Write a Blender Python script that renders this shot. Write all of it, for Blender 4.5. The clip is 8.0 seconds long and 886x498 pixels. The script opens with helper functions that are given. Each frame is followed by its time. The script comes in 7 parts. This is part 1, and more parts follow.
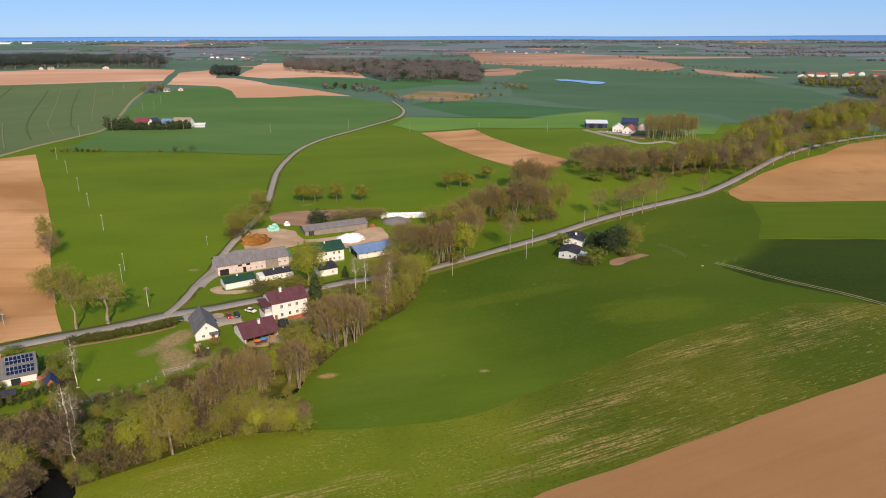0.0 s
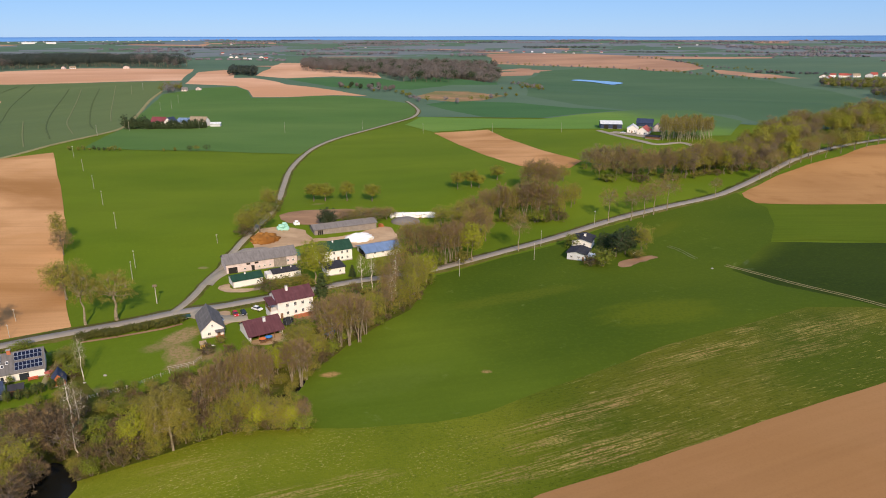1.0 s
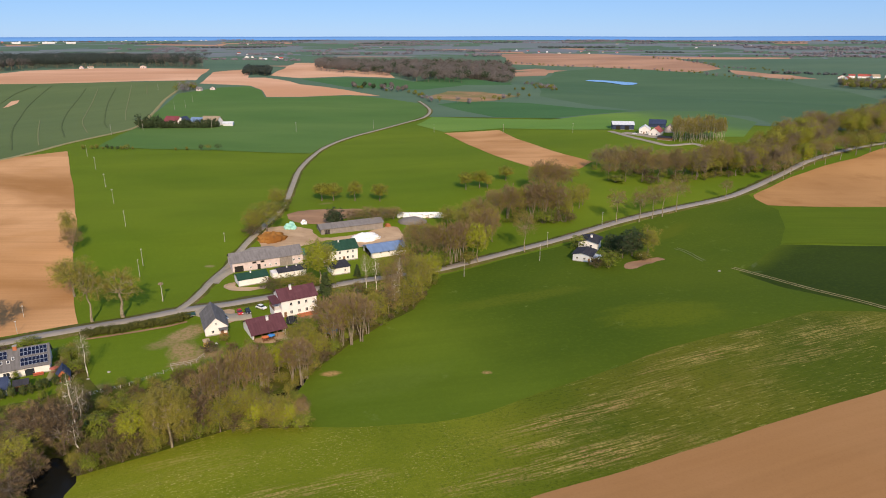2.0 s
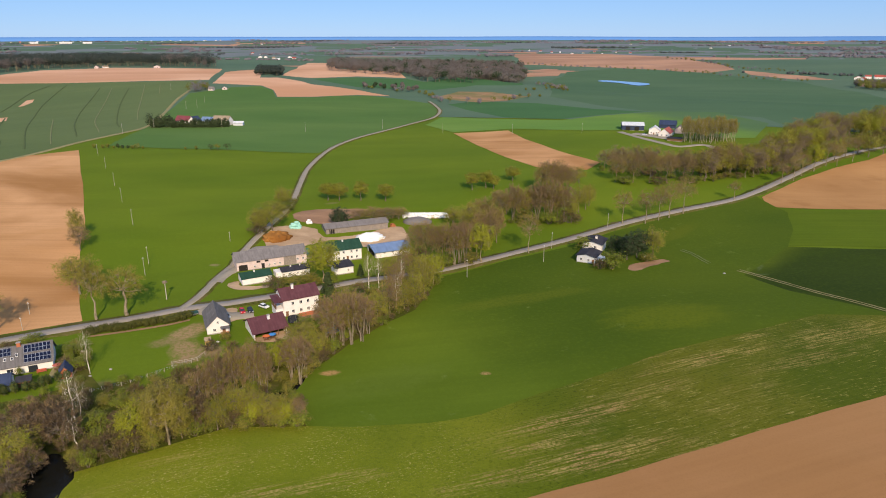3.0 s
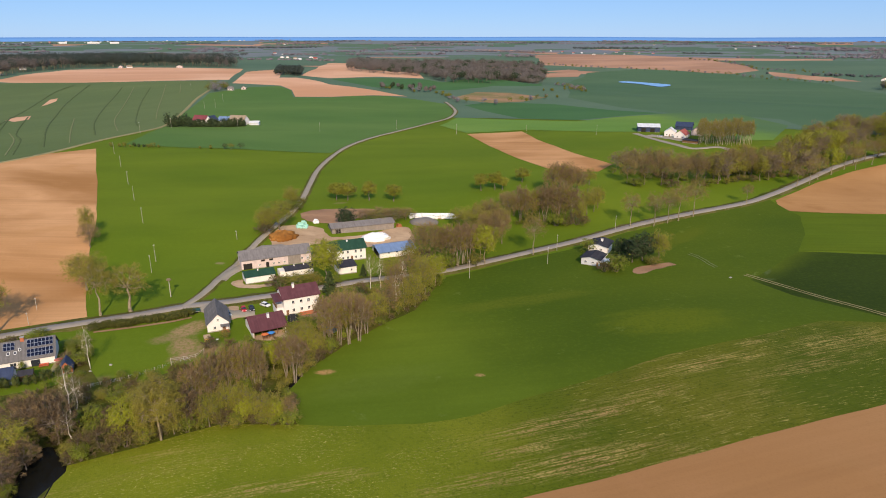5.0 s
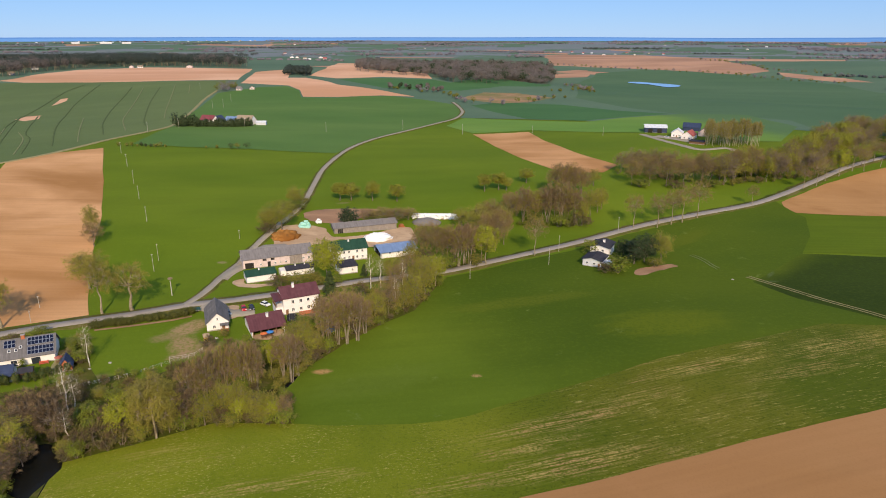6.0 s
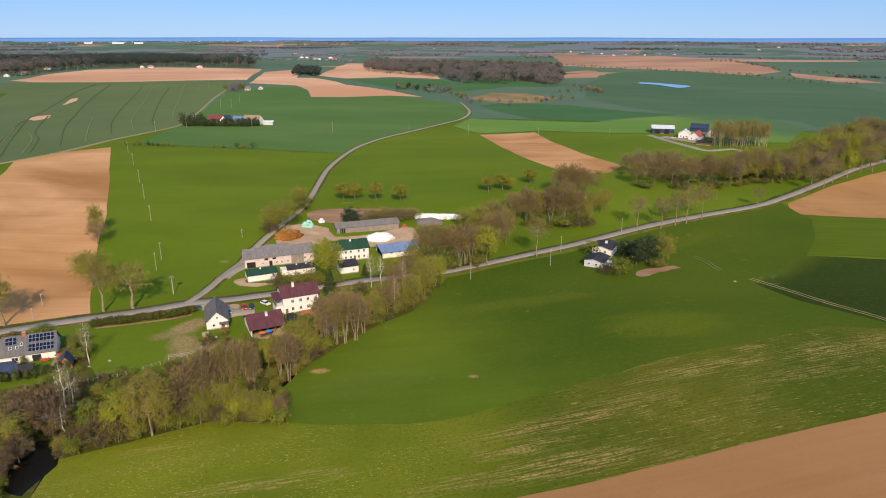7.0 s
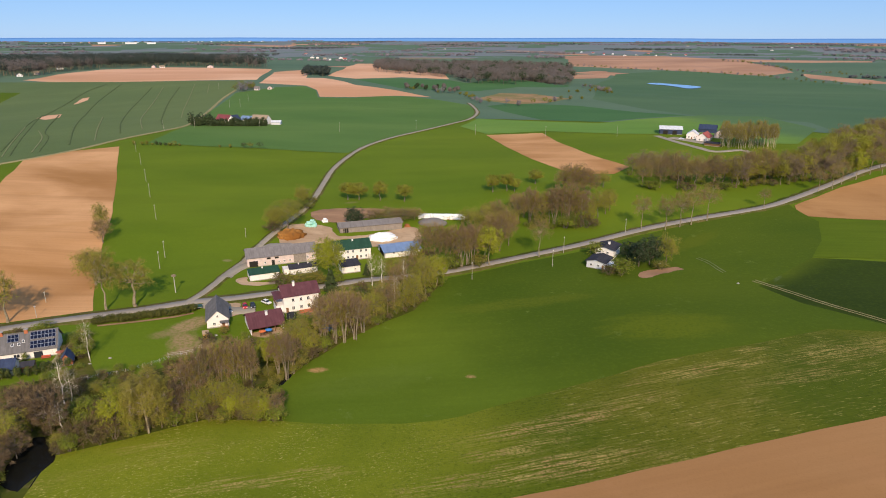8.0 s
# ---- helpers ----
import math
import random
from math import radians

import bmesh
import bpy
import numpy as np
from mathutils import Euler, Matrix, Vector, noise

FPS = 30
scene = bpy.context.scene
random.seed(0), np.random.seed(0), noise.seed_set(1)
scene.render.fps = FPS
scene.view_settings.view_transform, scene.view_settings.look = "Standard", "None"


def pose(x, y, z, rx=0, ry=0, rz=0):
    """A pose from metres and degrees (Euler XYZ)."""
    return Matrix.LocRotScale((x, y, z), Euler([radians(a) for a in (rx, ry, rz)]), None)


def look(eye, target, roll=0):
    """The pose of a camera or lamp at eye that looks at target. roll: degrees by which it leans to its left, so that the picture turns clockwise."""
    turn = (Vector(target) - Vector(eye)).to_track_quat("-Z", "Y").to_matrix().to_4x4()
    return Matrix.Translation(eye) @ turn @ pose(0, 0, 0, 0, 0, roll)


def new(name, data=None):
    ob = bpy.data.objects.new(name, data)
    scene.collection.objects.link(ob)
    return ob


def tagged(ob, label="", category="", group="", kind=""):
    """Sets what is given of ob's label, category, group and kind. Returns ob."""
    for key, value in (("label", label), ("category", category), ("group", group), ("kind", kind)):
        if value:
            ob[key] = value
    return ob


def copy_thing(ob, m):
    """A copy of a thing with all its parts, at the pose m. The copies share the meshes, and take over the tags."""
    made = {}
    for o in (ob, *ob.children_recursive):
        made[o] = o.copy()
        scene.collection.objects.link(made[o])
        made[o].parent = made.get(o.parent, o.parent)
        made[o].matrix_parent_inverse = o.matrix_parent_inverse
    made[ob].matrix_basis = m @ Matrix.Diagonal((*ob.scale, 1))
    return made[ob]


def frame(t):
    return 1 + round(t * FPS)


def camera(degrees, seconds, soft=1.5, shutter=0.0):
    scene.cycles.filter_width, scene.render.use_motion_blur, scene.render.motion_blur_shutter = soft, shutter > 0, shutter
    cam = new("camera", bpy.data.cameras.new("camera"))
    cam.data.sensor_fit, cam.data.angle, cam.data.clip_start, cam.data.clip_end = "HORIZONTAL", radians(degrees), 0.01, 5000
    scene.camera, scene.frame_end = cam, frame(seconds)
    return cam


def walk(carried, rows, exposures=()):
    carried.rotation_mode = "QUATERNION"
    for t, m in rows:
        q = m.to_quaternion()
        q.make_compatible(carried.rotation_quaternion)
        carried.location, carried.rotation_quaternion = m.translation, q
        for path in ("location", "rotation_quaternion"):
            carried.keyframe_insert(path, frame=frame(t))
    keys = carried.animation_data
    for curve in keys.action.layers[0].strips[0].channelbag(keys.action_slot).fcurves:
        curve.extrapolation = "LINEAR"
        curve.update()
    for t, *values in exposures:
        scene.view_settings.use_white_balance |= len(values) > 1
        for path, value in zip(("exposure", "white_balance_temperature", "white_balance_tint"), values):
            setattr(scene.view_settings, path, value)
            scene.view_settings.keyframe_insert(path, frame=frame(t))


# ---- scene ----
cam = camera(67.5, 8.0, soft=1.0)
PATH = [
    (0.0, -0.814, -0.980, 95.854, -1.401, -18.062, -0.067),
    (0.5, 1.216, -0.982, 95.863, -0.606, -18.061, -0.058),
    (1.0, 3.216, -0.971, 95.889, 0.124, -18.059, -0.049),
    (1.5, 5.187, -0.944, 95.928, 0.798, -18.056, -0.039),
    (2.0, 7.131, -0.904, 95.980, 1.419, -18.053, -0.030),
    (2.5, 9.051, -0.848, 96.038, 1.996, -18.049, -0.021),
    (3.0, 10.948, -0.777, 96.100, 2.532, -18.044, -0.012),
    (3.5, 12.825, -0.691, 96.165, 3.036, -18.038, -0.003),
    (4.0, 14.684, -0.589, 96.228, 3.511, -18.032, 0.006),
    (4.5, 16.527, -0.472, 96.286, 3.966, -18.024, 0.015),
    (5.0, 18.355, -0.338, 96.337, 4.404, -18.016, 0.025),
    (5.5, 20.171, -0.189, 96.376, 4.834, -18.007, 0.034),
    (6.0, 21.977, -0.024, 96.401, 5.260, -17.997, 0.043),
    (6.5, 23.774, 0.159, 96.407, 5.688, -17.987, 0.052),
    (7.0, 25.566, 0.358, 96.395, 6.125, -17.976, 0.061),
    (7.5, 27.354, 0.575, 96.358, 6.576, -17.963, 0.070),
    (8.0, 29.139, 0.808, 96.294, 7.048, -17.950, 0.080),
]
walk(cam, [(t, look((x, y, z), Vector((x, y, z)) + pose(0, 0, 0, pitch, 0, yaw) @ Vector((0, 100, 0)), roll))
           for t, x, y, z, yaw, pitch, roll in PATH])

# ---- light: afternoon sun behind the flight path, clear pale sky ----
scene.view_settings.exposure = 0.13
SUN_UP, SUN_TURN = radians(31), radians(165)
world = bpy.data.worlds.new("sky")
scene.world = world
world.use_nodes = True
wn, wl = world.node_tree.nodes, world.node_tree.links
sky = wn.new("ShaderNodeTexSky")
sky.sky_type, sky.sun_disc = "NISHITA", False
sky.sun_elevation, sky.sun_rotation = SUN_UP, SUN_TURN
sky.air_density, sky.dust_density, sky.ozone_density = 1.0, 0.0, 4.0
sky.altitude = 1500
wn["Background"].inputs["Strength"].default_value = 0.075
clear = wn.new("ShaderNodeMix")
clear.data_type, clear.blend_type = "RGBA", "MULTIPLY"
clear.inputs[0].default_value, clear.inputs[7].default_value = 1.0, (0.60, 0.745, 1.07, 1)
wl.new(sky.outputs["Color"], clear.inputs[6])
deep = wn.new("ShaderNodeHueSaturation")
deep.inputs["Saturation"].default_value = 1.25
wl.new(clear.outputs[2], deep.inputs["Color"])
even = wn.new("ShaderNodeMix")
even.data_type = "RGBA"
even.inputs[0].default_value, even.inputs[7].default_value = 0.55, (5.9, 8.7, 13.5, 1)
wl.new(deep.outputs["Color"], even.inputs[6])
wl.new(even.outputs[2], wn["Background"].inputs["Color"])
lamp = bpy.data.lights.new("sun", "SUN")
lamp.energy, lamp.angle, lamp.color = 4.7, radians(0.55), (1.0, 0.785, 0.555)
sun = new("sun", lamp)
toward = Vector((math.sin(SUN_TURN) * math.cos(SUN_UP), math.cos(SUN_TURN) * math.cos(SUN_UP), math.sin(SUN_UP)))
sun.matrix_world = look(toward * 400, (0, 0, 0))

# ---- materials ----


class Nodes:
    """Short hand for building one material's node tree; textures follow the world's metres."""

    def __init__(self, name, rough=0.9, metal=0.0):
        self.m = bpy.data.materials.new(name)
        self.m.use_nodes = True
        self.t = self.m.node_tree
        self.b = self.t.nodes["Principled BSDF"]
        self.b.inputs["Roughness"].default_value = rough
        self.b.inputs["Metallic"].default_value = metal
        self.b.inputs["Specular IOR Level"].default_value = 0.2 if rough < 0.85 else 0.04
        self.where = self.add("ShaderNodeNewGeometry").outputs["Position"]

    def add(self, kind, data_type="", blend_type="", operation="", interpolation_type=""):
        n = self.t.nodes.new(kind)
        if data_type:
            n.data_type = data_type
        if blend_type:
            n.blend_type = blend_type
        if operation:
            n.operation = operation
        if interpolation_type:
            n.interpolation_type = interpolation_type
        return n

    def put(self, socket, value):
        if hasattr(value, "is_linked"):
            self.t.links.new(value, socket)
        else:
            socket.default_value = value

    def noise(self, scale, detail=4, rough=0.55, turn=0.0, stretch=(1, 1, 1), where=None, warp=0.0):
        mp = self.add("ShaderNodeMapping")
        self.put(mp.inputs["Vector"], where or self.where)
        mp.inputs["Rotation"].default_value = (0, 0, -radians(turn))
        second = self.add("ShaderNodeMapping")
        self.put(second.inputs["Vector"], mp.outputs["Vector"])
        second.inputs["Scale"].default_value = stretch
        n = self.add("ShaderNodeTexNoise")
        self.put(n.inputs["Vector"], second.outputs["Vector"])
        n.inputs["Scale"].default_value, n.inputs["Detail"].default_value = scale, detail
        n.inputs["Roughness"].default_value, n.inputs["Distortion"].default_value = rough, warp
        return n.outputs["Fac"]

    def ramp(self, fac, lo, hi, a=0.0, b=1.0):
        n = self.add("ShaderNodeMapRange", interpolation_type="SMOOTHSTEP")
        self.put(n.inputs["Value"], fac)
        for k, v in (("From Min", lo), ("From Max", hi), ("To Min", a), ("To Max", b)):
            n.inputs[k].default_value = v
        return n.outputs["Result"]

    def mix(self, fac, a, b, how="MIX"):
        n = self.add("ShaderNodeMix", data_type="RGBA", blend_type=how)
        self.put(n.inputs[0], fac)
        for s, v in ((n.inputs[6], a), (n.inputs[7], b)):
            self.put(s, (*v, 1) if isinstance(v, tuple) and len(v) == 3 else v)
        return n.outputs[2]

    def times(self, a, b):
        n = self.add("ShaderNodeMath", operation="MULTIPLY")
        self.put(n.inputs[0], a)
        self.put(n.inputs[1], b)
        return n.outputs[0]

    def spot(self, x, y, rx, ry, turn):
        """1 inside a ragged oval patch on the ground, 0 outside."""
        off = self.add("ShaderNodeMapping")
        off.vector_type = "TEXTURE"
        self.put(off.inputs["Vector"], self.where)
        off.inputs["Location"].default_value = (x, y, 0)
        off.inputs["Rotation"].default_value = (0, 0, radians(turn))
        off.inputs["Scale"].default_value = (rx, ry, 1000)
        far = self.add("ShaderNodeVectorMath", operation="LENGTH")
        self.put(far.inputs[0], off.outputs["Vector"])
        frayed = self.add("ShaderNodeMath", operation="MULTIPLY_ADD")
        self.put(frayed.inputs[0], self.noise(2.2 / max(rx, ry) + 0.12, 4, 0.65, turn=turn, stretch=(0.4, 1, 0)))
        frayed.inputs[1].default_value = 1.3
        self.put(frayed.inputs[2], far.outputs["Value"])
        return self.ramp(frayed.outputs[0], 1.95, 1.15)

    def random(self):
        return self.add("ShaderNodeObjectInfo").outputs["Random"]

    def island(self):
        return self.add("ShaderNodeNewGeometry").outputs["Random Per Island"]

    def bump(self, height, dist, strength=1.0):
        n = self.add("ShaderNodeBump")
        n.inputs["Distance"].default_value, n.inputs["Strength"].default_value = dist, strength
        self.put(n.inputs["Height"], height)
        self.t.links.new(n.outputs["Normal"], self.b.inputs["Normal"])

    def done(self, colour):
        self.put(self.b.inputs["Base Color"], (*colour, 1) if isinstance(colour, tuple) and len(colour) == 3 else colour)
        return self.m


def crop(name, a, b, rows=0.0, row_depth=0.10, patch=0.012, stain=None, stain_scale=0.03, stain_at=0.62, deep=None, spots=()):
    """A standing crop or sward: two greens in wide soft patches, faint drilled rows, a fine tufted grain, thin places.

    deep: (x, y, towards x, towards y, reach, a, b), other greens that set in gradually from a line across the field.
    spots: (x, y, half length, half width, turn, colour, strength), thin or rank places of their own outline."""
    n = Nodes(name)
    wide = n.ramp(n.noise(patch, 3, 0.5, turn=rows, stretch=(0.6, 1, 0)), 0.30, 0.72)
    col = n.mix(wide, a, b)
    if deep:
        x, y, dx, dy, reach, da, db = deep
        n_at = n.add("ShaderNodeVectorMath", operation="DOT_PRODUCT")
        off = n.add("ShaderNodeVectorMath", operation="SUBTRACT")
        n.put(off.inputs[0], n.where)
        off.inputs[1].default_value = (x, y, 0)
        n.put(n_at.inputs[0], off.outputs["Vector"])
        n_at.inputs[1].default_value = (dx, dy, 0)
        frayed = n.add("ShaderNodeMath", operation="MULTIPLY_ADD")
        n.put(frayed.inputs[0], n.noise(0.03, 3))
        frayed.inputs[1].default_value = reach * 0.7
        n.put(frayed.inputs[2], n_at.outputs["Value"])
        col = n.mix(n.ramp(frayed.outputs[0], reach * 0.3, reach * 1.3), col, n.mix(wide, da, db))
    mid = n.ramp(n.noise(patch * 5, 4, 0.55, turn=rows, stretch=(0.35, 1, 0), warp=0.5), 0.38, 0.68, 0, 0.22)
    col = n.mix(mid, col, tuple(0.72 * v for v in a))
    drill = n.ramp(n.noise(0.5, 2, turn=rows, stretch=(0.03, 1, 0)), 0.35, 0.65)
    col = n.mix(n.times(drill, row_depth), col, tuple(0.55 * v for v in a))
    grain = n.noise(0.7, 5, 0.7)
    col = n.mix(n.ramp(grain, 0.45, 0.75, 0, 0.16), col, tuple(1.35 * v for v in b))
    col = n.mix(n.ramp(n.noise(2.5, 3, 0.7), 0.4, 0.7, 0, 0.16), col, tuple(0.55 * v for v in a))
    for x, y, rx, ry, turn, tint, strength in spots:
        col = n.mix(n.times(n.spot(x, y, rx, ry, turn), n.times(n.ramp(n.noise(0.9, 4, 0.7), 0.32, 0.6, 0.35, 1), strength)), col, tint)
    if stain:
        spot = n.times(n.ramp(n.noise(stain_scale, 5, 0.65, warp=0.4), stain_at, stain_at + 0.1), n.ramp(n.noise(1.5, 4, 0.75), 0.40, 0.64, 0.1, 1))
        col = n.mix(n.times(spot, 0.6), col, stain)
    n.bump(grain, 0.2, 0.5)
    return n.done(col)


def soil(name, a, b, rows=0.0, c=None, furrow=0.10, patch=0.018):
    """Worked earth: broad moist and dry bands, harrow lines, clods."""
    n = Nodes(name, 0.95)
    col = n.mix(n.ramp(n.noise(patch, 4, 0.5, turn=rows, stretch=(0.5, 1, 0), warp=0.6), 0.3, 0.7), a, b)
    if c:
        col = n.mix(n.ramp(n.noise(patch * 2.8, 4), 0.5, 0.75, 0, 0.6), col, c)
    lines = n.noise(0.6, 3, turn=rows, stretch=(0.02, 1, 0))
    col = n.mix(n.ramp(lines, 0.4, 0.62, 0, furrow), col, tuple(0.6 * v for v in a))
    passes = n.noise(0.09, 2, turn=rows, stretch=(0.015, 1, 0))
    col = n.mix(n.ramp(passes, 0.56, 0.66, 0, furrow * 1.8), col, tuple(0.72 * v for v in a))
    clod = n.noise(1.6, 5, 0.7)
    col = n.mix(n.ramp(clod, 0.45, 0.75, 0, 0.22), col, tuple(0.65 * v for v in a))
    n.bump(clod, 0.12, 0.5)
    return n.done(col)


def paint(name, colour, rough=0.8, wear=0.25, scale=0.6, metal=0.0, spread=0.0):
    """A plain coat, plaster or sheet with weather stains; spread: how far alike things differ."""
    n = Nodes(name, rough, metal)
    col = n.mix(n.ramp(n.noise(scale, 5, 0.6), 0.4, 0.75, 0, wear), colour, tuple(0.55 * v for v in colour))
    col = n.mix(n.ramp(n.noise(scale * 9, 3, 0.7), 0.4, 0.75, 0, wear * 0.6), col, tuple(min(1, 1.25 * v) for v in colour))
    if spread:
        col = n.mix(n.times(n.random(), spread), col, tuple(0.4 * v for v in colour))
    return n.done(col)


MEADOW = crop("meadow", (0.096, 0.150, 0.010), (0.134, 0.184, 0.013), rows=20, row_depth=0.05, patch=0.010, stain=(0.20, 0.18, 0.05), stain_at=0.68,
              spots=[(-84, 199, 8, 4.5, 60, (0.34, 0.225, 0.12), 0.9), (-80, 187, 8, 4.5, 120, (0.32, 0.21, 0.11), 0.9), (-76, 180.5, 6, 3, 40, (0.30, 0.20, 0.11), 0.9),
                     (-88.5, 191, 5, 3, 30, (0.26, 0.19, 0.09), 0.7), (-72, 187, 5, 4, 90, (0.30, 0.20, 0.12), 0.9), (-99, 160, 9, 3, 40, (0.24, 0.17, 0.09), 0.7), (-109, 176, 5, 3, 70, (0.24, 0.16, 0.10), 0.8),
                     (-98.5, 262, 2.2, 1.4, 0, (0.25, 0.21, 0.10), 0.8), (-66, 352, 4, 2, 30, (0.24, 0.20, 0.10), 0.5)])
BARLEY = (0.070, 0.112, 0.008), (0.108, 0.138, 0.010)
CROPS = {
    "emerald": crop("dense_cereal", (0.080, 0.156, 0.038), (0.118, 0.196, 0.050), rows=12, row_depth=0.10, patch=0.006),
    "mint": crop("spring_grass", (0.118, 0.225, 0.042), (0.160, 0.256, 0.052), rows=5, patch=0.006, deep=(225, 650, 0.9, 0.43, 55, (0.074, 0.140, 0.062), (0.096, 0.162, 0.072))),
    "wedge": crop("deep_cereal", (0.054, 0.132, 0.048), (0.074, 0.156, 0.056), rows=5, patch=0.006),
    "teal": crop("grey_green_cereal", (0.070, 0.132, 0.066), (0.094, 0.156, 0.078), rows=-8, row_depth=0.06, patch=0.004),
    "tram": crop("striped_cereal", (0.104, 0.148, 0.056), (0.132, 0.172, 0.064), rows=60, row_depth=0.10, patch=0.006),
    "spring": crop("bright_sward", (0.080, 0.128, 0.008), (0.104, 0.146, 0.010), rows=2, row_depth=0.22, patch=0.012),
    "dark": crop("dark_cereal", BARLEY[0], BARLEY[1], rows=2, row_depth=0.12, patch=0.012, deep=(122, 272, 0.72, -0.69, 20, (0.022, 0.040, 0.006), (0.031, 0.050, 0.008)),
                 spots=[(134.5, 272, 5, 1.2, 60, (0.10, 0.13, 0.05), 0.6), (131, 262, 3, 1.0, 10, (0.10, 0.13, 0.05), 0.6)]),
    "barley": crop("young_barley", (0.092, 0.140, 0.011), (0.122, 0.168, 0.014), rows=14, row_depth=0.08, patch=0.014, stain=(0.19, 0.23, 0.06), stain_scale=0.09, stain_at=0.62,
                   # barley darkens eastward: shade of the turned-away slope painted into its green
                   deep=(-5, 190, 0.75, 0.55, 55, (0.050, 0.086, 0.007), (0.080, 0.114, 0.009)),
                   spots=[(79, 214, 22, 12, 10, (0.120, 0.145, 0.009), 0.7), (-30.8, 175.2, 2.9, 1.7, 10, (0.42, 0.25, 0.10), 1.0), (15.8, 176.2, 1.6, 1.1, 0, (0.36, 0.23, 0.09), 0.9),
                          (-14, 170, 22, 8, 30, (0.125, 0.170, 0.024), 0.35), (30, 235, 30, 5, 22, (0.115, 0.135, 0.012), 0.5), (110, 318, 26, 5, 48, (0.100, 0.122, 0.010), 0.7)]),
    # distance haze painted in: a paler, bluer green
    "far": crop("hazed_cereal", (0.088, 0.148, 0.094), (0.120, 0.178, 0.108), patch=0.003),
}
SOILS = {
    "tan": soil("dry_tilth", (0.345, 0.172, 0.062), (0.620, 0.350, 0.165), rows=8, c=(0.48, 0.255, 0.102)),
    "sand": soil("dry_sandy_tilth", (0.350, 0.182, 0.070), (0.450, 0.245, 0.098), rows=4, c=(0.30, 0.150, 0.055), furrow=0.06),
    "fallow": soil("pale_fallow", (0.530, 0.285, 0.158), (0.690, 0.415, 0.262), rows=12, c=(0.60, 0.315, 0.172), patch=0.006),
    "stubble": soil("dull_stubble", (0.330, 0.190, 0.120), (0.500, 0.290, 0.180), rows=6, c=(0.36, 0.22, 0.16), patch=0.006),
    "near": soil("harrowed_loam", (0.330, 0.170, 0.066), (0.375, 0.205, 0.088), rows=22, c=(0.37, 0.190, 0.080), furrow=0.08),
    "yard": soil("trodden_yard", (0.36, 0.25, 0.155), (0.50, 0.36, 0.23), c=(0.30, 0.20, 0.12), patch=0.12),
    # mauve-grey base holds the haze over far woods and rough land
    "heath": soil("hazed_wood_floor", (0.178, 0.188, 0.212), (0.152, 0.196, 0.178), c=(0.215, 0.200, 0.208), patch=0.004),
    "scrub": soil("scrubby_hollow", (0.34, 0.20, 0.11), (0.15, 0.16, 0.06), c=(0.44, 0.28, 0.16), patch=0.03),
    "litter": crop("rough_bank", (0.062, 0.078, 0.010), (0.105, 0.098, 0.022), patch=0.09, stain=(0.15, 0.11, 0.055), stain_scale=0.16, stain_at=0.50),
    "bare": soil("raw_earth", (0.26, 0.155, 0.095), (0.36, 0.22, 0.13), c=(0.22, 0.13, 0.085), patch=0.10),
}


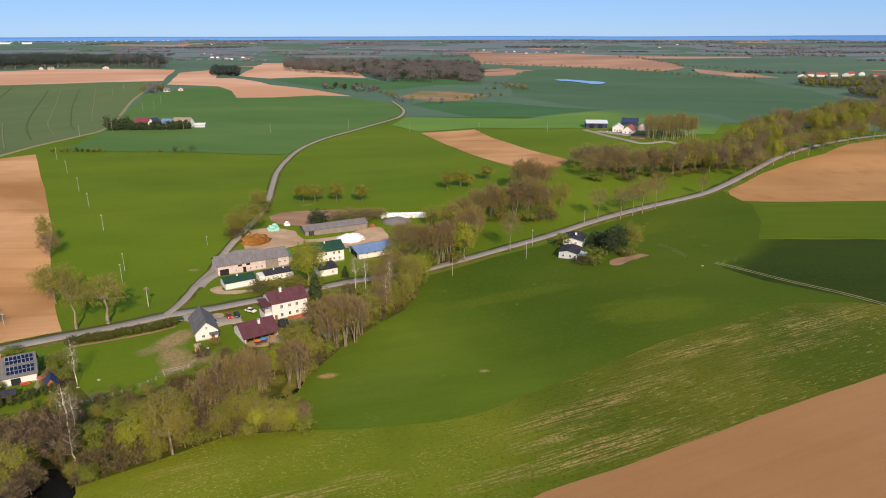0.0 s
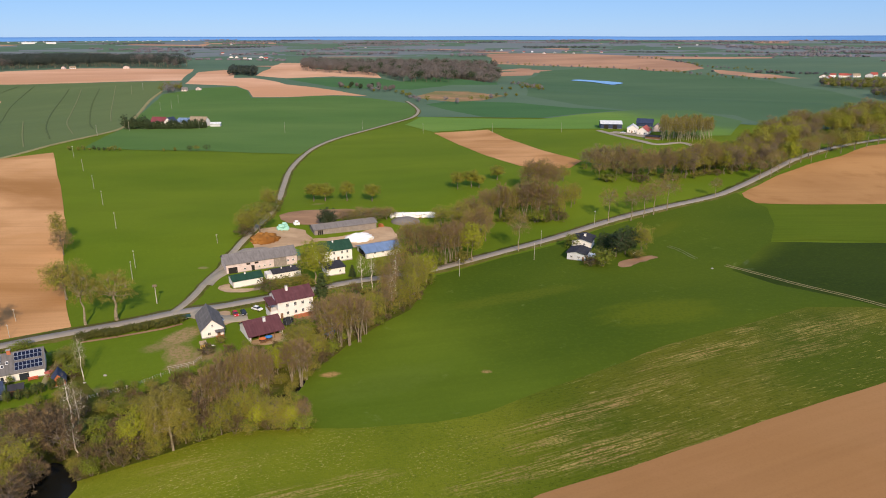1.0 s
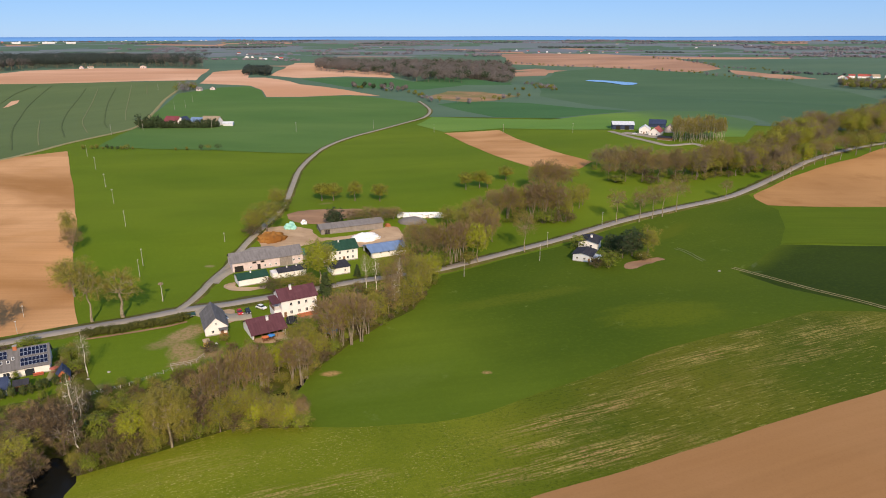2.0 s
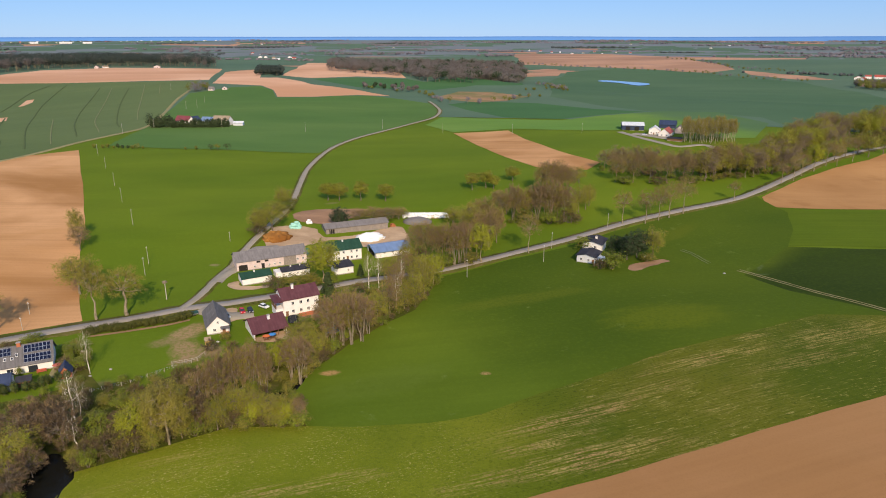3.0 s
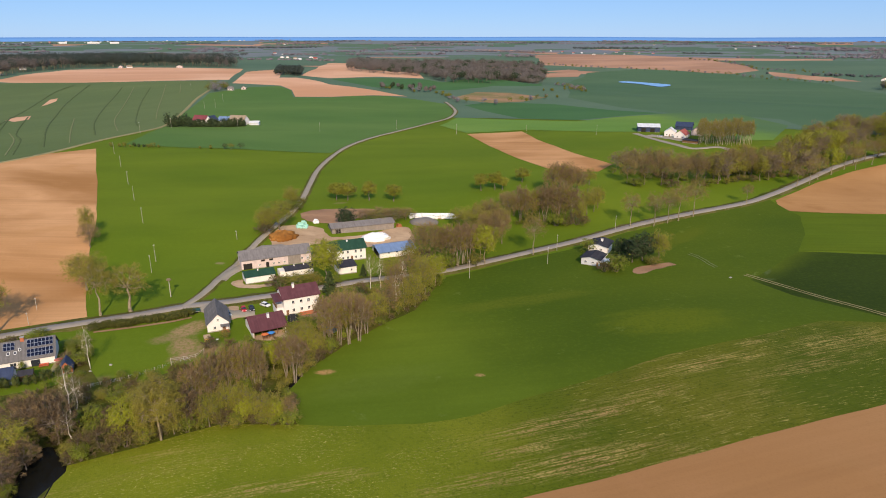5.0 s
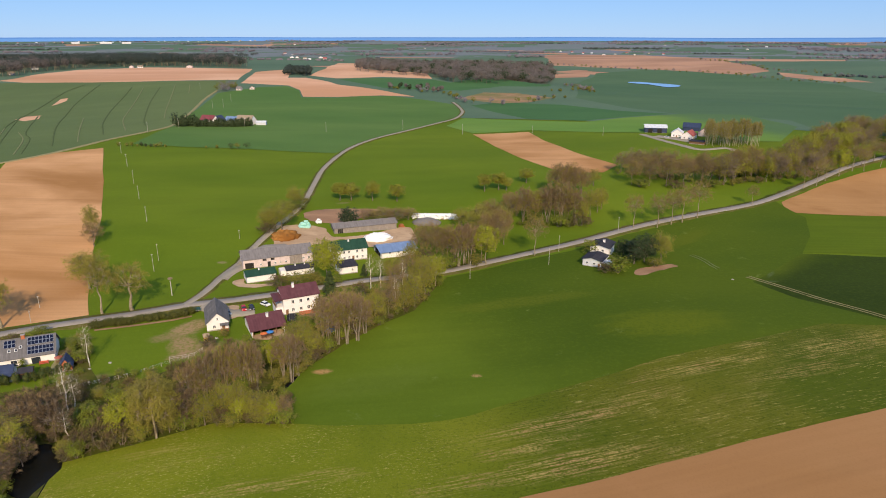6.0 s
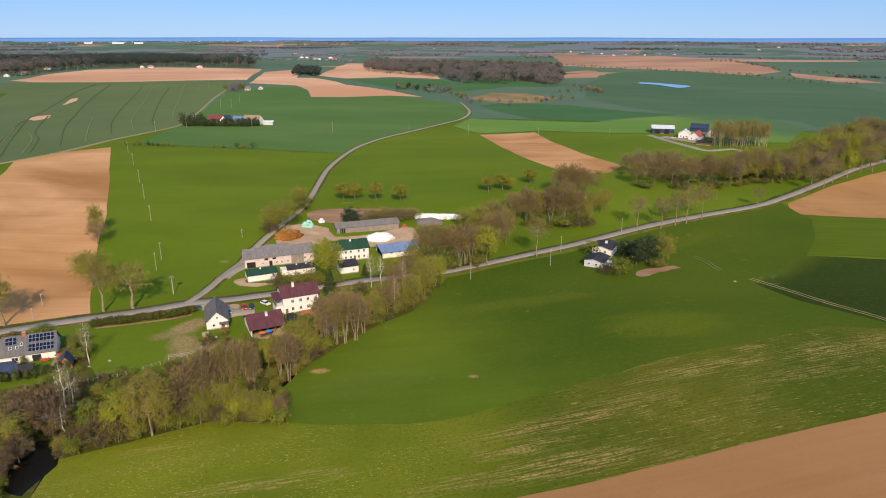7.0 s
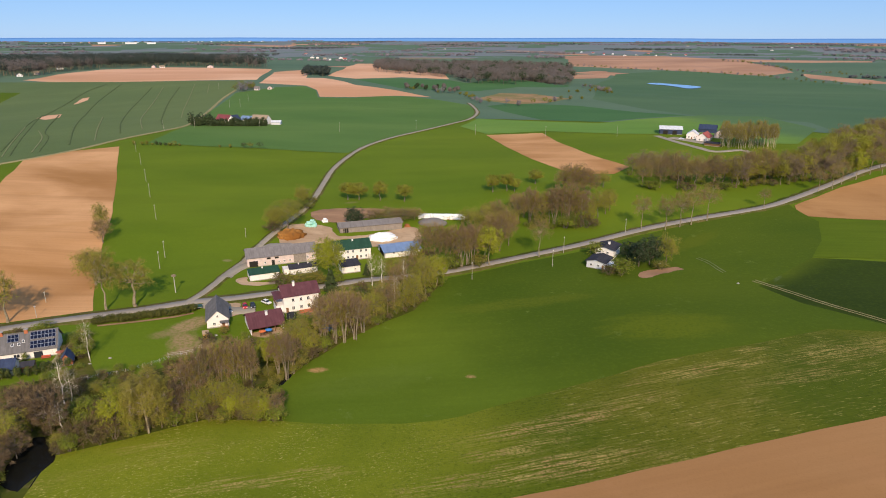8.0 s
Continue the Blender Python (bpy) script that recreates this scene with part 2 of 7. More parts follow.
def sparse_crop():
    """Patchy winter crop: green drill rows thinned out to straw and pale earth along the drilling."""
    n = Nodes("thin_crop")
    east = n.add("ShaderNodeSeparateXYZ")
    n.put(east.inputs[0], n.where)
    lean = n.ramp(east.outputs[0], -5, 60)
    wide = n.ramp(n.noise(0.02, 4), 0.35, 0.65)
    green = n.mix(lean, n.mix(wide, (0.128, 0.160, 0.011), (0.185, 0.206, 0.015)), n.mix(wide, (0.074, 0.100, 0.009), (0.122, 0.128, 0.013)))
    lines = n.noise(1.5, 4, 0.65, turn=22.5, stretch=(0.055, 1, 0), warp=0.05)
    broken = n.ramp(n.noise(1.3, 5, 0.8), 0.40, 0.58, 0.05, 1)
    col = n.mix(n.times(n.ramp(lines, 0.50, 0.62), n.times(lean, 0.22)), green, (0.030, 0.052, 0.006))
    bald = n.ramp(n.noise(0.035, 5, 0.6, turn=22.5, stretch=(0.35, 1, 0)), 0.50, 0.70, 0, 0.55)
    for x, y, rx, ry, hold in ((37.6, 150, 20, 4, 1), (40.9, 132.6, 22, 4.5, 1), (84, 181.7, 24, 4, 0.8), (100.8, 195.6, 7, 2, 0.9), (129.7, 199.3, 26, 6, 0.75), (111.3, 181, 24, 4, 0.5), (29.6, 138.2, 14, 3, 0.8), (-18, 120.9, 11, 3, 0.9), (-33.5, 116, 10, 2.6, 0.8), (58.7, 162.5, 20, 4, 0.5), (-57.1, 128.5, 12, 2, 0.5), (17.5, 124.3, 18, 3, 0.6), (62.8, 182.2, 16, 2, 0.5)):
        n_max = n.add("ShaderNodeMath", operation="MAXIMUM")
        n.put(n_max.inputs[0], bald)
        n.put(n_max.inputs[1], n.times(n.spot(x, y, rx, ry, 22.5), hold))
        bald = n_max.outputs[0]
    straw = n.times(n.times(n.ramp(lines, 0.56, 0.42), bald), broken)
    col = n.mix(n.times(straw, 0.9), col, n.mix(n.ramp(n.noise(0.12, 3), 0.4, 0.6), (0.46, 0.33, 0.115), (0.44, 0.27, 0.115)))
    fleck = n.times(n.ramp(n.noise(1.6, 5, 0.8, turn=22.5, stretch=(0.12, 1, 0)), 0.565, 0.64), n.ramp(n.noise(0.05, 3), 0.38, 0.58, 0.15, 1))
    col = n.mix(n.times(n.times(fleck, lean), 0.7), col, (0.46, 0.37, 0.12))
    crumb = n.times(n.ramp(n.noise(1.8, 5, 0.8, turn=22.5, stretch=(0.5, 1, 0)), 0.565, 0.62), n.ramp(n.noise(0.06, 3), 0.40, 0.58, 0.12, 1))
    col = n.mix(n.times(n.times(crumb, n.ramp(east.outputs[0], 30, -10)), 0.85), col, (0.50, 0.42, 0.13))
    tuft = n.noise(1.1, 6, 0.8)
    col = n.mix(n.times(n.ramp(tuft, 0.50, 0.66, 0, 0.6), n.ramp(east.outputs[0], -30, 40, 0.4, 1)), col, (0.028, 0.048, 0.005))
    n.bump(tuft, 0.35, 0.7)
    return n.done(col)


CROPS["sparse"] = sparse_crop()
ASPHALT = paint("worn_asphalt", (0.30, 0.265, 0.225), 0.9, 0.35, 0.25)
GRAVEL = paint("grey_gravel", (0.31, 0.275, 0.215), 0.95, 0.45, 0.35)
SANDTRACK = paint("sandy_wheel_track", (0.27, 0.24, 0.115), 0.95, 0.6, 0.3)
VERGE = crop("roadside_verge", (0.070, 0.088, 0.012), (0.125, 0.110, 0.030), patch=0.06, stain=(0.20, 0.14, 0.07), stain_scale=0.10, stain_at=0.48)
RUT = paint("crushed_crop_rut", (0.094, 0.126, 0.050), 0.95, 0.5, 0.2)
RUT_PALE = paint("dry_crop_rut", (0.175, 0.195, 0.088), 0.95, 0.5, 0.2)


# ---- the land ----
HILLS = ((-45, 222, 0), (-72, 198, -0.3), (-52, 196, -1.7), (-101, 223, 1.7), (9, 260, -0.4), (65, 276, 0.2), (-137, 582, 13.4),
         (-245, 870, 16.2), (96, 460, 9), (-259, 442, 19), (-7, 613, 7.8), (185, 375, 0.8), (-31, 177, -1.8), (16, 178, -1.7),
         (-336, 1154, 28), (305, 1539, -6.7), (-44, 879, 11.2), (-30, 143, 0.6), (116, 264, 0.1), (-111, 212, 1.6), (49, 130, 2.2),
         (27, 146, 0.6), (101, 194, 4.4), (-264, 1121, 26.9), (177, 648, 10.1), (-116, 177, 0), (-123, 123, 0), (-168, 325, 8.4),
         (-211, 383, 14), (-88, 381, 6.2), (-95, 470, 10.1), (-17, 118, 3.6), (41, 129.5, 3.2), (60, 137, 3.7), (94, 152, 4.2),
         (65, 178, 2.9), (86, 174, 3.3), (121, 184, 3.9), (130, 198, 4.6), (-12, 133, 1.6), (37, 148, 1.8), (28, 162, -0.8), (22, 212, -1.6), (-52, 122, 2.8), (-86, 126, 0.3))


def land(x, y):
    """Height of the ground: gentle swells near the hamlet, rising slowly towards the far horizon."""
    r = math.hypot(x, y) + 1
    u, v = math.atan2(x, y), math.log(max(r, 60))
    a = b = 0.0
    for hx, hy, hz in HILLS:
        du, dv = u - math.atan2(hx, hy), v - math.log(math.hypot(hx, hy))
        w = math.exp(-(du * du + dv * dv) / 0.035) + 1e-9
        a += w * hz
        b += w
    near = a / b
    far = 96 - r * (0.0100 + 0.0215 * max(0, (4850 - r) / 2350) ** 1.2)
    k = min(1, max(0, (r - 1500) / 900))
    k = k * k * (3 - 2 * k)
    return near * (1 - k) + far * k


# far cereal and heath carry painted haze in their base colours
FAR_COATS = {"far": "patchwork of distant cereal fields paled with painted haze", "stubble": "distant pale tilled strips",
             "heath": "distant leafless woods and rough land, haze in their colour"}


def far_fields():
    """The patchwork between the last near fields and the horizon: cells in rings, the far ones wide and shallow."""
    rng = random.Random(11)
    out, r = {}, 1500.0
    fan = [radians(a) for a in range(-64, 65, 4)]
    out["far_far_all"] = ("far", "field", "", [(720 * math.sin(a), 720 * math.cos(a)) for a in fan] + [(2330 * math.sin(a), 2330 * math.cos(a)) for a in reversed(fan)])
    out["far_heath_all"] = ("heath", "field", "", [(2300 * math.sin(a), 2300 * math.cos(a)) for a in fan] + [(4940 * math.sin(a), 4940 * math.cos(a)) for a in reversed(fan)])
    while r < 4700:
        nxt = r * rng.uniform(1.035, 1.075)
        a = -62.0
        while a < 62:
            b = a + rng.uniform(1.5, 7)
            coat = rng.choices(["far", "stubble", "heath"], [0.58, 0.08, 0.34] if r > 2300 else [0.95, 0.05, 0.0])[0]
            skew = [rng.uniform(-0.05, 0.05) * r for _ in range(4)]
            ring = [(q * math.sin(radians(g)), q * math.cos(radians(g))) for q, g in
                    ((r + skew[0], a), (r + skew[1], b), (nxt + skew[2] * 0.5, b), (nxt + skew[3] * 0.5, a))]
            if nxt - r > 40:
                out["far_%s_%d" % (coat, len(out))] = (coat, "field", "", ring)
            a = b
        r = nxt
    return out


FIELDS = far_fields()
FIELDS.update({
    "fallow_far": ("stubble", "fallow", "pale brown fallow field behind a hedge line",
        [(158, 2687), (352, 2768), (540, 2706), (666, 2447), (695, 2011), (682, 1792), (591, 1716), (496, 1799), (380, 1871), (251, 1928), (145, 1984)]),
    "fallow_strip": ("stubble", "fallow", "narrow strip of pale brown tilled earth",
        [(689, 1761), (779, 1610), (797, 1521), (724, 1543), (668, 1652)]),
    "fallow_ribbon": ("stubble", "fallow", "thin ribbon of pale tilled earth far off",
        [(666, 2447), (860, 2342), (1101, 2309), (1023, 2142), (788, 2141), (613, 2182)]),
    "teal_far": ("far", "crop", "distant cereal field, its green blued with painted haze",
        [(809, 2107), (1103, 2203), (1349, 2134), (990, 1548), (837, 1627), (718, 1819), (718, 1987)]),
    "big_east": ("teal", "crop", "wide grey-green cereal field round a small pond",
        [(172, 1473), (248, 1759), (392, 1853), (508, 1773), (609, 1640), (711, 1476), (714, 1275), (683, 1112), (735, 951), (520.2, 669.1), (393.6, 682.6), (315, 641.3), (319.2, 730), (281.4, 764.4), (224.8, 772), (171.4, 833), (118, 946), (176, 1317)]),
    "green_n": ("wedge", "crop", "deep green cereal strip before the wood",
        [(-251, 1094), (-183, 1128), (-97, 1118), (-66, 1086), (119, 1476), (88, 1110), (15, 1072), (-44, 999), (-109, 990), (-160, 994)]),
    "fallow_mid": ("fallow", "fallow", "pale tilled field before the leafless wood",
        [(-317, 1160), (-346, 1375), (-442, 1901), (-398, 1978), (-268, 1388), (-128, 1272), (-101, 1136), (-186, 1150), (-253, 1105)]),
    "fallow_nw": ("fallow", "fallow", "long pale tan field before the pine wood",
        [(-686, 946), (-745, 968), (-788, 1104), (-814, 1274), (-729, 1381), (-602, 1378), (-490, 1349), (-402, 1051), (-488, 1022), (-595, 967)]),
    "fallow_n": ("fallow", "fallow", "pale tan tilled field tapering along the crop",
        [(-378, 1000), (-445, 1245), (-417, 1325), (-367, 1217), (-338, 1105), (-310, 1109), (-231, 1011), (-155, 964), (-100, 911), (-146, 910), (-199.6, 876.1), (-241.8, 866.5), (-267, 936), (-298, 983), (-336, 991)]),
    "tram": ("tram", "crop", "grey-green cereal field crossed by tractor lines",
        [(-595, 967), (-483, 1013), (-411, 1039), (-377, 911), (-356.6, 821.3), (-316.8, 696.3), (-280.7, 584.3), (-278.2, 538), (-284.7, 486.3), (-289.9, 435.7), (-304.8, 384.2), (-331.5, 298.3), (-967.5, 867)]),
    "tram_light": ("spring", "crop", "lighter green patch within the cereal field",
        [(-624.5, 810.6), (-583.1, 722.3), (-618.9, 666.6), (-727, 783.2)]),
    "emerald": ("emerald", "crop", "dense emerald cereal field below the hill farm",
        [(-256.9, 475.8), (-282.6, 593.4), (-309, 683.9), (-363.6, 881), (-333, 956), (-298, 976), (-268, 935), (-242.2, 860.2), (-198.2, 870.2), (-166.4, 897.4), (-130, 908), (-85.1, 882.1), (-43.1, 840.5), (-29.2, 780), (-29.7, 732.2), (-48, 672.5), (-69.6, 618.3), (-86.4, 561.1), (-98.2, 523.8), (-103.5, 486.7), (-141.5, 485.5), (-175.2, 484.1), (-213.8, 474.6)]),
    "mint": ("mint", "crop", "light green spring grass field",
        [(-35.5, 658.3), (-21.7, 720.1), (44.4, 709.1), (102.6, 701.2), (150, 739.7), (228.9, 786.1), (290, 778.3), (306.4, 681), (254.1, 582.9), (227.7, 581.8), (187.3, 627.9), (114.6, 627.7), (47, 639.7), (-7.2, 612.5)]),
    "wedge": ("wedge", "crop", "dark green wedge of cereal",
        [(-20.2, 832.2), (14.7, 876.2), (93.2, 858.8), (154.7, 803.9), (208.1, 779.3), (150.9, 744.8), (103.7, 710.2), (44.9, 722.3), (4.9, 779.7)]),
    "plot": ("tan", "fallow", "curved strip of bare tan ploughland in grass",
        [(-6.4, 605.3), (44.3, 628.4), (56.1, 577), (79.8, 512.3), (102, 471.6), (88.7, 445.2), (71.2, 441), (55.1, 450.5), (35.4, 487.2), (14.6, 540.2)]),
    "plough_west": ("tan", "fallow", "bare sandy ploughed field with moist bands",
        [(-267.3, 455.3), (-205.2, 351.2), (-172, 293.4), (-156.4, 261.3), (-139.1, 230.2), (-123.3, 204.4), (-135.1, 197.9), (-148.7, 190.6), (-183.4, 169.7), (-263.4, 246.4), (-268.9, 340.1), (-298, 396.8), (-287.2, 431.8)]),
    "plough_east": ("sand", "fallow", "bare sandy ploughed field beside the road",
        [(185.3, 395.8), (179.8, 374), (212.5, 372), (270.6, 374.1), (390, 362.7), (681.7, 659.5), (498.4, 611.2), (388.8, 553.3), (340.7, 528.7), (303.6, 497.8), (267.2, 476), (231.1, 445.8), (204.7, 416.9)]),
    "spring_east": ("spring", "crop", "bright green young crop beside the ploughland",
        [(181.3, 372.8), (211.9, 370.8), (267.9, 370.1), (355.2, 361.2), (293.8, 293.6), (221.8, 301.3), (176.5, 304), (150.8, 302.4), (165.4, 329.5)]),
    "dark_east": ("dark", "crop", "very dark green cereal field",
        [(149.7, 302.5), (175.1, 301.3), (220, 298.6), (290.7, 290.1), (193.8, 173.5), (155.7, 204.6), (132.1, 232.1), (115.3, 256.2), (121.6, 270.9)]),
    "gully": ("litter", "rough ground", "scrubby bank below the garden",
        [(-114.7, 176), (-117.8, 187.1), (-112, 185.3), (-106.9, 179.5), (-101.4, 169.6), (-94, 162.2), (-90.2, 165.6), (-85.3, 167.9), (-81.5, 158.6), (-81.8, 145.7), (-91.6, 138.9), (-110.4, 144), (-120.8, 150.2), (-117.4, 152.5), (-109.6, 156), (-103.3, 161.5), (-104.3, 165.6)]),
    "litter": ("litter", "rough ground", "brown leaf litter and rough grass under trees",
        [(-79.8, 122.4), (-65, 131.1), (-57.6, 136.5), (-49.7, 141.8), (-29.8, 143.3), (-35.8, 154.4), (-39.4, 164.4), (-35.5, 178.9), (-28.2, 196), (-19, 211), (-8.4, 224.8), (-1.1, 253.3), (-19.5, 247.5), (-30.7, 232.2), (-38.1, 216), (-44.6, 201), (-49.9, 192.2), (-60, 188.9), (-67.5, 179.8), (-77.3, 169.8), (-83, 160.9), (-90, 155.7), (-89, 145.6), (-101.5, 143.8), (-106.8, 138.3), (-112.1, 129.8), (-96.8, 110.4), (-72.9, 100.7)]),
    "barley": ("barley", "crop", "large rolling green field of young barley",
        [(-0.4, 258.4), (10.3, 265.7), (27.2, 279.3), (54.3, 297.7), (84.6, 325.5), (121.1, 350.7), (162.8, 384.1), (182.4, 403.1), (182.6, 391.8), (186.2, 363.7), (174.2, 329.4), (159.6, 302.1), (123.5, 260.8), (132.8, 241), (155.2, 218.9), (160.3, 211), (150.6, 213.5), (130.3, 214), (101.7, 198.7), (75.2, 186.9), (52.4, 174.1), (30.2, 162.3), (14.6, 151.7), (0.1, 146.7), (-18.4, 143.9), (-29.6, 143.9), (-35.8, 154.4), (-38.1, 162.7), (-36.7, 173.3), (-33.8, 182.7), (-27.9, 194), (-19, 210.5), (-9.3, 223.3), (-5.3, 239.7)]),
    "sparse": ("sparse", "crop", "thin patchy crop with straw-coloured streaks",
        [(164.1, 211.2), (151.8, 215.6), (131, 215.5), (102.3, 200.1), (75.6, 188.1), (52.6, 175.1), (30.3, 163.2), (14.6, 152.6), (0.1, 147.2), (-18.4, 144.1), (-30.1, 144.1), (-49.9, 142.4), (-57.6, 136.5), (-64.9, 130.9), (-79.5, 122.8), (-72.9, 100.7), (-20.5, 91.5), (23.5, 117.2), (40.6, 124.2), (75.4, 139.8), (121.8, 160.1), (144.6, 170.2)]),
    "plough_near": ("near", "fallow", "smooth harrowed brown field",
        [(23.5, 117.4), (40.7, 124.4), (75.5, 140), (122, 160.4), (192.2, 188.1), (180.9, 120.3), (58.9, 55.8), (-19.8, 89.1)]),
    "scrub": ("scrub", "rough ground", "brown rough hollow among scrub",
        [(-42, 906), (-10, 989), (39, 995), (89, 944), (51.4, 881.1), (14.7, 862.9)]),
    "yard_farm": ("yard", "yard", "pale trodden farmyard of sand and gravel",
        [(-89.1, 301.9), (-77.5, 310), (-65.9, 308.5), (-58.4, 299.9), (-43.3, 306.8), (-28.2, 319.9), (-23, 319), (-18.8, 305.1), (-20.1, 296.5), (-28.5, 299.6), (-40.7, 291.6), (-52.6, 297.9), (-62, 291.4), (-70.8, 284.6), (-80.8, 282.8)]),
    "bare_n": ("bare", "yard", "bare reddish earth lot behind the barn",
        [(-81.1, 329.4), (-72.5, 337.2), (-55.2, 341.8), (-44.5, 341.3), (-49.7, 328), (-56.6, 318.1), (-67.4, 315.1), (-76.8, 318.5)]),
    "tan_yard": ("yard", "yard", "pale sandy lot behind the silage heap",
        [(-22.4, 333.6), (-12.7, 342.5), (-0.5, 343), (-0.4, 339.1), (-16.5, 333.5)]),
    "yard_house": ("yard", "yard", "pale gravel forecourt with parked cars",
        [(-81, 217.6), (-74.5, 219.9), (-71.7, 214.7), (-62.1, 213.8), (-56.7, 216.3), (-54.2, 209), (-60, 207), (-69.3, 210.6), (-73.3, 207.8), (-76.1, 209.9)]),
    "garden_dirt": ("yard", "yard", "bare earth garden bed",
        [(-85.5, 243), (-82.5, 245.5), (-79.6, 240.8), (-74, 241.5), (-68.5, 243.2), (-69, 240.3), (-76, 237.2), (-82.5, 237.5)]),
    "sand_strip": ("bare", "yard", "strip of bare dug earth in grass",
        [(78.5, 271.1), (83.6, 276.5), (97.2, 282.2), (99, 279.9), (90.1, 273.4), (79.9, 265.8)]),
    "house_apron": ("yard", "yard", "paved apron before the red-roofed shed",
        [(-60.8, 196.1), (-52.9, 202.8), (-49.2, 203.6), (-48.6, 198.1), (-56, 194.1)]),
    "front_earth": ("bare", "yard", "bare earth at the foot of the white house",
        [(-52.9, 213.8), (-43.1, 220), (-41.1, 215.8), (-46, 210.6), (-50.7, 209.3)]),
    "hedge_foot": ("bare", "rough ground", "strip of bare brown earth along the hedge",
        [(-114.6, 193.6), (-108, 196.6), (-100.2, 200.3), (-92.4, 204.8), (-87.4, 208.8), (-86.8, 207.8), (-91.7, 203.6), (-99.5, 199.2), (-107.4, 195.4), (-114, 192.6)]),
    "tram_bald": ("fallow", "yard", "bare tan patch in the cereal field",
        [(-446, 603), (-455, 631), (-448, 643), (-429, 613), (-427, 590)]),
    "tram_bald_far": ("fallow", "yard", "bare tan patch in the cereal field",
        [(-494, 727), (-521, 783), (-519, 795), (-505, 770), (-495, 738)]),
})
POND = [(288, 1530), (312, 1552), (346, 1512), (380, 1462), (372, 1420), (346, 1398), (332, 1440), (320, 1478), (300, 1500)]
ROAD_MAIN = [(-175.6, 172), (-155.2, 180.5), (-141.9, 187.8), (-132.4, 193.7), (-120.6, 200.1), (-105, 208.7), (-92.5, 217.3), (-79.8, 222.9), (-67.2, 230.3), (-50.1, 240.6), (-33.8, 250.6), (-18.3, 257.2), (-2.2, 265.1), (17.1, 279), (35.6, 292.9), (55.6, 308.2), (87.8, 334.5), (123, 357.7), (163.4, 385.6), (189.2, 410.4), (221.7, 445.8), (257.5, 483.3), (289.5, 508.5), (333.1, 537.1), (385.6, 565), (480.9, 603.5)]
ROAD_LANE = [(-93.9, 216.7), (-92.3, 224.7), (-91.8, 234.2), (-91.9, 248), (-90.6, 262.2), (-90.8, 273.6), (-90.4, 286), (-88.7, 300.5), (-87.3, 316.7), (-86.6, 332.9), (-88.9, 358.8), (-94.2, 394.9), (-99, 433.5), (-99.5, 478.7), (-96.7, 516.3), (-86.4, 561.1), (-68.6, 610.8), (-47.6, 668.4), (-30.5, 714.4), (-26.5, 765.3), (-34.7, 817.8), (-44.3, 859.3)]
TRACK = [(-328.8, 328.3), (-303.6, 382.7), (-288.6, 433.8), (-284.7, 486.3), (-280.1, 541.5), (-283.6, 593.2), (-316.1, 701.6), (-354.6, 821.7), (-376, 911)]
DRIVE = [(-87, 216.9), (-79.6, 213.8), (-74, 212.5), (-66.7, 215.3)]
DRIVE2 = [(-87.4, 260), (-89.8, 253.3), (-90.8, 243.2)]
POOL = [(-84, 112), (-75, 110), (-74.6, 115), (-77.2, 120.5), (-80.6, 125.6), (-86.6, 129.8), (-90, 127), (-88, 121)]
TRACKS_EAST = [(101.4, 303.4), (111, 291.4), (114.9, 276.8), (123.7, 267.3), (133.3, 253.8), (142.3, 239.6), (152.6, 226.5), (162, 212.5)]
STREAM = [(-79, 155.7), (-81.1, 151.7), (-79.7, 144.7), (-79.6, 137.9), (-79.8, 130.1)]
STREAM_E = [(-43.4, 161.4), (-40.6, 162.9), (-38.7, 165.1), (-38.2, 169.7), (-37.8, 175.7), (-36.4, 182.5), (-34, 188)]


def smooth(points, step, closed=False):
    """A rounded line through the corner points, cut every step metres."""
    p = [Vector(q) for q in points]
    p = [p[-1], *p, p[0], p[1]] if closed else [2 * p[0] - p[1], *p, 2 * p[-1] - p[-2]]
    out = []
    for a, b, c, d in zip(p, p[1:], p[2:], p[3:]):
        k = max(1, int((c - b).length / step))
        for i in range(k):
            u = i / k
            out.append(0.5 * (2 * b + (c - a) * u + (2 * a - 5 * b + 4 * c - d) * u * u + (3 * b - a - 3 * c + d) * u ** 3))
    return out if closed else out + [p[-2]]


def outline(points):
    """A field's edge: straight between its corners, corners eased, cut finer near the hamlet."""
    out = []
    for a, b in zip(points, points[1:] + points[:1]):
        a, b = Vector(a), Vector(b)
        step = max(5, 0.03 * (a.length + b.length) / 2)
        k = max(1, int((b - a).length / step))
        side = Vector((a.y - b.y, b.x - a.x)).normalized()
        for i in range(k):
            q = a.lerp(b, i / k)
            out.append(q + side * (noise.noise((q.x * 0.05, q.y * 0.05, 3) if q.length < 1000 else (q.x * 0.006, q.y * 0.006, 3)) * (min(1.2, 0.004 * q.length) if q.length < 1000 else 0.012 * q.length) if i else 0))
    return out


def trodden(points):
    """A yard's edge: rounded and uneven, with no straight run."""
    return [p + Vector((noise.noise((p.x * 0.30, p.y * 0.30, 2)), noise.noise((p.x * 0.30, p.y * 0.30, 7)))) * 0.9 for p in smooth(points, 1.5, closed=True)]


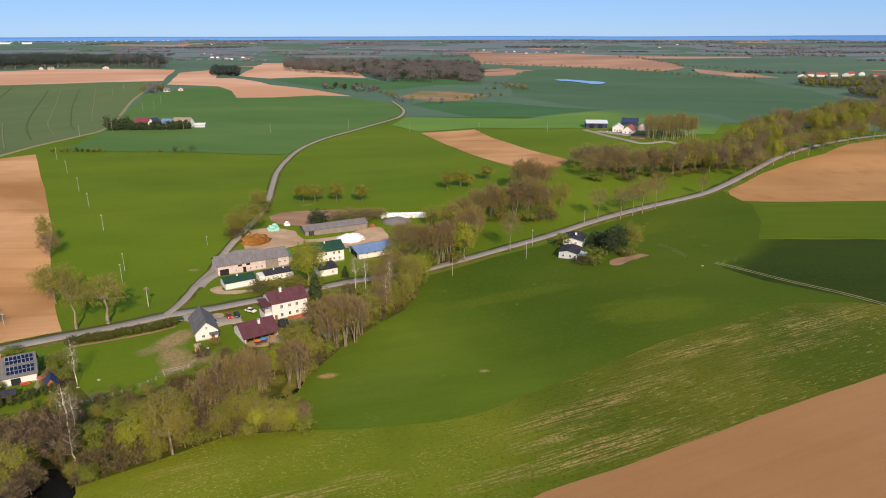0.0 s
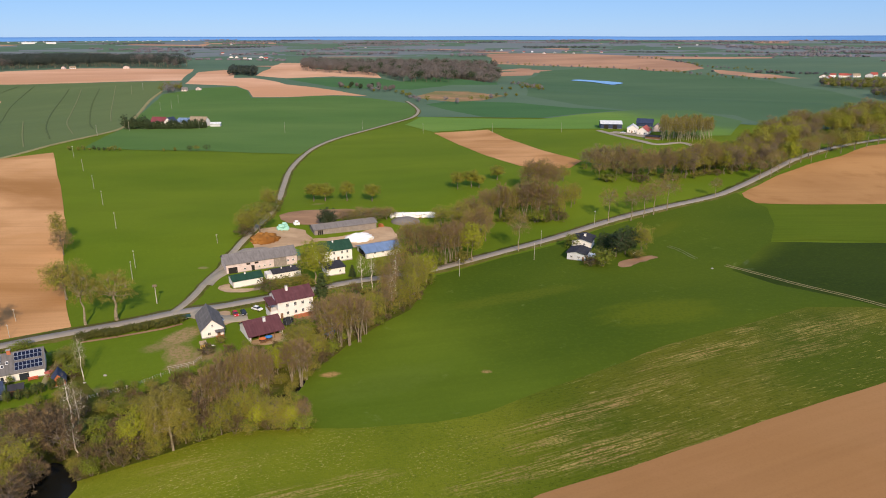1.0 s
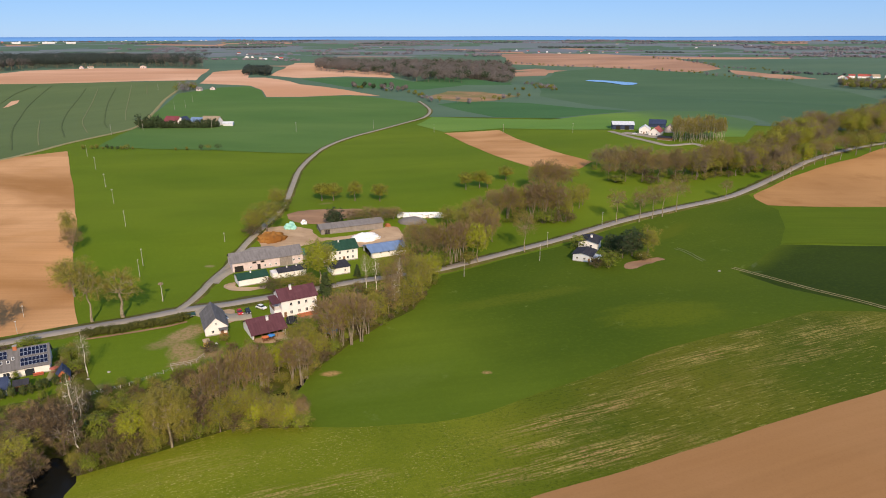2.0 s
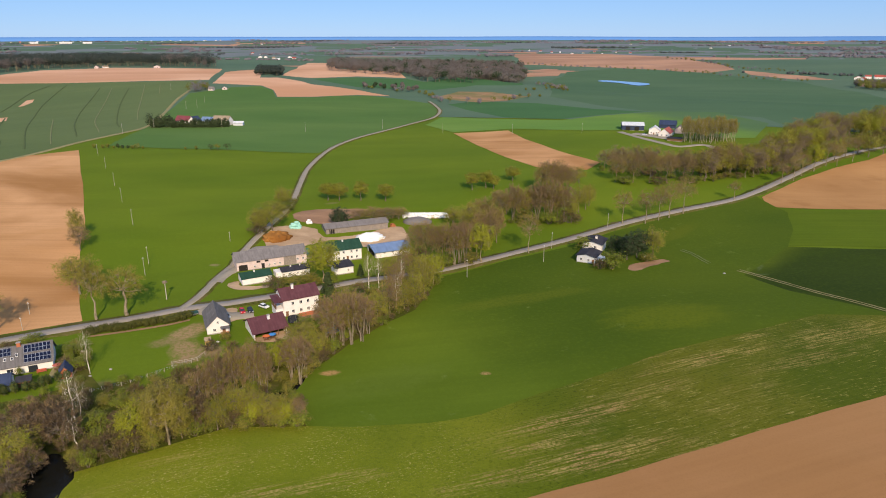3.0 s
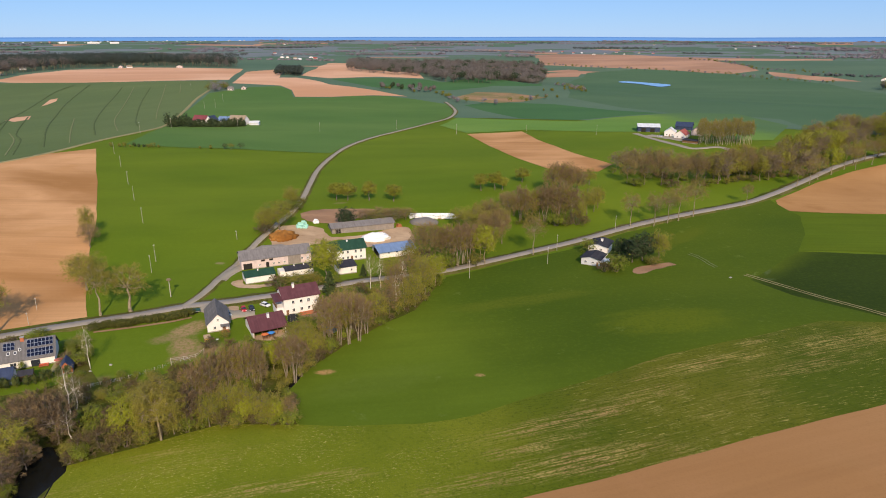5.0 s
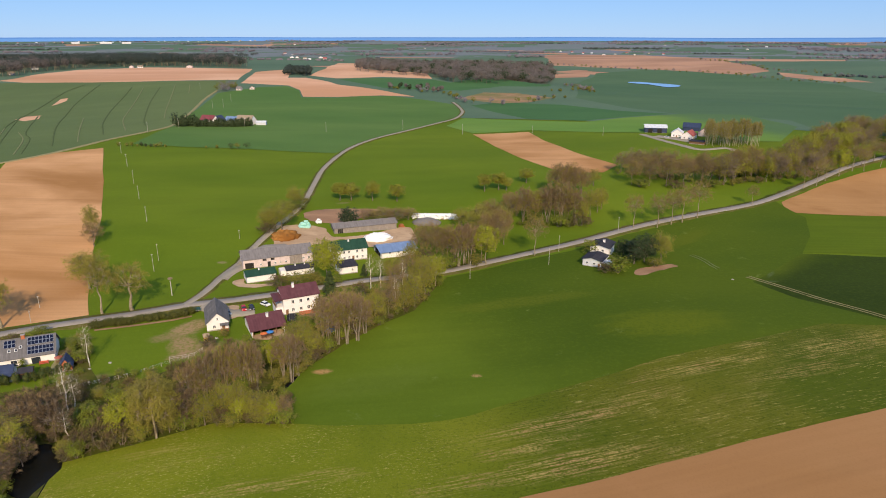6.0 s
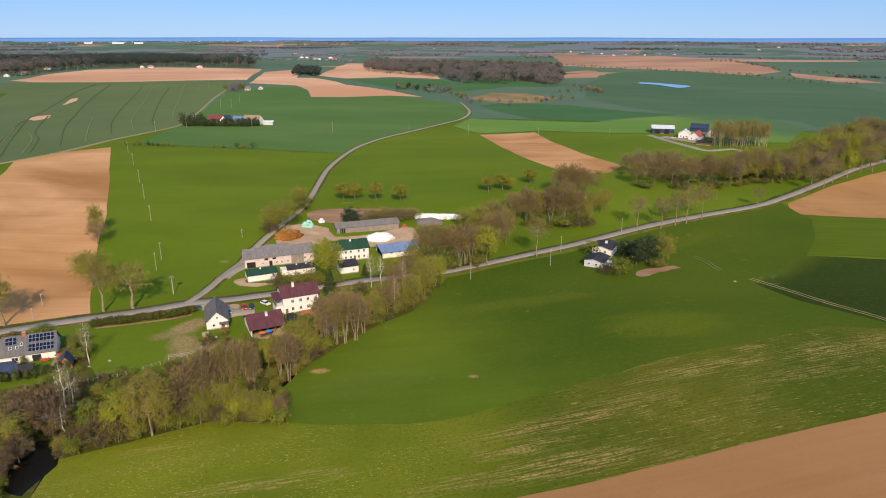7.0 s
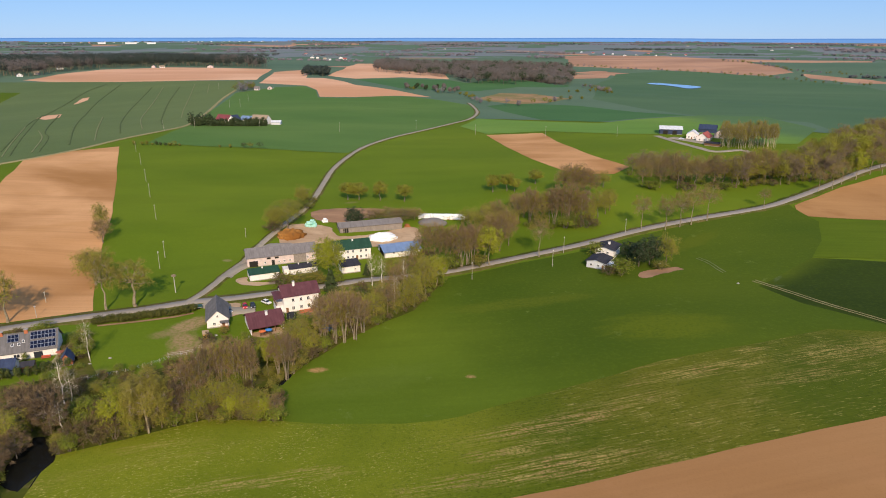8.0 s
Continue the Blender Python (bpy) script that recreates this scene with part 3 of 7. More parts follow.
def mesh_of(name, verts, faces, materials, ids=None, smooth_faces=False, normals=None):
    me = bpy.data.meshes.new(name)
    me.from_pydata([tuple(v) for v in verts], [], faces)
    for m in materials:
        me.materials.append(m)
    if ids:
        me.polygons.foreach_set("material_index", ids)
    if smooth_faces:
        me.polygons.foreach_set("use_smooth", [True] * len(me.polygons))
    me.update()
    if normals:
        me.normals_split_custom_set_from_vertices(normals)
    return me


def make_land():
    from_faces, pts = [], []
    for key, (_, _, _, corners) in FIELDS.items():
        ring = trodden(corners) if FIELDS[key][1] == "yard" and Vector(corners[0]).length < 420 else outline(corners)
        if sum(a.x * b.y - b.x * a.y for a, b in zip(ring, ring[1:] + ring[:1])) < 0:
            ring.reverse()
        from_faces.append(list(range(len(pts), len(pts) + len(ring))))
        pts += ring
    angles = [radians(a) for a in (*np.arange(-60, 60, 2.0), *np.arange(60, 300, 10.0))]
    r = 12.0
    while r < 4960:
        pts += [Vector((r * math.sin(a), r * math.cos(a))) for a in angles]
        r *= 1.055
    pts += [Vector((4960 * math.sin(a), 4960 * math.cos(a))) for a in angles] + [Vector((0, 0))]
    for way in (ROAD_MAIN, ROAD_LANE, TRACK):
        line = smooth(way, 7)
        for a, b in zip(line, line[1:]):
            side = Vector((b.y - a.y, a.x - b.x)).normalized() * 3.5
            pts += [a - side, a, a + side]
    from mathutils import geometry
    flat, _, faces, _, _, _ = geometry.delaunay_2d_cdt(pts, [], from_faces, 0, 1e-4, False)
    top = [Vector((p.x, p.y, land(p.x, p.y))) for p in flat]
    slope = []
    for p in top:
        d = max(1.5, 0.01 * p.length)
        slope.append(Vector((land(p.x - d, p.y) - land(p.x + d, p.y), land(p.x, p.y - d) - land(p.x, p.y + d), 2 * d)).normalized())
    tagged(new("ground", mesh_of("ground", top, faces, [MEADOW], smooth_faces=True, normals=slope)),
           "rolling spring meadow land reaching the horizon", "ground", kind="structure")
    mids = np.array([sum((flat[v] for v in f), Vector((0, 0))) / len(f) for f in faces])
    own = np.full(len(faces), -1)
    for i, loop in enumerate(from_faces):
        hit = np.zeros(len(faces), bool)
        for a, b in zip(loop, loop[1:] + loop[:1]):
            (ax, ay), (bx, by) = pts[a], pts[b]
            if ay != by:
                hit ^= ((ay > mids[:, 1]) != (by > mids[:, 1])) & (mids[:, 0] < (bx - ax) * (mids[:, 1] - ay) / (by - ay) + ax)
        own[hit] = i
    keys = list(FIELDS)
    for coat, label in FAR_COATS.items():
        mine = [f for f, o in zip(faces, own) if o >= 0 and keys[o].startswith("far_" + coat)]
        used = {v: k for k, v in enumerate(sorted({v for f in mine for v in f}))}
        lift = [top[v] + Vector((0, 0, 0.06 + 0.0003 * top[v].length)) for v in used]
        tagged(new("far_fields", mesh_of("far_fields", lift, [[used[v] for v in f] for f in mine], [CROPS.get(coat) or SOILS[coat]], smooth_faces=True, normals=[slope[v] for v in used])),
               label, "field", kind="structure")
    for i, (key, (coat, sort, label, _)) in enumerate(FIELDS.items()):
        if key.startswith("far_"):
            continue
        mine = [f for f, o in zip(faces, own) if o == i]
        used = {v: k for k, v in enumerate(sorted({v for f in mine for v in f}))}
        lift = [top[v] + Vector((0, 0, 0.06 + 0.0003 * top[v].length)) for v in used]
        name = {"crop": "crop_field", "fallow": "bare_field", "yard": "yard"}.get(sort, "rough_ground")
        tagged(new(name, mesh_of(name, lift, [[used[v] for v in f] for f in mine], [CROPS.get(coat) or SOILS[coat]], smooth_faces=True, normals=[slope[v] for v in used])),
               label, {"crop": "field", "fallow": "field"}.get(sort, sort), kind="structure")


make_land()


def ribbon(points, width, lift=0.16, crown=0.05, drop=0.35, step=4.0, wobble=0.0):
    """Verts and faces of a cambered strip that follows the ground along a line."""
    line = smooth(points, step)
    verts, faces = [], []
    for i, p in enumerate(line):
        ahead = (line[min(i + 1, len(line) - 1)] - line[max(i - 1, 0)]).normalized()
        side = Vector((ahead.y, -ahead.x))
        far = 0.0006 * p.length
        half = width / 2 * (1 + wobble * noise.noise((p.x * 0.2, p.y * 0.2, 9)))
        for k, up in ((-1.15, -drop), (-1, 0), (0, crown), (1, 0), (1.15, -drop)):
            q = p + side * half * k
            verts.append((q.x, q.y, land(q.x, q.y) + lift + far + up))
        if i:
            a = 5 * (i - 1)
            faces += [(a + k, a + k + 1, a + k + 6, a + k + 5) for k in range(4)]
    return verts, faces


def strip(name, points, width, coat, label, category, **more):
    return tagged(new(name, mesh_of(name, *ribbon(points, width, **more), [coat], smooth_faces=True)), label, category, kind="structure")


strip("verge", ROAD_MAIN, 8.2, VERGE, "rough brownish grass verge of the road", "verge", lift=0.10, crown=0.03, wobble=0.35)
strip("verge", ROAD_LANE, 5.0, VERGE, "rough grass edge of the lane", "verge", lift=0.12, crown=0.03, wobble=0.4)
strip("road", ROAD_MAIN, 4.5, ASPHALT, "worn grey asphalt country road lined with trees", "road")
strip("road", ROAD_LANE, 3.0, GRAVEL, "grey gravel lane winding uphill between fields", "road", lift=0.20, wobble=0.2)
strip("road", DRIVE, 5.5, GRAVEL, "short gravel drive to the houses", "road", lift=0.24, wobble=0.2)
strip("road", DRIVE2, 4.0, GRAVEL, "short gravel spur behind the barn", "road", lift=0.24, wobble=0.2)
strip("track", TRACK, 3.2, SANDTRACK, "sandy field track along the crop edge", "track", wobble=0.3)


# ---- vegetation ----
def leaf_coat(name, a, b, c):
    """Small leaves, each of its own green."""
    n = Nodes(name, 0.7)
    col = n.mix(n.ramp(n.island(), 0.0, 1.0, 0.15, 0.85), a, b)
    col = n.mix(n.ramp(n.island(), 0.85, 1.0, 0, 0.5), col, c)
    col = n.mix(n.times(n.random(), 0.35), col, tuple(0.55 * v for v in a))
    return n.done(col)


def bark_coat(name, a, b, scale=3.0):
    n = Nodes(name, 0.9)
    return n.done(n.mix(n.ramp(n.noise(scale, 4, 0.7, stretch=(1, 1, 0.35)), 0.4, 0.62), a, b))


BARK = bark_coat("grey_brown_bark", (0.13, 0.105, 0.08), (0.23, 0.19, 0.145))
BARK_STEM = bark_coat("grey_alder_bark", (0.20, 0.165, 0.12), (0.33, 0.28, 0.20))
BARK_PALE = bark_coat("pale_bark", (0.20, 0.165, 0.105), (0.32, 0.27, 0.18))
BARK_POPLAR = bark_coat("pale_poplar_bark", (0.30, 0.26, 0.18), (0.46, 0.41, 0.30))
BARK_BIRCH = bark_coat("birch_bark", (0.78, 0.74, 0.64), (0.34, 0.29, 0.23), 2.0)
TWIG = leaf_coat("brown_twigs", (0.180, 0.120, 0.059), (0.271, 0.188, 0.092), (0.341, 0.267, 0.104))
TWIG_OLIVE = leaf_coat("olive_twigs", (0.186, 0.160, 0.029), (0.286, 0.247, 0.043), (0.371, 0.336, 0.051))
# lilac tint: haze of the distance mixed into the twig colour
TWIG_FAR = leaf_coat("hazed_far_twigs", (0.165, 0.150, 0.170), (0.205, 0.188, 0.200), (0.20, 0.195, 0.18))
TWIG_ALDER = leaf_coat("grey_alder_twigs", (0.175, 0.120, 0.067), (0.266, 0.188, 0.103), (0.331, 0.257, 0.124))
# darker brown twigs: shade of the stream trees put into the colour
TWIG_DARK = leaf_coat("dark_shaded_twigs", (0.093, 0.063, 0.034), (0.152, 0.104, 0.057), (0.213, 0.157, 0.064))
TWIG_BELT = leaf_coat("mauve_brown_twigs", (0.160, 0.120, 0.084), (0.241, 0.183, 0.124), (0.301, 0.238, 0.124))
# next two coats: grey haze painted into wood twigs and far needles
TWIG_WOOD = leaf_coat("hazed_wood_twigs", (0.112, 0.097, 0.088), (0.136, 0.119, 0.106), (0.14, 0.13, 0.10))
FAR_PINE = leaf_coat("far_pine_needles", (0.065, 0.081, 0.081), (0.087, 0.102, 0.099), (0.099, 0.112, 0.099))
PINE_WOOD = leaf_coat("pine_wood_needles", (0.032, 0.045, 0.037), (0.047, 0.062, 0.050), (0.056, 0.068, 0.050))
TWIG_PALE = leaf_coat("pale_twigs", (0.21, 0.175, 0.105), (0.30, 0.255, 0.15), (0.31, 0.29, 0.12))
LEAF_BUD = leaf_coat("opening_leaves", (0.182, 0.196, 0.017), (0.275, 0.285, 0.026), (0.36, 0.36, 0.04))
LEAF_OLIVE = leaf_coat("olive_brown_buds", (0.160, 0.142, 0.019), (0.256, 0.226, 0.029), (0.351, 0.315, 0.043))
LEAF_LIME = leaf_coat("lime_leaves", (0.190, 0.208, 0.013), (0.300, 0.312, 0.019), (0.40, 0.39, 0.03))
LEAF_BUSH = leaf_coat("bush_leaves", (0.105, 0.115, 0.016), (0.172, 0.172, 0.026), (0.23, 0.21, 0.045))
NEEDLE = leaf_coat("dark_needles", (0.018, 0.034, 0.012), (0.038, 0.060, 0.022), (0.06, 0.085, 0.03))
NEEDLE_SPRUCE = leaf_coat("spruce_needles", (0.030, 0.050, 0.014), (0.062, 0.086, 0.024), (0.10, 0.12, 0.04))
GARDEN_THUJA = leaf_coat("garden_hedge_needles", (0.060, 0.078, 0.014), (0.105, 0.115, 0.022), (0.15, 0.14, 0.03))
NEEDLE_THUJA = leaf_coat("hedge_needles", (0.024, 0.040, 0.014), (0.046, 0.066, 0.022), (0.08, 0.09, 0.03))
LEAF_FRESH = leaf_coat("fresh_bush_leaves", (0.120, 0.160, 0.014), (0.195, 0.225, 0.020), (0.26, 0.27, 0.03))
LEAF_DULL = leaf_coat("dull_bush_leaves", (0.110, 0.098, 0.026), (0.170, 0.148, 0.040), (0.23, 0.20, 0.05))
HEDGE_LEAF = leaf_coat("hedge_leaves", (0.048, 0.056, 0.010), (0.082, 0.084, 0.014), (0.12, 0.10, 0.02))


class Wood:
    """Gathers tapered limbs, thin twigs and small leaves as plain triangles and quads."""

    def __init__(self, seed):
        self.rng = np.random.default_rng(seed)
        self.v, self.f = [], []
        self.tri, self.ids = [], []

    def limb(self, a, b, ra, rb, sides=5):
        a, b = np.array(a, float), np.array(b, float)
        d = b - a
        d /= np.linalg.norm(d) + 1e-9
        s = np.cross(d, (0.31, 0.9, 0.2))
        s /= np.linalg.norm(s)
        t = np.cross(d, s)
        k = len(self.v)
        for c, r in ((a, ra), (b, rb)):
            for i in range(sides):
                g = 2 * math.pi * i / sides
                self.v.append(tuple(c + r * (math.cos(g) * s + math.sin(g) * t)))
        self.f += [(k + i, k + (i + 1) % sides, k + sides + (i + 1) % sides, k + sides + i) for i in range(sides)]

    def bent(self, a, b, ra, rb, sag=0.10, pieces=3, sides=4):
        """A limb that wanders on its way from a to b."""
        a, b = np.array(a, float), np.array(b, float)
        span = np.linalg.norm(b - a)
        p = a
        for i in range(1, pieces + 1):
            u = i / pieces
            q = a + (b - a) * u + (self.rng.normal(0, sag * span, 3) * (1 - u) + np.array((0, 0, -0.5 * sag * span * math.sin(math.pi * u))))
            self.limb(p, q, ra + (rb - ra) * (u - 1 / pieces), ra + (rb - ra) * u, sides)
            p = q

    def slivers(self, roots, heads, width, coat):
        """One thin triangle from each root to its head."""
        n = len(roots)
        along = heads - roots
        side = np.cross(along, self.rng.normal(0, 1, (n, 3)))
        side *= width / (np.linalg.norm(side, axis=1)[:, None] + 1e-9)
        self.tri.append(np.stack((roots - side, roots + side, heads), 1))
        self.ids.append(np.broadcast_to(coat, (n,)))

    def flakes(self, at, size, coat, face):
        """Small leaves of three corners, turned loosely outwards."""
        rng, n = self.rng, len(at)
        face = face + rng.normal(0, 0.55, (n, 3))
        a = np.cross(face, rng.normal(0, 1, (n, 3)))
        a /= np.linalg.norm(a, axis=1)[:, None] + 1e-9
        b = np.cross(face, a)
        b /= np.linalg.norm(b, axis=1)[:, None] + 1e-9
        w = (size * rng.uniform(0.6, 1.35, n))[:, None]
        self.tri.append(np.stack((at - a * w * 0.55 - b * w * 0.3, at + a * w * 0.55 - b * w * 0.3, at + b * w * 0.6), 1))
        self.ids.append(np.broadcast_to(coat, (n,)))

    def canopy(self, stems, middle, radius, lobes, tufts, twigs, leaves, leaf, twig_length=0.9, twig_width=0.03, share=0.3, lift=0.25, spread=0.5,
               lobe_size=0.46, limb=0.075, tuft_size=0.42, hollow=0.30):
        """A crown of rounded lobes: limbs to each lobe, a branch to each tuft, then twigs and leaves.

        stems: points at which limbs leave the wood below; share: the tufts in the second coat."""
        rng = self.rng
        middle, radius = np.array(middle, float), np.array(radius, float)
        stems = np.array(stems, float)
        for i in range(lobes):
            z = 1 - 1.72 * (i + 0.5) / lobes
            g = 2.4 * i + rng.uniform(-0.4, 0.4)
            flat = math.sqrt(max(0, 1 - z * z))
            out = np.array((math.cos(g) * flat, math.sin(g) * flat, z))
            reach = rng.uniform(0.46, 0.72)
            centre = middle + out * radius * reach
            root = stems[np.argmin(np.linalg.norm(stems - centre, axis=1) + np.maximum(0, stems[:, 2] - centre[2]) * 3 + rng.uniform(0, 0.5, len(stems)))]
            self.bent(root, centre, limb * rng.uniform(0.8, 1.2), limb * 0.35, 0.08)
            own = lobe_size * rng.uniform(0.75, 1.25)
            u = rng.normal(0, 1, (tufts, 3))
            u /= np.linalg.norm(u, axis=1)[:, None]
            at = centre + u * radius * own * rng.uniform(0.45, 1.0, tufts)[:, None] ** 0.6
            rel = (at - middle) / radius
            far = np.linalg.norm(rel, axis=1)
            at = at[far > hollow]
            rel, far = rel[far > hollow], far[far > hollow]
            at = np.where((far > 1.04)[:, None], middle + rel / far[:, None] * radius * 1.04, at)
            k = len(at)
            if not k:
                continue
            self.slivers(np.repeat(centre[None], k, 0), at, limb * 0.40, 2)
            self.slivers(np.repeat(centre[None], k, 0), at, limb * 0.40, 2)
            coat = np.where(rng.random(k) < (share if rng.random() < 0.7 else min(1, share * 2.5)), 1, 0)
            away = (at - middle) / radius
            away /= np.linalg.norm(away, axis=1)[:, None] + 1e-9
            if twigs:
                n = k * twigs
                base = np.repeat(at, twigs, 0) + rng.normal(0, tuft_size * 0.45, (n, 3))
                way = np.repeat(away, twigs, 0) + rng.normal(0, spread, (n, 3)) + np.array((0, 0, lift))
                way /= np.linalg.norm(way, axis=1)[:, None]
                self.slivers(base, base + way * (twig_length * rng.uniform(0.5, 1.25, n))[:, None], twig_width, np.repeat(coat, twigs) if leaves == 0 else 1)
            if leaves:
                n = k * leaves
                base = np.repeat(at, leaves, 0) + rng.normal(0, tuft_size, (n, 3))
                self.flakes(base, leaf, np.repeat(coat, leaves), np.repeat(away, leaves, 0) + np.array((0, 0, 0.35)))

    def thing(self, name, bark, coats, label, category, low="trunk", top="crown"):
        ob = new(name)
        # brought to 12 m by 8.2 m, the size that plant() starts from
        tri = np.concatenate(self.tri)
        ids = np.concatenate(self.ids)
        flat = tri.reshape(-1, 3)
        reach = np.quantile(np.hypot(flat[:, 0], flat[:, 1]), 0.97)
        fit = np.array((4.1 / reach, 4.1 / reach, 12 / np.quantile(flat[:, 2], 0.99)))
        stem = np.array(self.v) * fit
        for part_name, verts, faces, mats, mat_ids in ((low, stem.tolist(), self.f, [bark], None),
                                                       (top, (flat * fit).tolist(), np.arange(len(flat)).reshape(-1, 3).tolist(), [*coats, bark], ids.tolist())):
            p = new(part_name, mesh_of(part_name, verts, faces, mats, mat_ids))
            p.parent = ob
        return tagged(ob, label, category)


# every tree is grown 12 m high and 8.2 m wide, then set to its own size
def trunk(w, top, r, sway=0.15, start=-0.4):
    """A tapered, slightly bent trunk; gives the points along its upper part."""
    x, out = np.array((0.0, 0.0, start)), []
    steps = 5
    for i in range(steps):
        y = np.array((w.rng.normal(0, sway), w.rng.normal(0, sway), start + (top - start) * (i + 1) / steps))
        w.limb(x, y, r * (1.25 if i == 0 else 1 - 0.14 * i), r * (1 - 0.14 * (i + 1)), 6)
        x = y
        if i >= 1:
            out.append(y)
    return out


def alder(seed):
    w = Wood(seed)
    stems = []
    for stem in range(4):
        g = 1.6 * stem + w.rng.uniform(-0.4, 0.4)
        lean = np.array((math.cos(g), math.sin(g), 0)) * w.rng.uniform(0.9, 1.9)
        x = lean * 0.25 + np.array((0, 0, -0.4))
        for i in range(5):
            y = lean * (0.3 + 0.22 * i) + np.array((w.rng.normal(0, 0.12), w.rng.normal(0, 0.12), 2.0 * (i + 1)))
            w.limb(x, y, 0.15 - 0.022 * i, 0.128 - 0.022 * i, 5)
            x = y
            if i > 0:
                stems.append(y)
    w.canopy(stems, (0, 0, 7.6), (3.4, 3.4, 4.2), 16, 12, 16, 0, 0, 1.0, 0.039, 0.22, 0.6, 0.4, limb=0.05, hollow=0.22)
    return w.thing("tree", BARK_STEM, [TWIG_ALDER, TWIG_OLIVE], "slim leafless alder with a brown twiggy crown", "tree")


def bare(seed):
    w = Wood(seed)
    w.canopy(trunk(w, 6.2, 0.22), (0, 0, 7.3), (4.1, 4.1, 4.6), 19, 13, 15, 0, 0, 0.80, 0.045, 0.20, 0.25, 0.6, lobe_size=0.5, tuft_size=0.85)
    return w.thing("tree", BARK, [TWIG, TWIG_OLIVE], "leafless deciduous tree with a dense brown crown", "tree")


def thicket(seed):
    w = Wood(seed)
    w.canopy(trunk(w, 5.0, 0.18), (0, 0, 6.4), (4.1, 4.1, 5.4), 18, 12, 15, 0, 0, 0.9, 0.046, 0.15, 0.3, 0.5)
    return w.thing("tree", BARK, [TWIG_DARK, TWIG], "brown leafless tree of a stream thicket, darkened for shade", "tree")


def bud(seed):
    w = Wood(seed)
    w.canopy(trunk(w, 6.0, 0.22), (0, 0, 6.9), (4.1, 4.1, 5.0), 20, 12, 6, 14, 0.22, 0.8, 0.032, 0.30, lobe_size=0.42, tuft_size=0.46)
    return w.thing("tree", BARK, [LEAF_BUD, TWIG_OLIVE], "broad tree just coming into olive-yellow leaf", "tree")


def grand(seed):
    """The largest tree by the stream: two pale trunks under a wide dome of fine limbs and small opening leaves."""
    w = Wood(seed)
    stems = trunk(w, 6.0, 0.20)
    x = np.array((1.1, 0.3, -0.4))
    for i in range(4):
        y = np.array((1.1 + 0.18 * i, 0.3, 1.5 * (i + 1)))
        w.limb(x, y, 0.17 - 0.02 * i, 0.15 - 0.02 * i, 6)
        x = y
        stems.append(y)
    w.canopy(stems, (0, 0, 6.3), (4.1, 4.1, 5.7), 42, 22, 9, 20, 0.15, 0.45, 0.016, 0.5, 0.1, 0.6, lobe_size=0.30, tuft_size=0.20, limb=0.055)
    return w.thing("tree", BARK_PALE, [LEAF_OLIVE, TWIG_OLIVE], "wide domed tree with opening olive-brown leaves", "tree")


def maple(seed):
    w = Wood(seed)
    w.canopy(trunk(w, 5.6, 0.20), (0, 0, 7.0), (4.1, 4.1, 5.0), 26, 14, 3, 18, 0.22, 0.6, 0.022, 0.15, lobe_size=0.34, tuft_size=0.27)
    return w.thing("tree", BARK_PALE, [LEAF_LIME, LEAF_BUD], "round maple in bright yellow-green spring leaf", "tree")


def oak(seed):
    w = Wood(seed)
    w.canopy(trunk(w, 7.4, 0.20, 0.10), (0, 0, 8.6), (4.1, 4.1, 3.5), 13, 12, 14, 0, 0, 0.8, 0.032, 0.25, 0.3, 0.6, limb=0.075, lobe_size=0.5, tuft_size=0.7)
    return w.thing("tree", BARK_PALE, [TWIG, TWIG_OLIVE], "roadside tree with a clear trunk and thin leafless crown", "tree")


def pollard(seed):
    w = Wood(seed)
    w.canopy(trunk(w, 6.4, 0.36, 0.12), (0, 0, 8.0), (4.1, 4.1, 4.2), 13, 13, 14, 9, 0.19, 0.9, 0.030, 0.4, 0.3, 0.5, limb=0.14)
    return w.thing("tree", BARK_PALE, [LEAF_BUD, TWIG_OLIVE], "old pale-barked tree with heavy bare limbs", "tree")


def birch(seed):
    w = Wood(seed)
    x, stems = np.array((0, 0, -0.4)), []
    for i in range(6):
        y = np.array((w.rng.normal(0, 0.22), w.rng.normal(0, 0.22), 1.9 * (i + 1)))
        w.limb(x, y, 0.27 - 0.04 * i, 0.23 - 0.04 * i, 6)
        x = y
        if i > 0:
            stems.append(y)
    w.canopy(stems, (0, 0, 7.4), (3.6, 3.6, 4.6), 16, 6, 9, 2, 0.16, 1.0, 0.022, 0.5, -0.5, 0.5, limb=0.04)
    return w.thing("birch", BARK_BIRCH, [LEAF_OLIVE, TWIG_PALE], "slender white-stemmed birch with thin drooping twigs", "tree")


def fruit(seed):
    w = Wood(seed)
    w.canopy(trunk(w, 4.6, 0.26), (0, 0, 7.2), (4.1, 4.1, 4.7), 17, 13, 4, 16, 0.32, 0.8, 0.036, 0.25, lobe_size=0.4)
    return w.thing("fruit_tree", BARK, [LEAF_BUD, LEAF_OLIVE], "small round fruit tree in a meadow, barely in leaf", "tree")


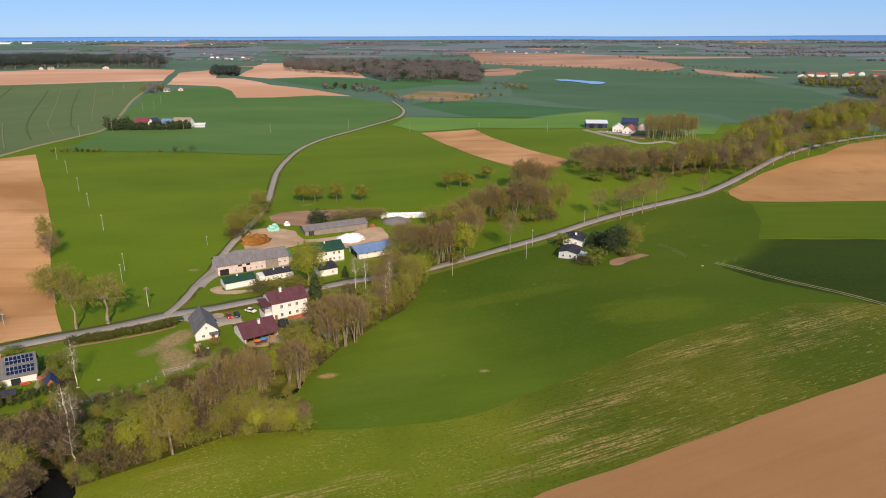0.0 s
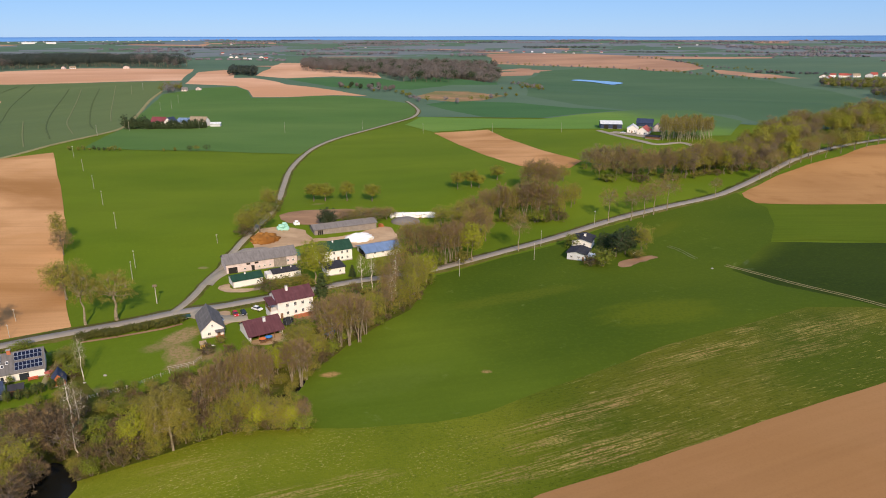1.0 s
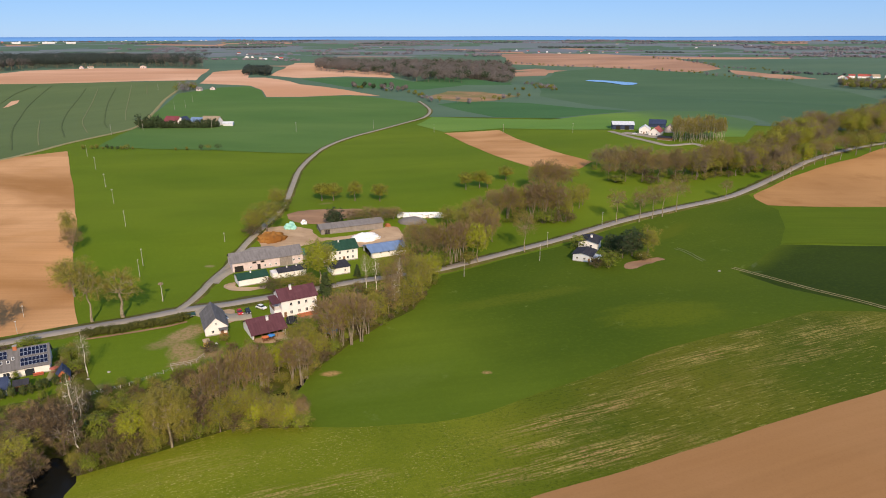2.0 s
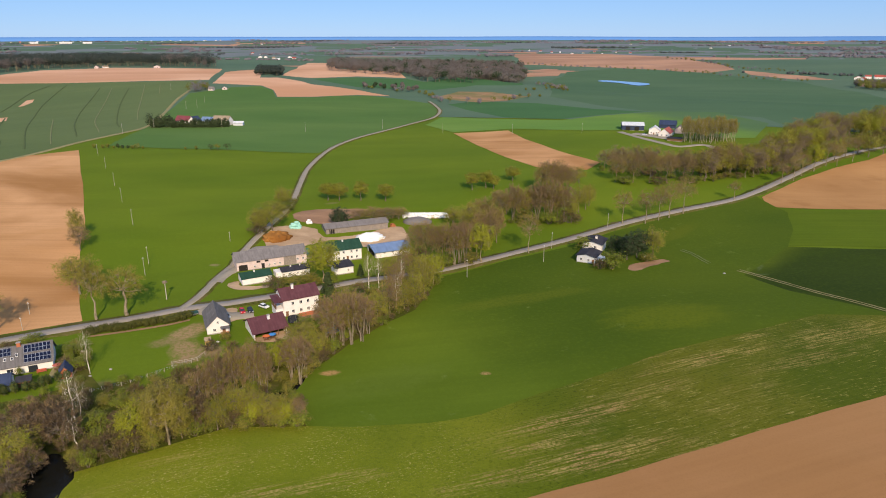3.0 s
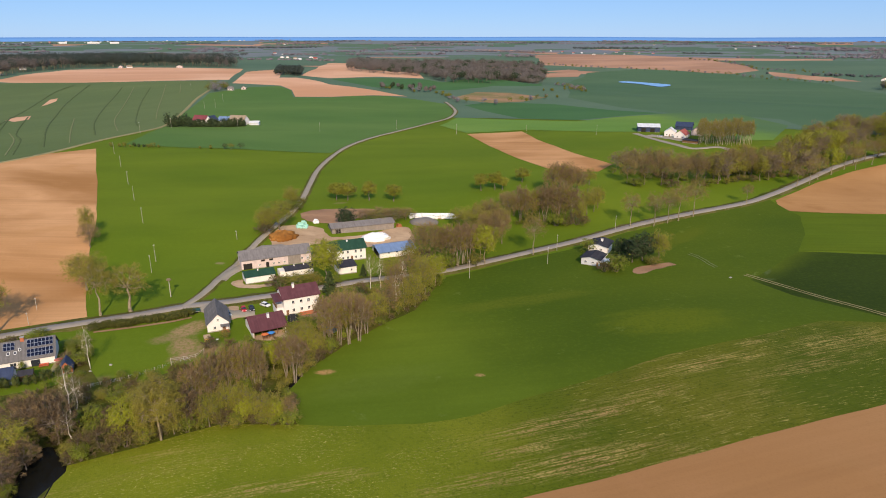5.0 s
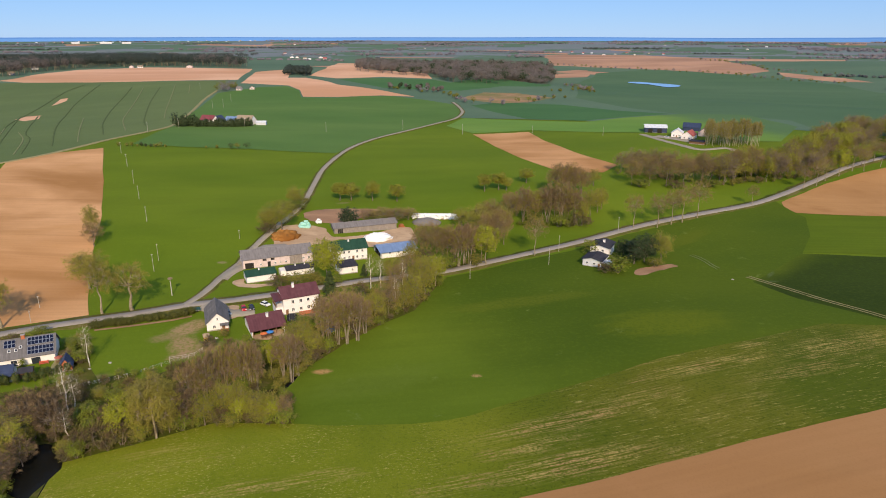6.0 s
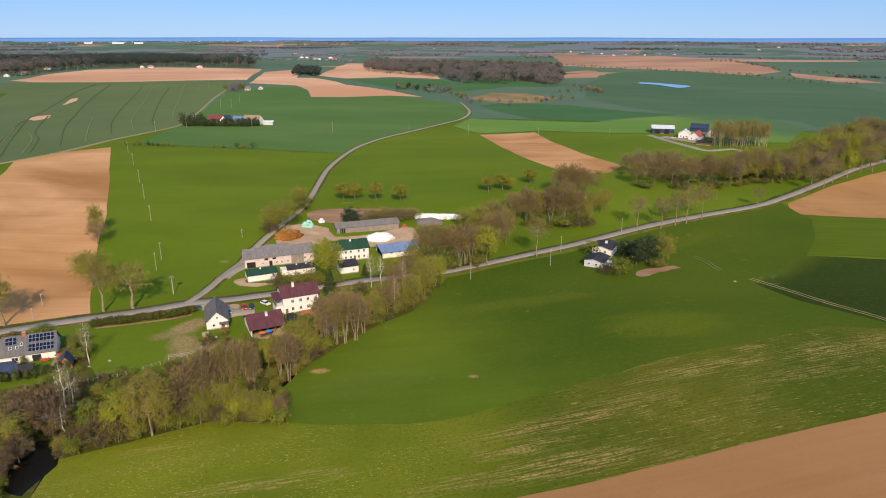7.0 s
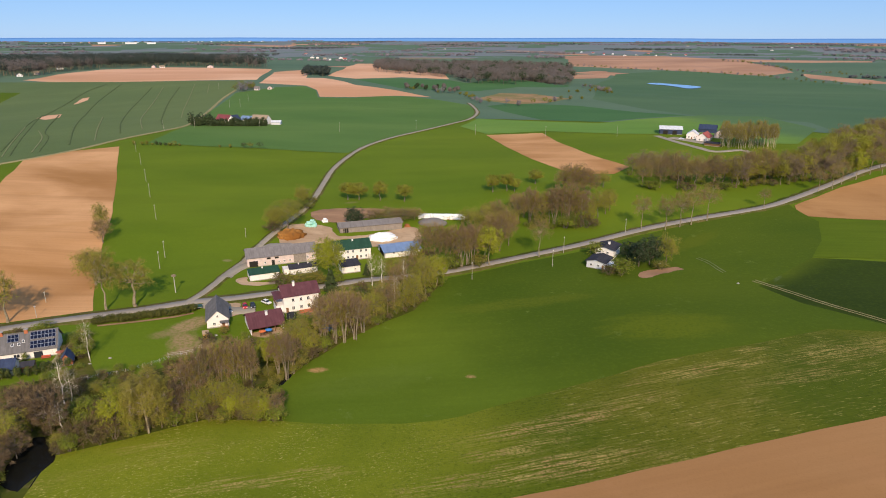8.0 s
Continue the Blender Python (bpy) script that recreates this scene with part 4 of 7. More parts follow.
def bush(seed):
    w = Wood(seed)
    stems = []
    for i in range(5):
        g = 1.26 * i + w.rng.uniform(-0.4, 0.4)
        tip = np.array((math.cos(g) * 1.8, math.sin(g) * 1.8, w.rng.uniform(3.5, 6.0)))
        w.bent((0.2 * math.cos(g), 0.2 * math.sin(g), -0.3), tip, 0.14, 0.07, 0.08, 2)
        stems.append(tip)
    kind = seed % 3
    if kind == 1:
        w.canopy(stems, (0, 0, 6.2), (4.1, 4.1, 6.0), 13, 9, 10, 0, 0, 1.7, 0.085, 0.3, 0.5, 0.5, tuft_size=0.7)
    else:
        w.canopy(stems, (0, 0, 6.2), (4.1, 4.1, 6.0), 13, 8, 3, 9, 0.55, 1.5, 0.06, 0.25, tuft_size=0.6)
    return w.thing("bush", BARK, ([LEAF_BUSH, TWIG_OLIVE], [TWIG_DARK, LEAF_DULL], [LEAF_FRESH, LEAF_BUSH])[kind],
                   ("rough many-stemmed bush of olive leaves and brown twigs", "rough dull brown bush of bare twigs", "rough bush in fresh yellow-green leaf")[kind], "bush", low="stem")


def spruce(seed):
    w = Wood(seed)
    w.limb((0, 0, -0.4), (0, 0, 11.6), 0.20, 0.03, 6)
    z = 0.8
    while z < 11.6:
        reach = 3.6 * (1 - z / 12.2) ** 0.85
        for i in range(9):
            g = w.rng.uniform(0, 6.3)
            e = np.array((math.cos(g), math.sin(g), -0.22))
            tip = np.array((0, 0, z)) + e * reach * w.rng.uniform(0.75, 1.1)
            w.limb((0, 0, z), tip, 0.035, 0.01, 3)
            at = np.repeat(np.array([np.array((0, 0, z)) * (1 - u) + tip * u for u in (0.35, 0.6, 0.8, 1.0)]), 5, 0)
            w.flakes(at + w.rng.normal(0, 0.2, at.shape), 0.55, 0, np.repeat(e[None] * (1, 1, 0) + (0, 0, 0.8), len(at), 0))
        z += 0.62
    return w.thing("spruce", BARK, [NEEDLE_SPRUCE, NEEDLE_SPRUCE], "dark green pointed spruce", "tree")


def pine(seed):
    w = Wood(seed)
    w.canopy(trunk(w, 7.5, 0.22), (0, 0, 6.2), (4.1, 4.1, 5.9), 22, 12, 0, 13, 0.40, share=0.2, tuft_size=0.4)
    return w.thing("conifer", BARK, [NEEDLE_THUJA, NEEDLE], "dense dark green garden conifer", "tree")


def thuja(seed):
    w = Wood(seed)
    w.canopy(trunk(w, 8.5, 0.30), (0, 0, 6.2), (4.1, 4.1, 6.3), 16, 10, 0, 9, 1.0, share=0.3, tuft_size=0.6)
    return w.thing("conifer", BARK, [GARDEN_THUJA, NEEDLE_SPRUCE], "rounded olive-green conifer of a garden row", "tree")


def poplar(seed):
    w = Wood(seed)
    w.limb((0, 0, -0.4), (0.1, 0, 7.0), 0.20, 0.13, 5)
    w.limb((0.1, 0, 7.0), (0.05, 0.1, 11.5), 0.13, 0.04, 4)
    stems = [np.array((0.1, 0, z)) for z in (4.5, 5.5, 6.5, 7.5, 8.5, 9.5)]
    w.canopy(stems, (0, 0, 8.4), (3.9, 3.9, 3.8), 10, 8, 11, 0, 0, 1.3, 0.065, 0.55, 0.8, 0.35, limb=0.05, hollow=0.1)
    return w.thing("poplar", BARK_POPLAR, [TWIG_PALE, TWIG_OLIVE], "slim pale-stemmed tree of a close plantation", "tree")


def light_tree(seed, leaf, twig, name, label, leafy):
    """A simpler tree for the belts far down the road."""
    w = Wood(seed)
    if leafy:
        w.canopy(trunk(w, 6.0, 0.22), (0, 0, 7.1), (4.1, 4.1, 4.9), 18, 12, 2, 14, 0.29, 0.8, 0.05, 0.4, lobe_size=0.40, tuft_size=0.50)
    else:
        w.canopy(trunk(w, 6.4, 0.22), (0, 0, 7.2), (4.1, 4.1, 4.8), 18, 12, 12, 0, 0, 0.72, 0.066, 0.2, 0.3, 0.6, lobe_size=0.48, tuft_size=0.85)
    return w.thing(name, BARK, [leaf, twig], label, "tree")


GROVES = {
    "stream_low": [("maple", -68.6, 132.8, 12.0, 8.4), ("grand", -62.4, 135.9, 15.2, 13.4), ("bud", -91.7, 124.8, 11.2, 9.9), ("thicket", -92.1, 132.8, 12.9, 11.7), ("thicket", -86.1, 131.8, 13, 10.9),
        ("thicket", -93.1, 138.9, 10.5, 10), ("birch", -87.9, 140.3, 16.9, 5.7), ("birch", -88.6, 144.3, 12.4, 4.9), ("birch", -83.2, 131.8, 9.4, 4.9), ("bush", -73, 129.2, 6.9, 8.1),
        ("bush", -77.1, 127.9, 6.5, 6.7), ("bush", -70.2, 131.7, 4.8, 6.9), ("thicket", -87.6, 114.2, 8.2, 9.5), ("thicket", -87, 120.9, 8.2, 7.7),
        ("thicket", -56.7, 139.5, 12.2, 8.7)],
    "stream_low_edge": [("bush", -56.5, 138.1, 5.5, 6), ("bud", -52.1, 141.1, 9.2, 7.3), ("alder", -57.6, 146.7, 15, 8.2), ("alder", -54.6, 148.4, 17.2, 7.5), ("thicket", -74.9, 137.9, 7.3, 7.1),
        ("bush", -64.4, 132.9, 4.8, 5), ("bush", -49, 141.8, 5, 5.8), ("thicket", -100.9, 136.1, 9.6, 11.3)],
    "stream_mid": [("alder", -55.4, 156.6, 15.3, 6.9), ("alder", -52.3, 156.1, 16.2, 6.2), ("alder", -51, 158.5, 15.9, 6.9), ("alder", -48.4, 157.6, 16.7, 6.3), ("alder", -46.9, 159.8, 15.8, 6.3),
        ("alder", -45.5, 160.5, 14.1, 5.7), ("bud", -48.6, 145.7, 10.8, 7.4), ("bud", -44.6, 146, 9.2, 6.8), ("maple", -43.8, 143.9, 6.7, 5), ("bud", -40, 145.4, 8.3, 7.4),
        ("maple", -35.5, 145.1, 6.3, 5.3), ("bare", -32.8, 145.8, 7, 5), ("bush", -45.6, 142.6, 3.5, 7.3), ("bush", -37.4, 144.3, 3.3, 5.9), ("maple", -45.7, 173.1, 10.4, 7.4),
        ("bush", -50.1, 179.6, 4.8, 6.2)],
    "stream_mid_edge": [("alder", -40.7, 169.2, 13.9, 6.6), ("alder", -37.9, 167.9, 15.2, 6.6), ("alder", -37.3, 172.1, 12.6, 6), ("alder", -40.9, 174.8, 11.2, 6.8), ("bush", -51.4, 163.6, 5.4, 6.4),
        ("bush", -61, 162.9, 6.3, 9.6)],
    "stream_up": [("bud", -46.1, 195, 6.5, 7.4), ("bud", -40.7, 189.1, 9.9, 9), ("bud", -36.2, 185.6, 8.2, 7.1), ("bush", -46.3, 187.4, 5.7, 7.2), ("alder", -32.7, 190.4, 14.8, 8),
        ("alder", -30.4, 193.8, 16.3, 8.1), ("alder", -27.7, 194.8, 17.6, 9.3), ("alder", -24.7, 197.4, 16.2, 8.6), ("alder", -36.7, 198.2, 14.6, 8.3), ("alder", -33.8, 204.8, 13.6, 7.7),
        ("alder", -29, 205.2, 14.6, 8.5), ("alder", -23.4, 203.4, 12.4, 7.7), ("bud", -21.5, 211.7, 11.5, 8.7), ("bud", -25.6, 214.7, 9.7, 8), ("bare", -17.9, 217.7, 14.3, 8.1),
        ("birch", -15.8, 221.3, 14.5, 4.5)],
    "stream_up_edge": [("birch", -15.6, 238.9, 15.1, 4.4), ("bud", -13.2, 224, 10.7, 7.5), ("bud", -9.6, 226.8, 14.5, 8.8), ("bud", -6.7, 235.1, 16, 9.5), ("maple", -4, 248.7, 12.7, 10),
        ("bud", -10, 248.3, 12, 10), ("bare", -18.5, 238.8, 11.7, 8.8)],
    "behind_houses": [("birch", -29.2, 242.7, 15.1, 4.9), ("birch", -25.2, 242.9, 14.6, 4.9), ("bud", -22.1, 250.5, 10.9, 10.1), ("bare", -16.7, 254.2, 11.5, 10.2), ("maple", -48.4, 248.1, 17.5, 14.6),
        ("bush", -44.3, 245.4, 4.1, 6.8), ("bush", -51.1, 244.7, 4.1, 6.7), ("spruce", -43.5, 234.3, 9.7, 6.3), ("bush", -30.7, 232.2, 6.9, 9.5), ("bush", -36, 226.2, 7.2, 9.3),
        ("bush", -24.9, 229.9, 6.9, 8.5), ("bush", -45.9, 222.8, 5.6, 6.2), ("bush", -44.7, 205.3, 4.7, 8.5), ("bush", -41.1, 215.8, 6.6, 8.1), ("bush", -65.4, 239, 5.2, 9.7),
        ("bush", -59.5, 242, 5.3, 9.8)],
    "behind_houses_edge": [("bush", -53.9, 245.1, 5.8, 8.1), ("bush", -71.2, 186.9, 3.6, 6.4), ("bush", -69.6, 195.1, 2.5, 4.4), ("spruce", -34.9, 257.1, 5, 3.3)],
    "hamlet_east": [("bare", -14, 282.4, 15.7, 9.9), ("bare", -9.2, 280.6, 17.1, 10.4), ("bare", -4.2, 277.9, 16.7, 9.4), ("alder", 1.7, 275.3, 18.1, 9.3), ("alder", 5.9, 275.5, 19.1, 9.3),
        ("maple", 15.4, 275.9, 17.6, 11.9), ("bare", 19.4, 296.4, 18.6, 10.8), ("bud", 11.3, 308.8, 17.9, 15.5), ("bare", 16.9, 317.9, 18.3, 12.1), ("bare", 23.3, 305.1, 16.9, 9.3),
        ("bud", -10.2, 257.8, 9.9, 9.4), ("bud", -16.2, 271.3, 10.3, 8.9), ("bud", 1.5, 328.4, 10.2, 11.8), ("bare", -1.6, 276.6, 16.7, 9.8), ("bare", 8.6, 278.6, 17.2, 9.4),
        ("bare", 14.6, 296.2, 17.0, 10.4)],
    "hamlet_east_edge": [("bud", 20.9, 318.3, 14.6, 13), ("bush", -11.2, 271.6, 7.8, 10.8), ("bush", -0.1, 270.8, 6.2, 10.8), ("bush", 10.9, 274.2, 5.7, 9.9), ("bare", 13.2, 320.2, 16.4, 11.2)],
    "belt_mid": [("bare", 27.2, 338.8, 16.2, 10.6), ("alder", 33.2, 341, 18.9, 10.6), ("bud", 39.4, 343.1, 16.3, 11.1), ("alder", 46, 340.1, 20.0, 11.9), ("alder", 52.7, 338.6, 22.2, 11.8),
        ("alder", 59.8, 338.8, 19.0, 11.8), ("bud", 69.3, 352.3, 15.4, 10.3), ("bud", 76.4, 362.6, 12.3, 8.6), ("bare", 52.4, 379.6, 18.7, 12.2), ("bare", 60.3, 382.4, 19.5, 12.3),
        ("bare", 68, 386.6, 15.1, 12.0), ("bud", 77.5, 406.9, 10.2, 9.8), ("bare", 25.5, 354.6, 10.8, 10.0), ("bud", 63.6, 338.1, 13.9, 8.5), ("bare", 35.6, 339.5, 16.9, 10.6),
        ("bare", 43.2, 341.6, 17.9, 11.0)],
    "belt_mid_edge": [("bare", 49.5, 339.4, 19.7, 11.9), ("bare", 56.5, 340.4, 20.0, 11.9), ("bud", 73.7, 357.4, 12.5, 9.0), ("alder", 56.3, 382, 18.8, 12.3), ("bare", 64.5, 385, 16.7, 12.5),
        ("bare", 29.9, 348.8, 11.7, 9.8), ("bush", 38.4, 337.1, 7.1, 11.9), ("bush", 51.5, 335.1, 7, 13), ("bush", 62, 337.2, 7.3, 11.8), ("bare", 101.9, 415.8, 16.7, 12.1),
        ("bare", 112.4, 415.3, 18.2, 12.8), ("bare", 123.2, 416.5, 19.4, 12.9), ("bare", 134.5, 419.1, 20.2, 13.0), ("bare", 147.1, 426.2, 20.9, 13.3), ("bud", 159.7, 431.8, 18.8, 12.2),
        ("bare", 171.4, 440, 21.4, 13.6)],
    "belt_mid_fringe": [("bare", 185.5, 448.6, 21.8, 13.8), ("bush", 106.2, 411.2, 5, 13.5), ("bush", 127.8, 413.5, 5, 13.8), ("bush", 151.6, 423.1, 4.8, 14.1)],
    "roadside": [("oak", 37.4, 289.6, 18.4, 11.4), ("oak", 89.6, 336.3, 17.9, 11.8), ("oak", 101.6, 336.7, 17.9, 11.8), ("oak", 110, 342.5, 18.5, 12.2), ("oak", 116.4, 346.6, 19.9, 13.2),
        ("oak", 126.5, 355.1, 20.4, 13.5), ("oak", 164.9, 385.6, 11.8, 7.8), ("oak", 211.5, 430.4, 14.9, 9.8), ("oak", 223.8, 440.7, 16.8, 11.1), ("oak", 234.7, 453.6, 15.6, 10.3),
        ("maple", 249.6, 468, 18.5, 13.6), ("oak", 264.5, 481.6, 18.5, 12.2), ("bud", 276.4, 493.4, 16.5, 12.1), ("oak", 290.2, 505.7, 17.9, 11.8), ("bud", 303.9, 514.2, 17.0, 12.5),
        ("alder", 8.4, 274.1, 17.5, 8.4)],
    "roadside_edge": [("alder", 3.8, 272.5, 16.9, 8.4), ("oak", 13.4, 277.3, 17.2, 9.0)],
    "roadside_far": [("oak", 272.6, 482.5, 16.0, 10.6), ("oak", 289.5, 494, 17.2, 11.4), ("bud", 307.2, 506.2, 17.5, 14.2), ("bud", 323.4, 516.5, 16.5, 14.5), ("oak", 338, 524.2, 21.7, 14.3),
        ("bud", 355.8, 537.9, 18.4, 15.1), ("oak", 370.7, 542.6, 23.4, 15.4), ("bud", 386, 553.4, 21.7, 15.7), ("oak", 403.3, 558.8, 24.5, 16.2)],
    "orchard": [("fruit", -69.3, 357.5, 10, 10.7), ("fruit", -63.1, 358.2, 10, 10.7), ("fruit", -51.1, 359.4, 11, 9.5), ("fruit", -37.1, 359.7, 9.7, 10.1), ("fruit", 11.2, 385.7, 10.2, 9.4),
        ("fruit", 19.3, 389.6, 10.3, 10.2), ("fruit", 36.4, 407.7, 8.9, 10.6), ("fruit", 24, 388.6, 7.9, 8.1)],
    "lane": [("bud", -84.7, 302.7, 14.1, 17.1), ("bud", -90.8, 300.2, 10.7, 10.6), ("bush", -89.8, 296.9, 5.6, 10.5), ("bud", -89.5, 339.2, 11.7, 10.7), ("bush", -87.7, 334.9, 5.2, 12.9),
        ("bush", -87.2, 346.6, 3.8, 7.9), ("pine", -54.5, 314.7, 9.3, 10), ("bare", -45.7, 321.4, 7.1, 11.4), ("bare", -38.8, 323.9, 7.5, 12.7), ("bare", -31.9, 326.4, 7.2, 12.8),
        ("bare", -26.6, 330.9, 6.1, 10.7)],
    "west_edge": [("bare", -158.9, 266.6, 11.2, 9.6), ("bud", -165.6, 276.9, 14.2, 8), ("bud", -137.4, 227.5, 15.3, 16.5), ("pollard", -119.2, 206, 21, 11.8), ("pollard", -110.5, 210.4, 17.8, 14.7),
        ("pollard", -146.7, 191.8, 18.2, 12.1), ("bare", -153.9, 190.4, 19.6, 11.7)],
    "garden_east": [("pine", 80.1, 280.9, 11.5, 9.5), ("pine", 85.3, 284.3, 12.7, 11.1), ("bud", 92.1, 284.6, 14.2, 11.1), ("bush", 71.1, 268.6, 7.9, 10.5), ("bush", 63.2, 293.9, 6.8, 9.4),
        ("pine", 76.7, 288.7, 8.6, 9.2), ("bush", 66.3, 268.4, 4.6, 7.2), ("bush", 88.7, 278, 4.2, 7.4)],
    "garden_west": [("birch", -101.1, 169.6, 14, 4.1), ("bush", -134.5, 180.7, 3.1, 9.3), ("bush", -130.8, 187.9, 2.5, 7.6), ("bush", -114.2, 183.3, 2.4, 9.2), ("bush", -105.9, 172.6, 3.9, 7),
        ("bush", -120.8, 166.9, 2.9, 2.4)],
}
ROLL = random.Random(5)
GROWN = {}


def grown(kind):
    """Three trees of each kind, grown once."""
    if kind not in GROWN:
        make = {"alder": alder, "bare": bare, "bud": bud, "maple": maple, "oak": oak, "pollard": pollard, "birch": birch, "fruit": fruit,
                "bush": bush, "thicket": thicket, "grand": grand, "spruce": spruce, "pine": pine, "thuja": thuja, "poplar": poplar,
                "far_bare": lambda s: light_tree(s, TWIG_BELT, TWIG_OLIVE, "tree", "leafless brown tree of a roadside belt", False),
                "far_lime": lambda s: light_tree(s, LEAF_LIME, LEAF_BUD, "tree", "yellow-green tree in young leaf by the road", True),
                "far_bud": lambda s: light_tree(s, LEAF_BUD, LEAF_OLIVE, "tree", "olive-green budding tree of a roadside belt", True)}[kind]
        GROWN[kind] = [[make(31 * len(GROWN) + i), False] for i in range(3)]
    return GROWN[kind]


def plant(kind, x, y, height, width, group=""):
    slot = ROLL.choice(grown(kind))
    spin = pose(x, y, land(x, y), 0, 0, ROLL.uniform(0, 360))
    m = spin @ Matrix.Diagonal((width / 8.2, width / 8.2, height / 12, 1))
    if slot[1]:
        first = slot[0].scale
        ob = copy_thing(slot[0], spin @ Matrix.Diagonal((width / 8.2 / first.x, width / 8.2 / first.y, height / 12 / first.z, 1)))
    else:
        slot[0].matrix_basis, slot[1], ob = m, True, slot[0]
    return tagged(ob, group=group)


for place, rows in GROVES.items():
    for kind, x, y, height, width in rows:
        plant(kind, x, y, height, width, "trees of the " + place.replace("_", " "))


def belt(points, width, gap, kinds, tall, place, slim=0.98):
    """Trees in a loose belt along a line, as (kind, x, y, height, width)."""
    line, out = smooth(points, gap), []
    for a, b in zip(line, line[1:]):
        side = Vector((b.y - a.y, a.x - b.x)).normalized()
        p = a + side * ROLL.uniform(-width, width) + (b - a) * ROLL.random()
        h = tall * ROLL.uniform(0.75, 1.2)
        out.append((ROLL.choice(kinds), p.x, p.y, h, slim * h * ROLL.uniform(0.65, 0.95)))
    if place:
        for row in out:
            plant(*row, "trees of the " + place)
    return out


def joined_trees(name, rows, label):
    """Trees too far off to tell apart, as one mass of whole trees."""
    coats, verts, faces, ids, base = [], [], [], [], 0
    for kind, x, y, height, width in rows:
        m = np.array(pose(x, y, land(x, y), 0, 0, ROLL.uniform(0, 360)) @ Matrix.Diagonal((width / 8.2, width / 8.2, height / 12, 1)))
        for child in ROLL.choice(grown(kind))[0].children:
            me = child.data
            co = np.empty(3 * len(me.vertices))
            me.vertices.foreach_get("co", co)
            co = co.reshape(-1, 3) @ m[:3, :3].T + m[:3, 3]
            slots = []
            for mat in me.materials:
                if mat not in coats:
                    coats.append(mat)
                slots.append(coats.index(mat))
            verts += co.tolist()
            faces += [[base + v for v in p.vertices] for p in me.polygons]
            ids += [slots[p.material_index] for p in me.polygons]
            base += len(co)
    return tagged(new(name, mesh_of(name, verts, faces, coats, ids)), label, "trees", kind="stuff")


PLANTATION = [(184, 554), (201, 549), (227, 557), (238, 592), (194, 592)]
belt([(98.4, 449.5), (117.3, 446.1), (134.2, 437), (156.1, 433), (183.6, 444.8), (215.6, 463.9), (236.3, 473)], 7, 4.2, ["far_bare", "far_bare", "far_bare", "far_bare", "far_bud"], 16.5, "stream belt")
belt([(165.7, 449.9), (197.5, 470.1), (234.9, 488.6), (266.8, 519.6), (303.3, 545.8)], 7, 5, ["far_bare", "far_bare", "far_bud", "far_bud", "far_lime"], 16, "road belt")
belt([(237.7, 520.6), (264.9, 534.9), (308.8, 575.2), (353.6, 601.1), (407.7, 638.1), (473.7, 679.9), (555.8, 716.7)], 10, 6, ["far_bare", "far_bare", "far_bud", "far_bud", "far_lime"], 16, "road belt")
FAR_BELT = belt([(271, 558.3), (326.4, 609.4), (375, 639.2), (445.8, 700.1), (521.1, 750.6), (735, 951)], 12, 7, ["far_bare", "far_bare", "far_bud"], 17, "")
FAR_BELT += belt([(342, 580.5), (393.4, 614.7), (455.9, 653.4), (533.9, 687.3)], 8, 9, ["far_bud", "far_lime", "far_bare"], 14, "")
joined_trees("tree_belt", FAR_BELT, "far belt of brown and budding trees beyond the road")

for row, tall in (([(98.4, 445), (117.3, 441), (134.2, 432), (156.1, 428), (183.6, 440), (215.6, 458), (236.3, 467)], 4.2),
                  ([(165.7, 446), (197.5, 465), (234.9, 483), (266.8, 513), (303.3, 540), (353.6, 588), (407.7, 625)], 4.6),
                  ([(26, 337), (36, 334), (46, 333.5), (56, 334.5), (65, 339)], 3.6)):
    for p in smooth(row, 5.2):
        h = tall * ROLL.uniform(0.6, 1.2)
        plant("bush", p.x + ROLL.uniform(-2, 2), p.y + ROLL.uniform(-2, 2), h, h * ROLL.uniform(1.2, 1.8), "undergrowth of the tree belts")


